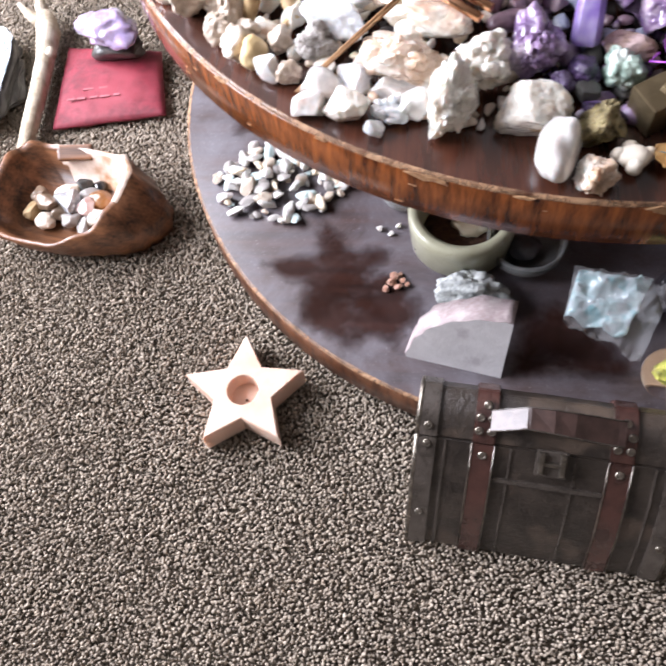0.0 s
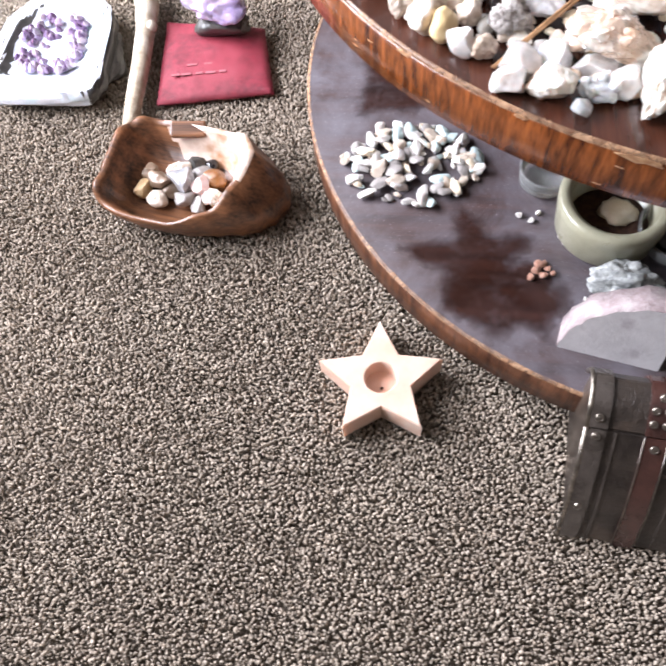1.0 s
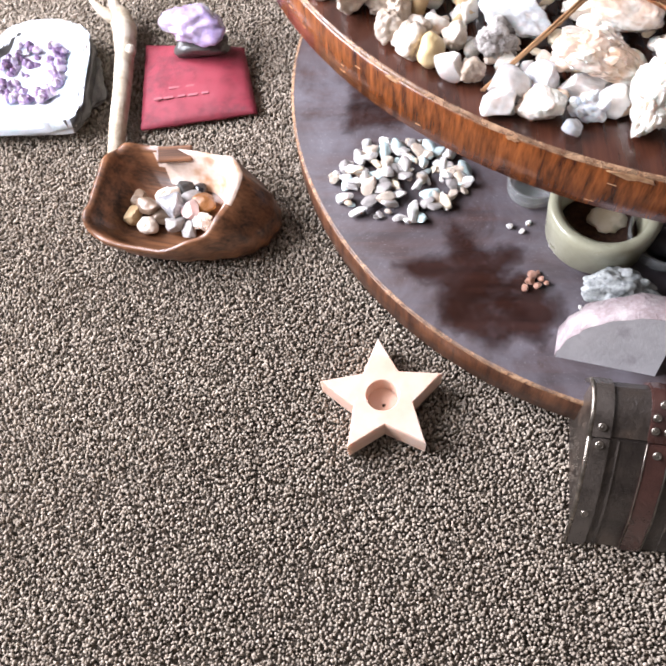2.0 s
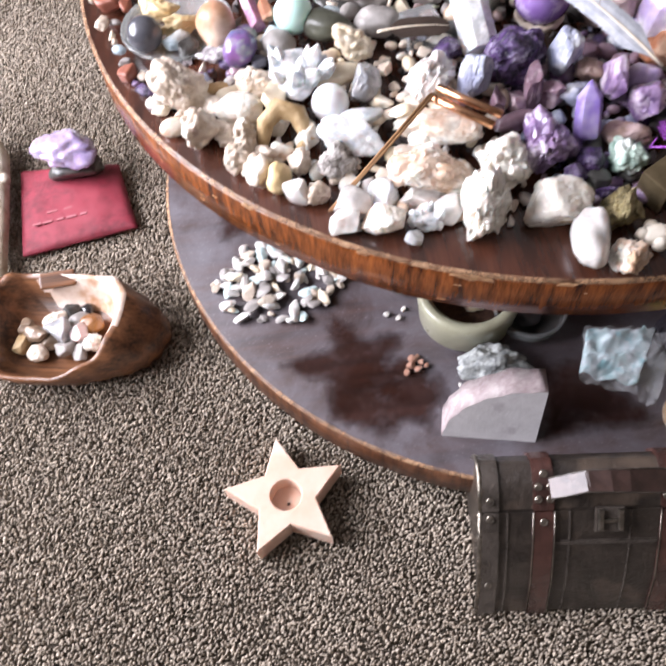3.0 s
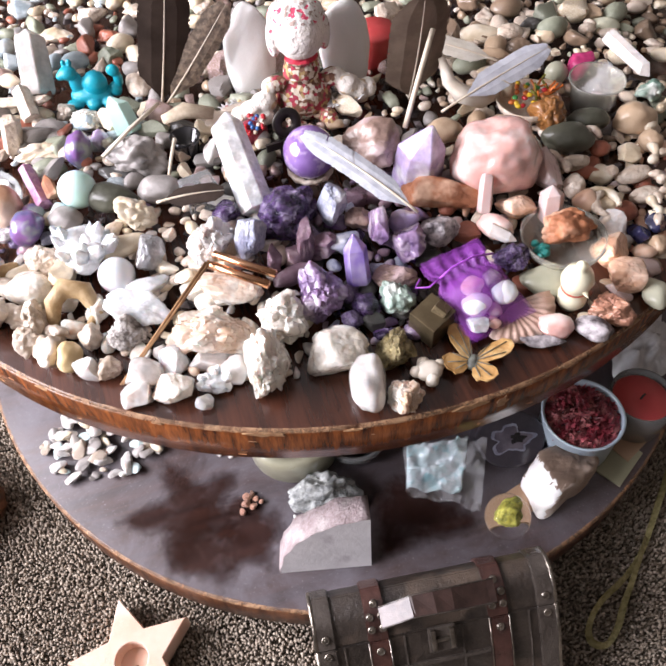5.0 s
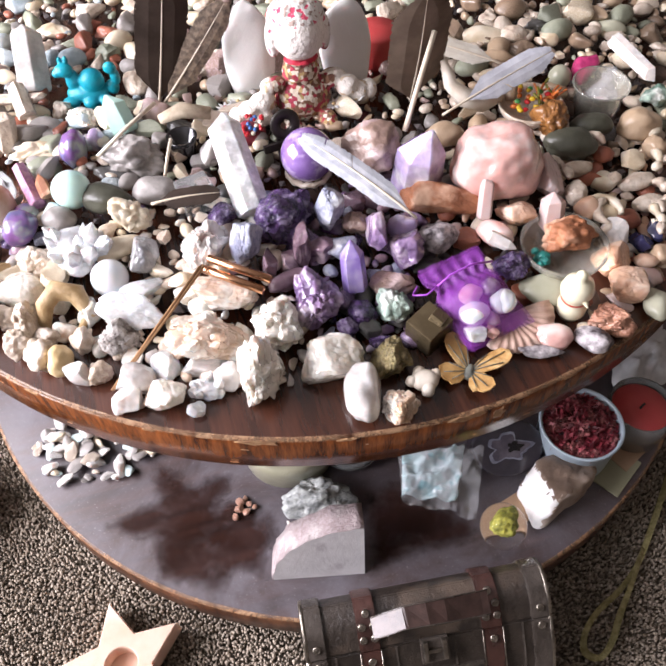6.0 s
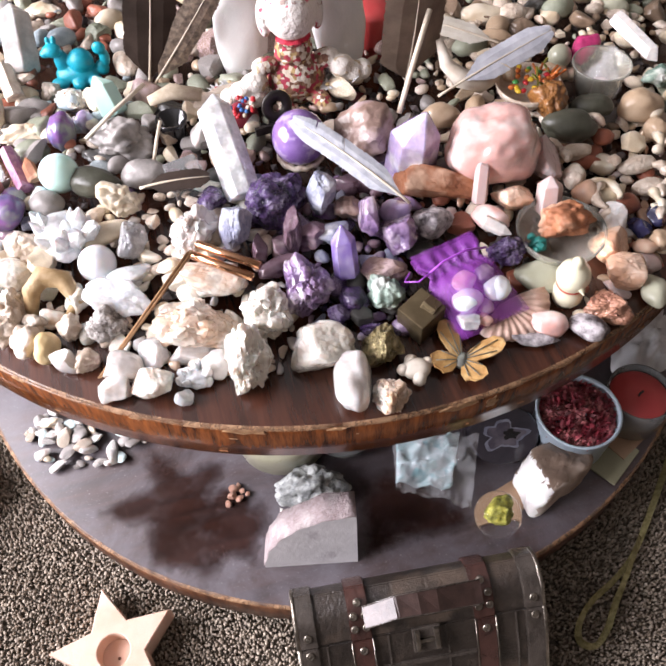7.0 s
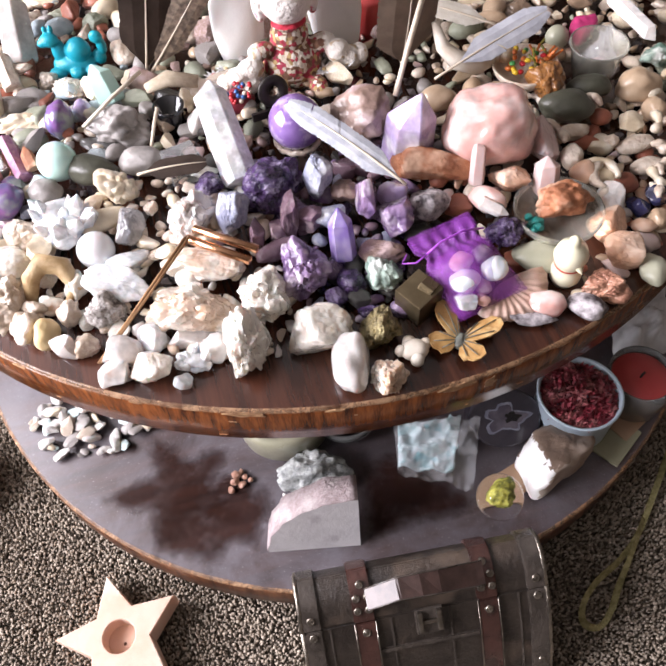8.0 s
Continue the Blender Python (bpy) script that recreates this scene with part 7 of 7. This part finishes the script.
def blend_mesh(name, blobs, mat, cell=0.0022):
    """One closed skin round overlapping ellipsoids: (x, y, z, rx, ry, rz)."""
    bm = bmesh.new()
    for x, y, z, a, b, c in blobs:
        m = Matrix.Translation((x, y, z)) @ Matrix.Diagonal((a, b, c, 1))
        bmesh.ops.create_icosphere(bm, subdivisions=3, radius=1, matrix=m)
    return from_bm(bm, name, mat if isinstance(mat, tuple) else (mat,), True)


clay = thing("clay_creature", blend_mesh("clay_creature", (
    (0.0, 0.0, 0.012, 0.026, 0.014, 0.012), (-0.014, 0.002, 0.026, 0.009, 0.008, 0.018), (-0.02, -0.002, 0.045, 0.011, 0.009, 0.008), (-0.028, -0.004, 0.043, 0.006, 0.006, 0.005),
    (0.008, 0.0, 0.028, 0.015, 0.013, 0.015), (0.03, 0.002, 0.016, 0.008, 0.007, 0.01), (0.036, 0.002, 0.03, 0.006, 0.005, 0.012), (0.033, 0.0, 0.043, 0.008, 0.005, 0.008),
    (-0.02, -0.012, 0.007, 0.011, 0.008, 0.007), (0.004, -0.014, 0.007, 0.010, 0.008, 0.007), (0.022, -0.012, 0.007, 0.009, 0.008, 0.007), (-0.016, 0.004, 0.055, 0.003, 0.003, 0.005), (-0.023, 0.004, 0.054, 0.003, 0.003, 0.005)), TURQ),
    pose(0.300, 1.277, 0.374, 0, 0, -12), "turquoise modelling clay creature figure", "figurine")
skin = clay.modifiers.new("skin", "REMESH")
skin.mode, skin.voxel_size, skin.use_smooth_shade = "VOXEL", 0.0013, True
doll_blobs = ((0, 0, 0.03, 0.034, 0.026, 0.034), (0, -0.002, 0.066, 0.022, 0.018, 0.022), (0.0, -0.006, 0.112, 0.0285, 0.026, 0.03), (-0.034, -0.006, 0.056, 0.016, 0.010, 0.010), (0.036, -0.004, 0.05, 0.016, 0.01, 0.012), (-0.050, -0.012, 0.040, 0.016, 0.012, 0.013), (-0.066, -0.014, 0.034, 0.014, 0.013, 0.012), (-0.080, -0.014, 0.030, 0.011, 0.014, 0.010), (-0.058, -0.022, 0.026, 0.018, 0.010, 0.009), (0.052, -0.012, 0.040, 0.014, 0.012, 0.014), (0.064, -0.012, 0.030, 0.015, 0.012, 0.014), (0.078, -0.010, 0.030, 0.010, 0.012, 0.012),
              (-0.02, -0.03, 0.012, 0.011, 0.022, 0.011), (0.022, -0.028, 0.012, 0.011, 0.022, 0.011), (0.0, 0.006, 0.126, 0.0325, 0.027, 0.022), (-0.029, 0.0, 0.108, 0.008, 0.010, 0.022), (0.029, 0.0, 0.106, 0.008, 0.010, 0.022), (0.0, -0.006, 0.083, 0.020, 0.018, 0.006))


def doll_cloth():
    """Cream linen face, red and grey yarn above it, a dress of small red, green, cream and brown patches below."""
    m = bpy.data.materials.new("patchwork_doll_cloth")
    m.use_nodes = True
    t = m.node_tree
    b = t.nodes["Principled BSDF"]
    b.inputs["Roughness"].default_value = 0.85
    co = t.nodes.new("ShaderNodeTexCoord")
    cell = t.nodes.new("ShaderNodeTexVoronoi")
    cell.inputs["Scale"].default_value = 230.0
    t.links.new(co.outputs["Object"], cell.inputs["Vector"])
    one = t.nodes.new("ShaderNodeSeparateColor")
    t.links.new(cell.outputs["Color"], one.inputs[0])

    def steps(cols):
        r = t.nodes.new("ShaderNodeValToRGB")
        r.color_ramp.interpolation = "CONSTANT"
        while len(r.color_ramp.elements) < len(cols):
            r.color_ramp.elements.new(0.5)
        for i, c in enumerate(cols):
            r.color_ramp.elements[i].position = i / len(cols)
            r.color_ramp.elements[i].color = (*c, 1)
        return r
    dress = steps(((0.62, 0.53, 0.42), (0.42, 0.05, 0.07), (0.28, 0.15, 0.09), (0.16, 0.07, 0.045), (0.70, 0.63, 0.54), (0.44, 0.30, 0.13), (0.36, 0.04, 0.07), (0.20, 0.10, 0.06)))
    t.links.new(one.outputs[0], dress.inputs[0])
    yarn = steps(((0.55, 0.04, 0.09), (0.62, 0.07, 0.13), (0.72, 0.68, 0.64), (0.40, 0.30, 0.26), (0.70, 0.66, 0.62)))
    strand = t.nodes.new("ShaderNodeTexNoise")
    strand.inputs["Scale"].default_value = 120.0
    t.links.new(co.outputs["Object"], strand.inputs["Vector"])
    t.links.new(strand.outputs["Fac"], yarn.inputs[0])
    xyz = t.nodes.new("ShaderNodeSeparateXYZ")
    t.links.new(co.outputs["Object"], xyz.inputs[0])

    def over(value, lo, hi, low, high):
        r = t.nodes.new("ShaderNodeMapRange")
        r.inputs["From Min"].default_value, r.inputs["From Max"].default_value = lo, hi
        t.links.new(value, r.inputs["Value"])
        x = t.nodes.new("ShaderNodeMix")
        x.data_type = "RGBA"
        t.links.new(r.outputs[0], x.inputs["Factor"])
        for i, v in ((6, low), (7, high)):
            if isinstance(v, tuple):
                x.inputs[i].default_value = (*v, 1)
            else:
                t.links.new(v, x.inputs[i])
        return x.outputs[2]
    head = over(xyz.outputs["Y"], -0.010, -0.007, (0.80, 0.74, 0.68), yarn.outputs[0])
    head = over(xyz.outputs["Z"], 0.127, 0.129, head, yarn.outputs[0])
    size = t.nodes.new("ShaderNodeMath")
    size.operation = "ABSOLUTE"
    t.links.new(xyz.outputs["X"], size.inputs[0])
    lace = over(strand.outputs["Fac"], 0.62, 0.66, (0.78, 0.73, 0.66), (0.60, 0.46, 0.30))
    body = over(size.outputs[0], 0.036, 0.040, dress.outputs[0], lace)
    body = over(xyz.outputs["Z"], 0.083, 0.084, body, (0.50, 0.025, 0.05))
    t.links.new(over(xyz.outputs["Z"], 0.088, 0.090, body, head), b.inputs["Base Color"])
    u = t.nodes.new("ShaderNodeBump")
    u.inputs["Strength"].default_value, u.inputs["Distance"].default_value = 0.7, 0.005
    t.links.new(strand.outputs["Fac"], u.inputs["Height"])
    t.links.new(u.outputs[0], b.inputs["Normal"])
    return m


doll = thing("rag_doll", blend_mesh("rag_doll", doll_blobs, doll_cloth()), pose(0.542, 1.172, 0.366, -4, 0, 0), "sitting patchwork rag doll, cream and red", "doll")
skin = doll.modifiers.new("skin", "REMESH")
skin.mode, skin.voxel_size, skin.use_smooth_shade = "VOXEL", 0.0016, True
thing("selenite_slab", stone_mesh("selenite_slab", (0.062, 0.022, 0.125), SELENITE, 571, "smooth"), pose(0.494, 1.232, 0.425, -8, 4, -6), "upright rounded white selenite slab", "crystal slab")
thing("selenite_slab", stone_mesh("selenite_slab", (0.066, 0.024, 0.12), SELENITE, 572, "smooth"), pose(0.604, 1.205, 0.425, -8, -3, 4), "upright rounded white selenite slab", "crystal slab")
thing("red_candle_stub", lathe("red_candle_stub", [(0.0001, 0), (0.028, 0), (0.0285, 0.05), (0.026, 0.054), (0.0001, 0.053)], RED_WAX, 32), pose(0.655, 1.24, 0.368, 0, 0, 0), "short thick red candle among stones", "candle")
dz = random.Random(21)
for i, (x, y) in enumerate(((0.452, 1.19), (0.468, 1.196), (0.486, 1.182), (0.500, 1.178), (0.512, 1.19), (0.478, 1.174), (0.46, 1.176), (0.495, 1.165), (0.575, 1.155), (0.59, 1.16), (0.602, 1.152))):
    fl = thing("paper_flower", None, pose(x, y, 0.388 + 0.006 * dz.random(), dz.uniform(-35, 10), dz.uniform(-20, 20), dz.uniform(0, 90)), "small white cloth flower with a pale centre", "flower", "cloth flowers round the doll")
    pv, pf = [], []
    for k in range(9):
        a = k * 0.698
        c = len(pv)
        for rr, da, z in ((0.002, 0, 0), (0.007, -0.3, 0.001), (0.0115, 0, 0.0025), (0.007, 0.3, 0.001)):
            pv.append((rr * math.cos(a + da), rr * math.sin(a + da), z))
        pf.append((c, c + 1, c + 2, c + 3))
    petals = part("petals", mesh_of("petals", pv, pf, (WHITE_CLOTH,)), fl)
    md = petals.modifiers.new("thickness", "SOLIDIFY")
    md.thickness = 0.0008
    part("centre", stone_mesh("centre", (0.005, 0.005, 0.003), YELLOWC if i % 3 else RED_BEAD, 580 + i, "smooth", 3), fl, pose(0, 0, 0.002))
bd = random.Random(33)
for i in range(26):
    m = (RED_BEAD, BLUE_BEAD, RED_BEAD, SHELLW)[i % 4]
    a, u = bd.uniform(0, 6.283), math.sqrt(bd.random()) * 0.014
    thing("glass_bead", stone_mesh("glass_bead", (0.0055, 0.0055, 0.005), m, 600 + i % 4, "smooth", 3), pose(0.472 + u * math.cos(a), 1.137 + u * math.sin(a) * 0.8, 0.392 + 0.02 * (u * math.sin(a) / 0.014 + 1) * 0.5), "small red or blue glass bead", "bead", "red and blue beads")
thing("bead_pouch", stone_mesh("bead_pouch", (0.034, 0.026, 0.036), RED_CLOTH, 604, "smooth", 3), pose(0.472, 1.142, 0.382), "small red pouch covered in beads", "pouch")
bowl2 = thing("shell_bowl", None, pose(0.790, 1.082, 0.372), "small white bowl holding coloured beads", "bowl")
part("bowl_body", lathe("bowl_body", [(0.0001, 0.0), (0.02, 0.0), (0.034, 0.014), (0.038, 0.024), (0.036, 0.0245), (0.031, 0.014), (0.0001, 0.004)], SHELLW, 36), bowl2)
for i in range(34):
    m = (ORANGE_BEAD, YELLOW_BEAD, RED_BEAD, ORANGE_BEAD, GREEN_BEAD)[i % 5]
    a, u = bd.uniform(0, 6.283), math.sqrt(bd.random()) * 0.026
    thing("plastic_bead", stone_mesh("plastic_bead", (0.0075, 0.006, 0.0055), m, 640 + i % 5, "smooth", 3), pose(0.790 + u * math.cos(a), 1.082 + u * math.sin(a), 0.394 + bd.uniform(0, 0.006), 0, 0, i * 40), "small bright plastic bead in a bowl", "bead", "bright beads in the bowl")
for i in range(14):
    a = bd.uniform(0, 6.283)
    x, y = 0.812 + bd.uniform(-0.012, 0.016), 1.088 + bd.uniform(-0.012, 0.016)
    thing("orange_straw", tube("orange_straw", [(x, y, 0.392), (x + 0.014 * math.cos(a), y + 0.014 * math.sin(a), 0.405 + bd.uniform(0, 0.006))], 0.0014, ORANGE_BEAD if i % 3 else MOSS, 6), pose(0, 0, 0), "short orange dried straw", "straw", "dried straws")
pcup = thing("plastic_cup", None, pose(0.872, 1.072, 0.367), "small clear plastic cup holding a wrapped stone", "cup")
part("cup", lathe("cup", [(0.0001, 0), (0.022, 0), (0.031, 0.040), (0.033, 0.041), (0.033, 0.043), (0.0305, 0.0425), (0.021, 0.002), (0.0001, 0.002)], PALE_GLASS, 40), pcup).visible_shadow = False
wr = thing("wrapped_stone", None, pose(0.874, 1.068, 0.37), "pink stone in a twisted clear plastic bag", "stone")
part("stone", stone_mesh("stone", (0.03, 0.026, 0.022), PINKL, 661, "rough", 3), wr, pose(0, 0, 0.012))
part("bag", lathe("bag", [(0.02, 0.002), (0.023, 0.014), (0.016, 0.03), (0.006, 0.044), (0.008, 0.06)], PLASTIC, 18), wr).visible_shadow = False
thing("pink_faceted_ball", stone_mesh("pink_faceted_ball", (0.036, 0.036, 0.036), GLIT_PINK, 662, "rough"), pose(0.884, 1.126, 0.388), "bright pink faceted plastic ball", "ball")
thing("glass_marble", mesh_of("glass_marble", BALLS[4][0] * 0.014, BALLS[4][1], (PALEGREEN,), True), pose(0.853, 1.128, 0.385), "pale green glass marble", "marble")
thing("curved_bone", tube("curved_bone", [(0.694, 1.125, 0.444), (0.70, 1.112, 0.42), (0.715, 1.102, 0.405), (0.738, 1.098, 0.397), (0.76, 1.102, 0.395)], [0.004, 0.008, 0.011, 0.012, 0.006], BONE, 12), pose(0, 0, 0), "curved cream horn or bone", "bone")

ld = thing("glass_plate", None, pose(0.137, 1.153, Z_UP), "shallow clear glass plate holding shells and stones", "plate")
part("plate_body", lathe("plate_body", [(0.0001, 0.0), (0.035, 0.0), (0.055, 0.008), (0.063, 0.017), (0.0615, 0.018), (0.053, 0.0105), (0.034, 0.003), (0.0001, 0.003)], CLEAR, 56), ld).visible_shadow = False
ball("hematite_ball", 0.103, 1.132, 0.0195, GREYPEARL, "polished dark grey stone ball in the glass plate", 0.350)
rock("conch_half", 0.182, 1.118, (0.042, 0.05, 0.055), 10, material("conch_inner", (0.62, 0.42, 0.30), (0.46, 0.22, 0.12), 22.0, 0.4, 0.2, 120.0, third=(0.72, 0.58, 0.46), third_scale=18.0), 671, "smooth", "upright broken conch with orange inside", "shell", 0.352)
rock("yellow_shell", 0.118, 1.178, (0.05, 0.03, 0.03), -20, YELLOWC, 672, "lump", "yellow and white sea shell in the plate", "shell", 0.35)
rock("yellow_shell", 0.142, 1.150, (0.05, 0.022, 0.024), 10, YELLOWC, 673, "lump", "yellow shell piece in the plate", "shell", 0.35)
rock("dark_stone", 0.136, 1.128, (0.032, 0.026, 0.02), 30, BLUEW, 674, "chip", "grey blue stone in the plate", "stone", 0.35)
rock("dark_stone", 0.148, 1.114, (0.026, 0.02, 0.018), 70, DARKST, 675, "rough", "dark stone in the plate", "stone", 0.35)

# ---- bleached coral twigs at the back of the heap ----
cr = random.Random(52)
for i in range(26):
    x, y = cr.uniform(0.775, 0.985), cr.uniform(0.885, 1.06)
    if math.hypot(x - DISC_UP[0], y - DISC_UP[1]) > R_UP - 0.03 or math.hypot(x - 0.872, y - 1.072) < 0.05:
        continue
    turn, bend, size = cr.uniform(0, 6.283), cr.uniform(-1.5, 1.5), cr.uniform(0.014, 0.030)
    pts, rad = [], []
    for k in range(9):
        a = turn + bend * (k / 8 - 0.5)
        pts.append((size * (k / 8 - 0.5) * math.cos(a) * 1.6, size * (k / 8 - 0.5) * math.sin(a) * 1.6, 0.0015 * math.sin(k)))
        rad.append(0.0058 * (0.8 + 0.25 * math.sin(k * 1.3 + i)) * (0.72 if k in (0, 8) else 1))
    thing("coral_twig", tube("coral_twig", pts, rad, SHELLW if i % 3 else CREAM, 9), pose(x, y, heap(x, y) + 0.019), "short bent bleached coral twig lying on pebbles", "coral", "coral twigs on the table")

# ---- loose pebbles between the larger stones ----
fr = random.Random(77)
ZONES = (
    (lambda x, y: x < 0.46 and y < 1.06, (WQ, CREAM, SHELLW, MILK, CREAMQ, SHELLW)),
    (lambda x, y: x < 0.62 and y < 1.08, (AMETH, MAUVE, AMETHL, BLUEGREY, MAUVE, DARKST)),
    (lambda x, y: y < 1.0, (PEACH, TANST, SHELLW, PINKL, CREAM, REDST)),
    (lambda x, y: x < 0.36, (GREYST, CREAM, SHELLW, BLUEW, REDST, GREENST)),
    (lambda x, y: x < 0.7, (GREYST, GREENST, CREAM, BROWNLIL, TANST, SHELLW)),
    (lambda x, y: True, (TANST, BROWNST, CREAM, SHELLW, GREENST, SHELLW)),
)
SHAPES = {}


def pebble_shape(mat, k, sub=3):
    key = (mat.name, k, sub)
    if key not in SHAPES:
        SHAPES[key] = stone_mesh("pebble", ((1, 0.78, 0.6), (1, 0.5, 0.55), (1, 0.7, 0.6), (1, 0.62, 0.42))[k], mat, 900 + k, ("rough", "chip", "smooth", "chip")[k], sub)
    return SHAPES[key]


taken = np.zeros((2600, 3))
near, far, tries, laid = [], [], 0, 0
while laid < 2600:
    a, u = fr.uniform(0, 6.283), math.sqrt(fr.random())
    x, y = DISC_UP[0] + (R_UP - 0.02) * u * math.cos(a), DISC_UP[1] + (R_UP - 0.02) * u * math.sin(a)
    edge = R_UP - math.hypot(x - DISC_UP[0], y - DISC_UP[1])
    if y < 1.0 and edge < (0.058 if x < 0.44 else 0.085) and x < 0.72:
        continue
    if any((x - p) ** 2 + (y - q) ** 2 < w * w for p, q, w in ((0.288, 0.981, 0.03), (0.265, 1.09, 0.035), (0.517, 1.061, 0.04), (0.738, 0.884, 0.055), (0.137, 1.153, 0.07), (0.62, 0.85, 0.06), (0.3, 1.277, 0.05), (0.872, 1.072, 0.04))):
        continue
    s = fr.uniform(0.012, 0.034 if y < 1.12 else 0.048) if fr.random() < 0.65 else fr.uniform(0.008, 0.018)
    old = taken[:laid]
    if ((x - old[:, 0]) ** 2 + (y - old[:, 1]) ** 2 < (0.27 * (s + old[:, 2])) ** 2).any():
        tries += 1
        if tries > 40000:
            break
        continue
    taken[laid] = (x, y, s)
    laid += 1
    mats = next(m for test, m in ZONES if test(x, y))
    z = heap(x, y) - 0.005 + (0.012 if y > 1.12 else 0.006 if x < 0.46 else 0.0)
    item = (x, y, z, s, mats[fr.randrange(6)], fr.randrange(4), fr.uniform(0, 360), fr.uniform(-30, 30))
    (near if y < 1.3 and s > 0.016 and len(near) < 290 else far).append(item)
for x, y, z, s, mat, k, yaw, tip in near:
    ob = thing("pebble", pebble_shape(mat, k), pose(x, y, z + s * 0.22, tip, 0, yaw), "small loose pebble in the pile of stones", "pebble", "loose pebbles on the table")
    ob.scale = (s, s, s)
buckets = {}
for x, y, z, s, mat, k, yaw, tip in far:
    buckets.setdefault(mat.name, []).append((x, y, z, s, mat, k, yaw, tip))
for nm, rows in buckets.items():
    verts, faces = [], []
    for x, y, z, s, mat, k, yaw, tip in rows:
        src = pebble_shape(mat, k, 3 if s > 0.026 else 2)
        m = pose(x, y, z + s * 0.22, tip, 0, yaw)
        base = len(verts)
        verts += [tuple(m @ (v.co * s)) for v in src.vertices]
        faces += [tuple(base + i for i in f.vertices) for f in src.polygons]
    thing("far_pebbles", mesh_of("far_pebbles", verts, faces, (rows[0][4],), True), pose(0, 0, 0), "loose small pebbles heaped over the table", "pebbles", kind="stuff")
# fine grit and chips that fill the gaps
gv, gf = [], []
tri = [(0, 1, 4), (1, 2, 4), (2, 3, 4), (3, 0, 4), (1, 0, 5), (2, 1, 5), (3, 2, 5), (0, 3, 5)]
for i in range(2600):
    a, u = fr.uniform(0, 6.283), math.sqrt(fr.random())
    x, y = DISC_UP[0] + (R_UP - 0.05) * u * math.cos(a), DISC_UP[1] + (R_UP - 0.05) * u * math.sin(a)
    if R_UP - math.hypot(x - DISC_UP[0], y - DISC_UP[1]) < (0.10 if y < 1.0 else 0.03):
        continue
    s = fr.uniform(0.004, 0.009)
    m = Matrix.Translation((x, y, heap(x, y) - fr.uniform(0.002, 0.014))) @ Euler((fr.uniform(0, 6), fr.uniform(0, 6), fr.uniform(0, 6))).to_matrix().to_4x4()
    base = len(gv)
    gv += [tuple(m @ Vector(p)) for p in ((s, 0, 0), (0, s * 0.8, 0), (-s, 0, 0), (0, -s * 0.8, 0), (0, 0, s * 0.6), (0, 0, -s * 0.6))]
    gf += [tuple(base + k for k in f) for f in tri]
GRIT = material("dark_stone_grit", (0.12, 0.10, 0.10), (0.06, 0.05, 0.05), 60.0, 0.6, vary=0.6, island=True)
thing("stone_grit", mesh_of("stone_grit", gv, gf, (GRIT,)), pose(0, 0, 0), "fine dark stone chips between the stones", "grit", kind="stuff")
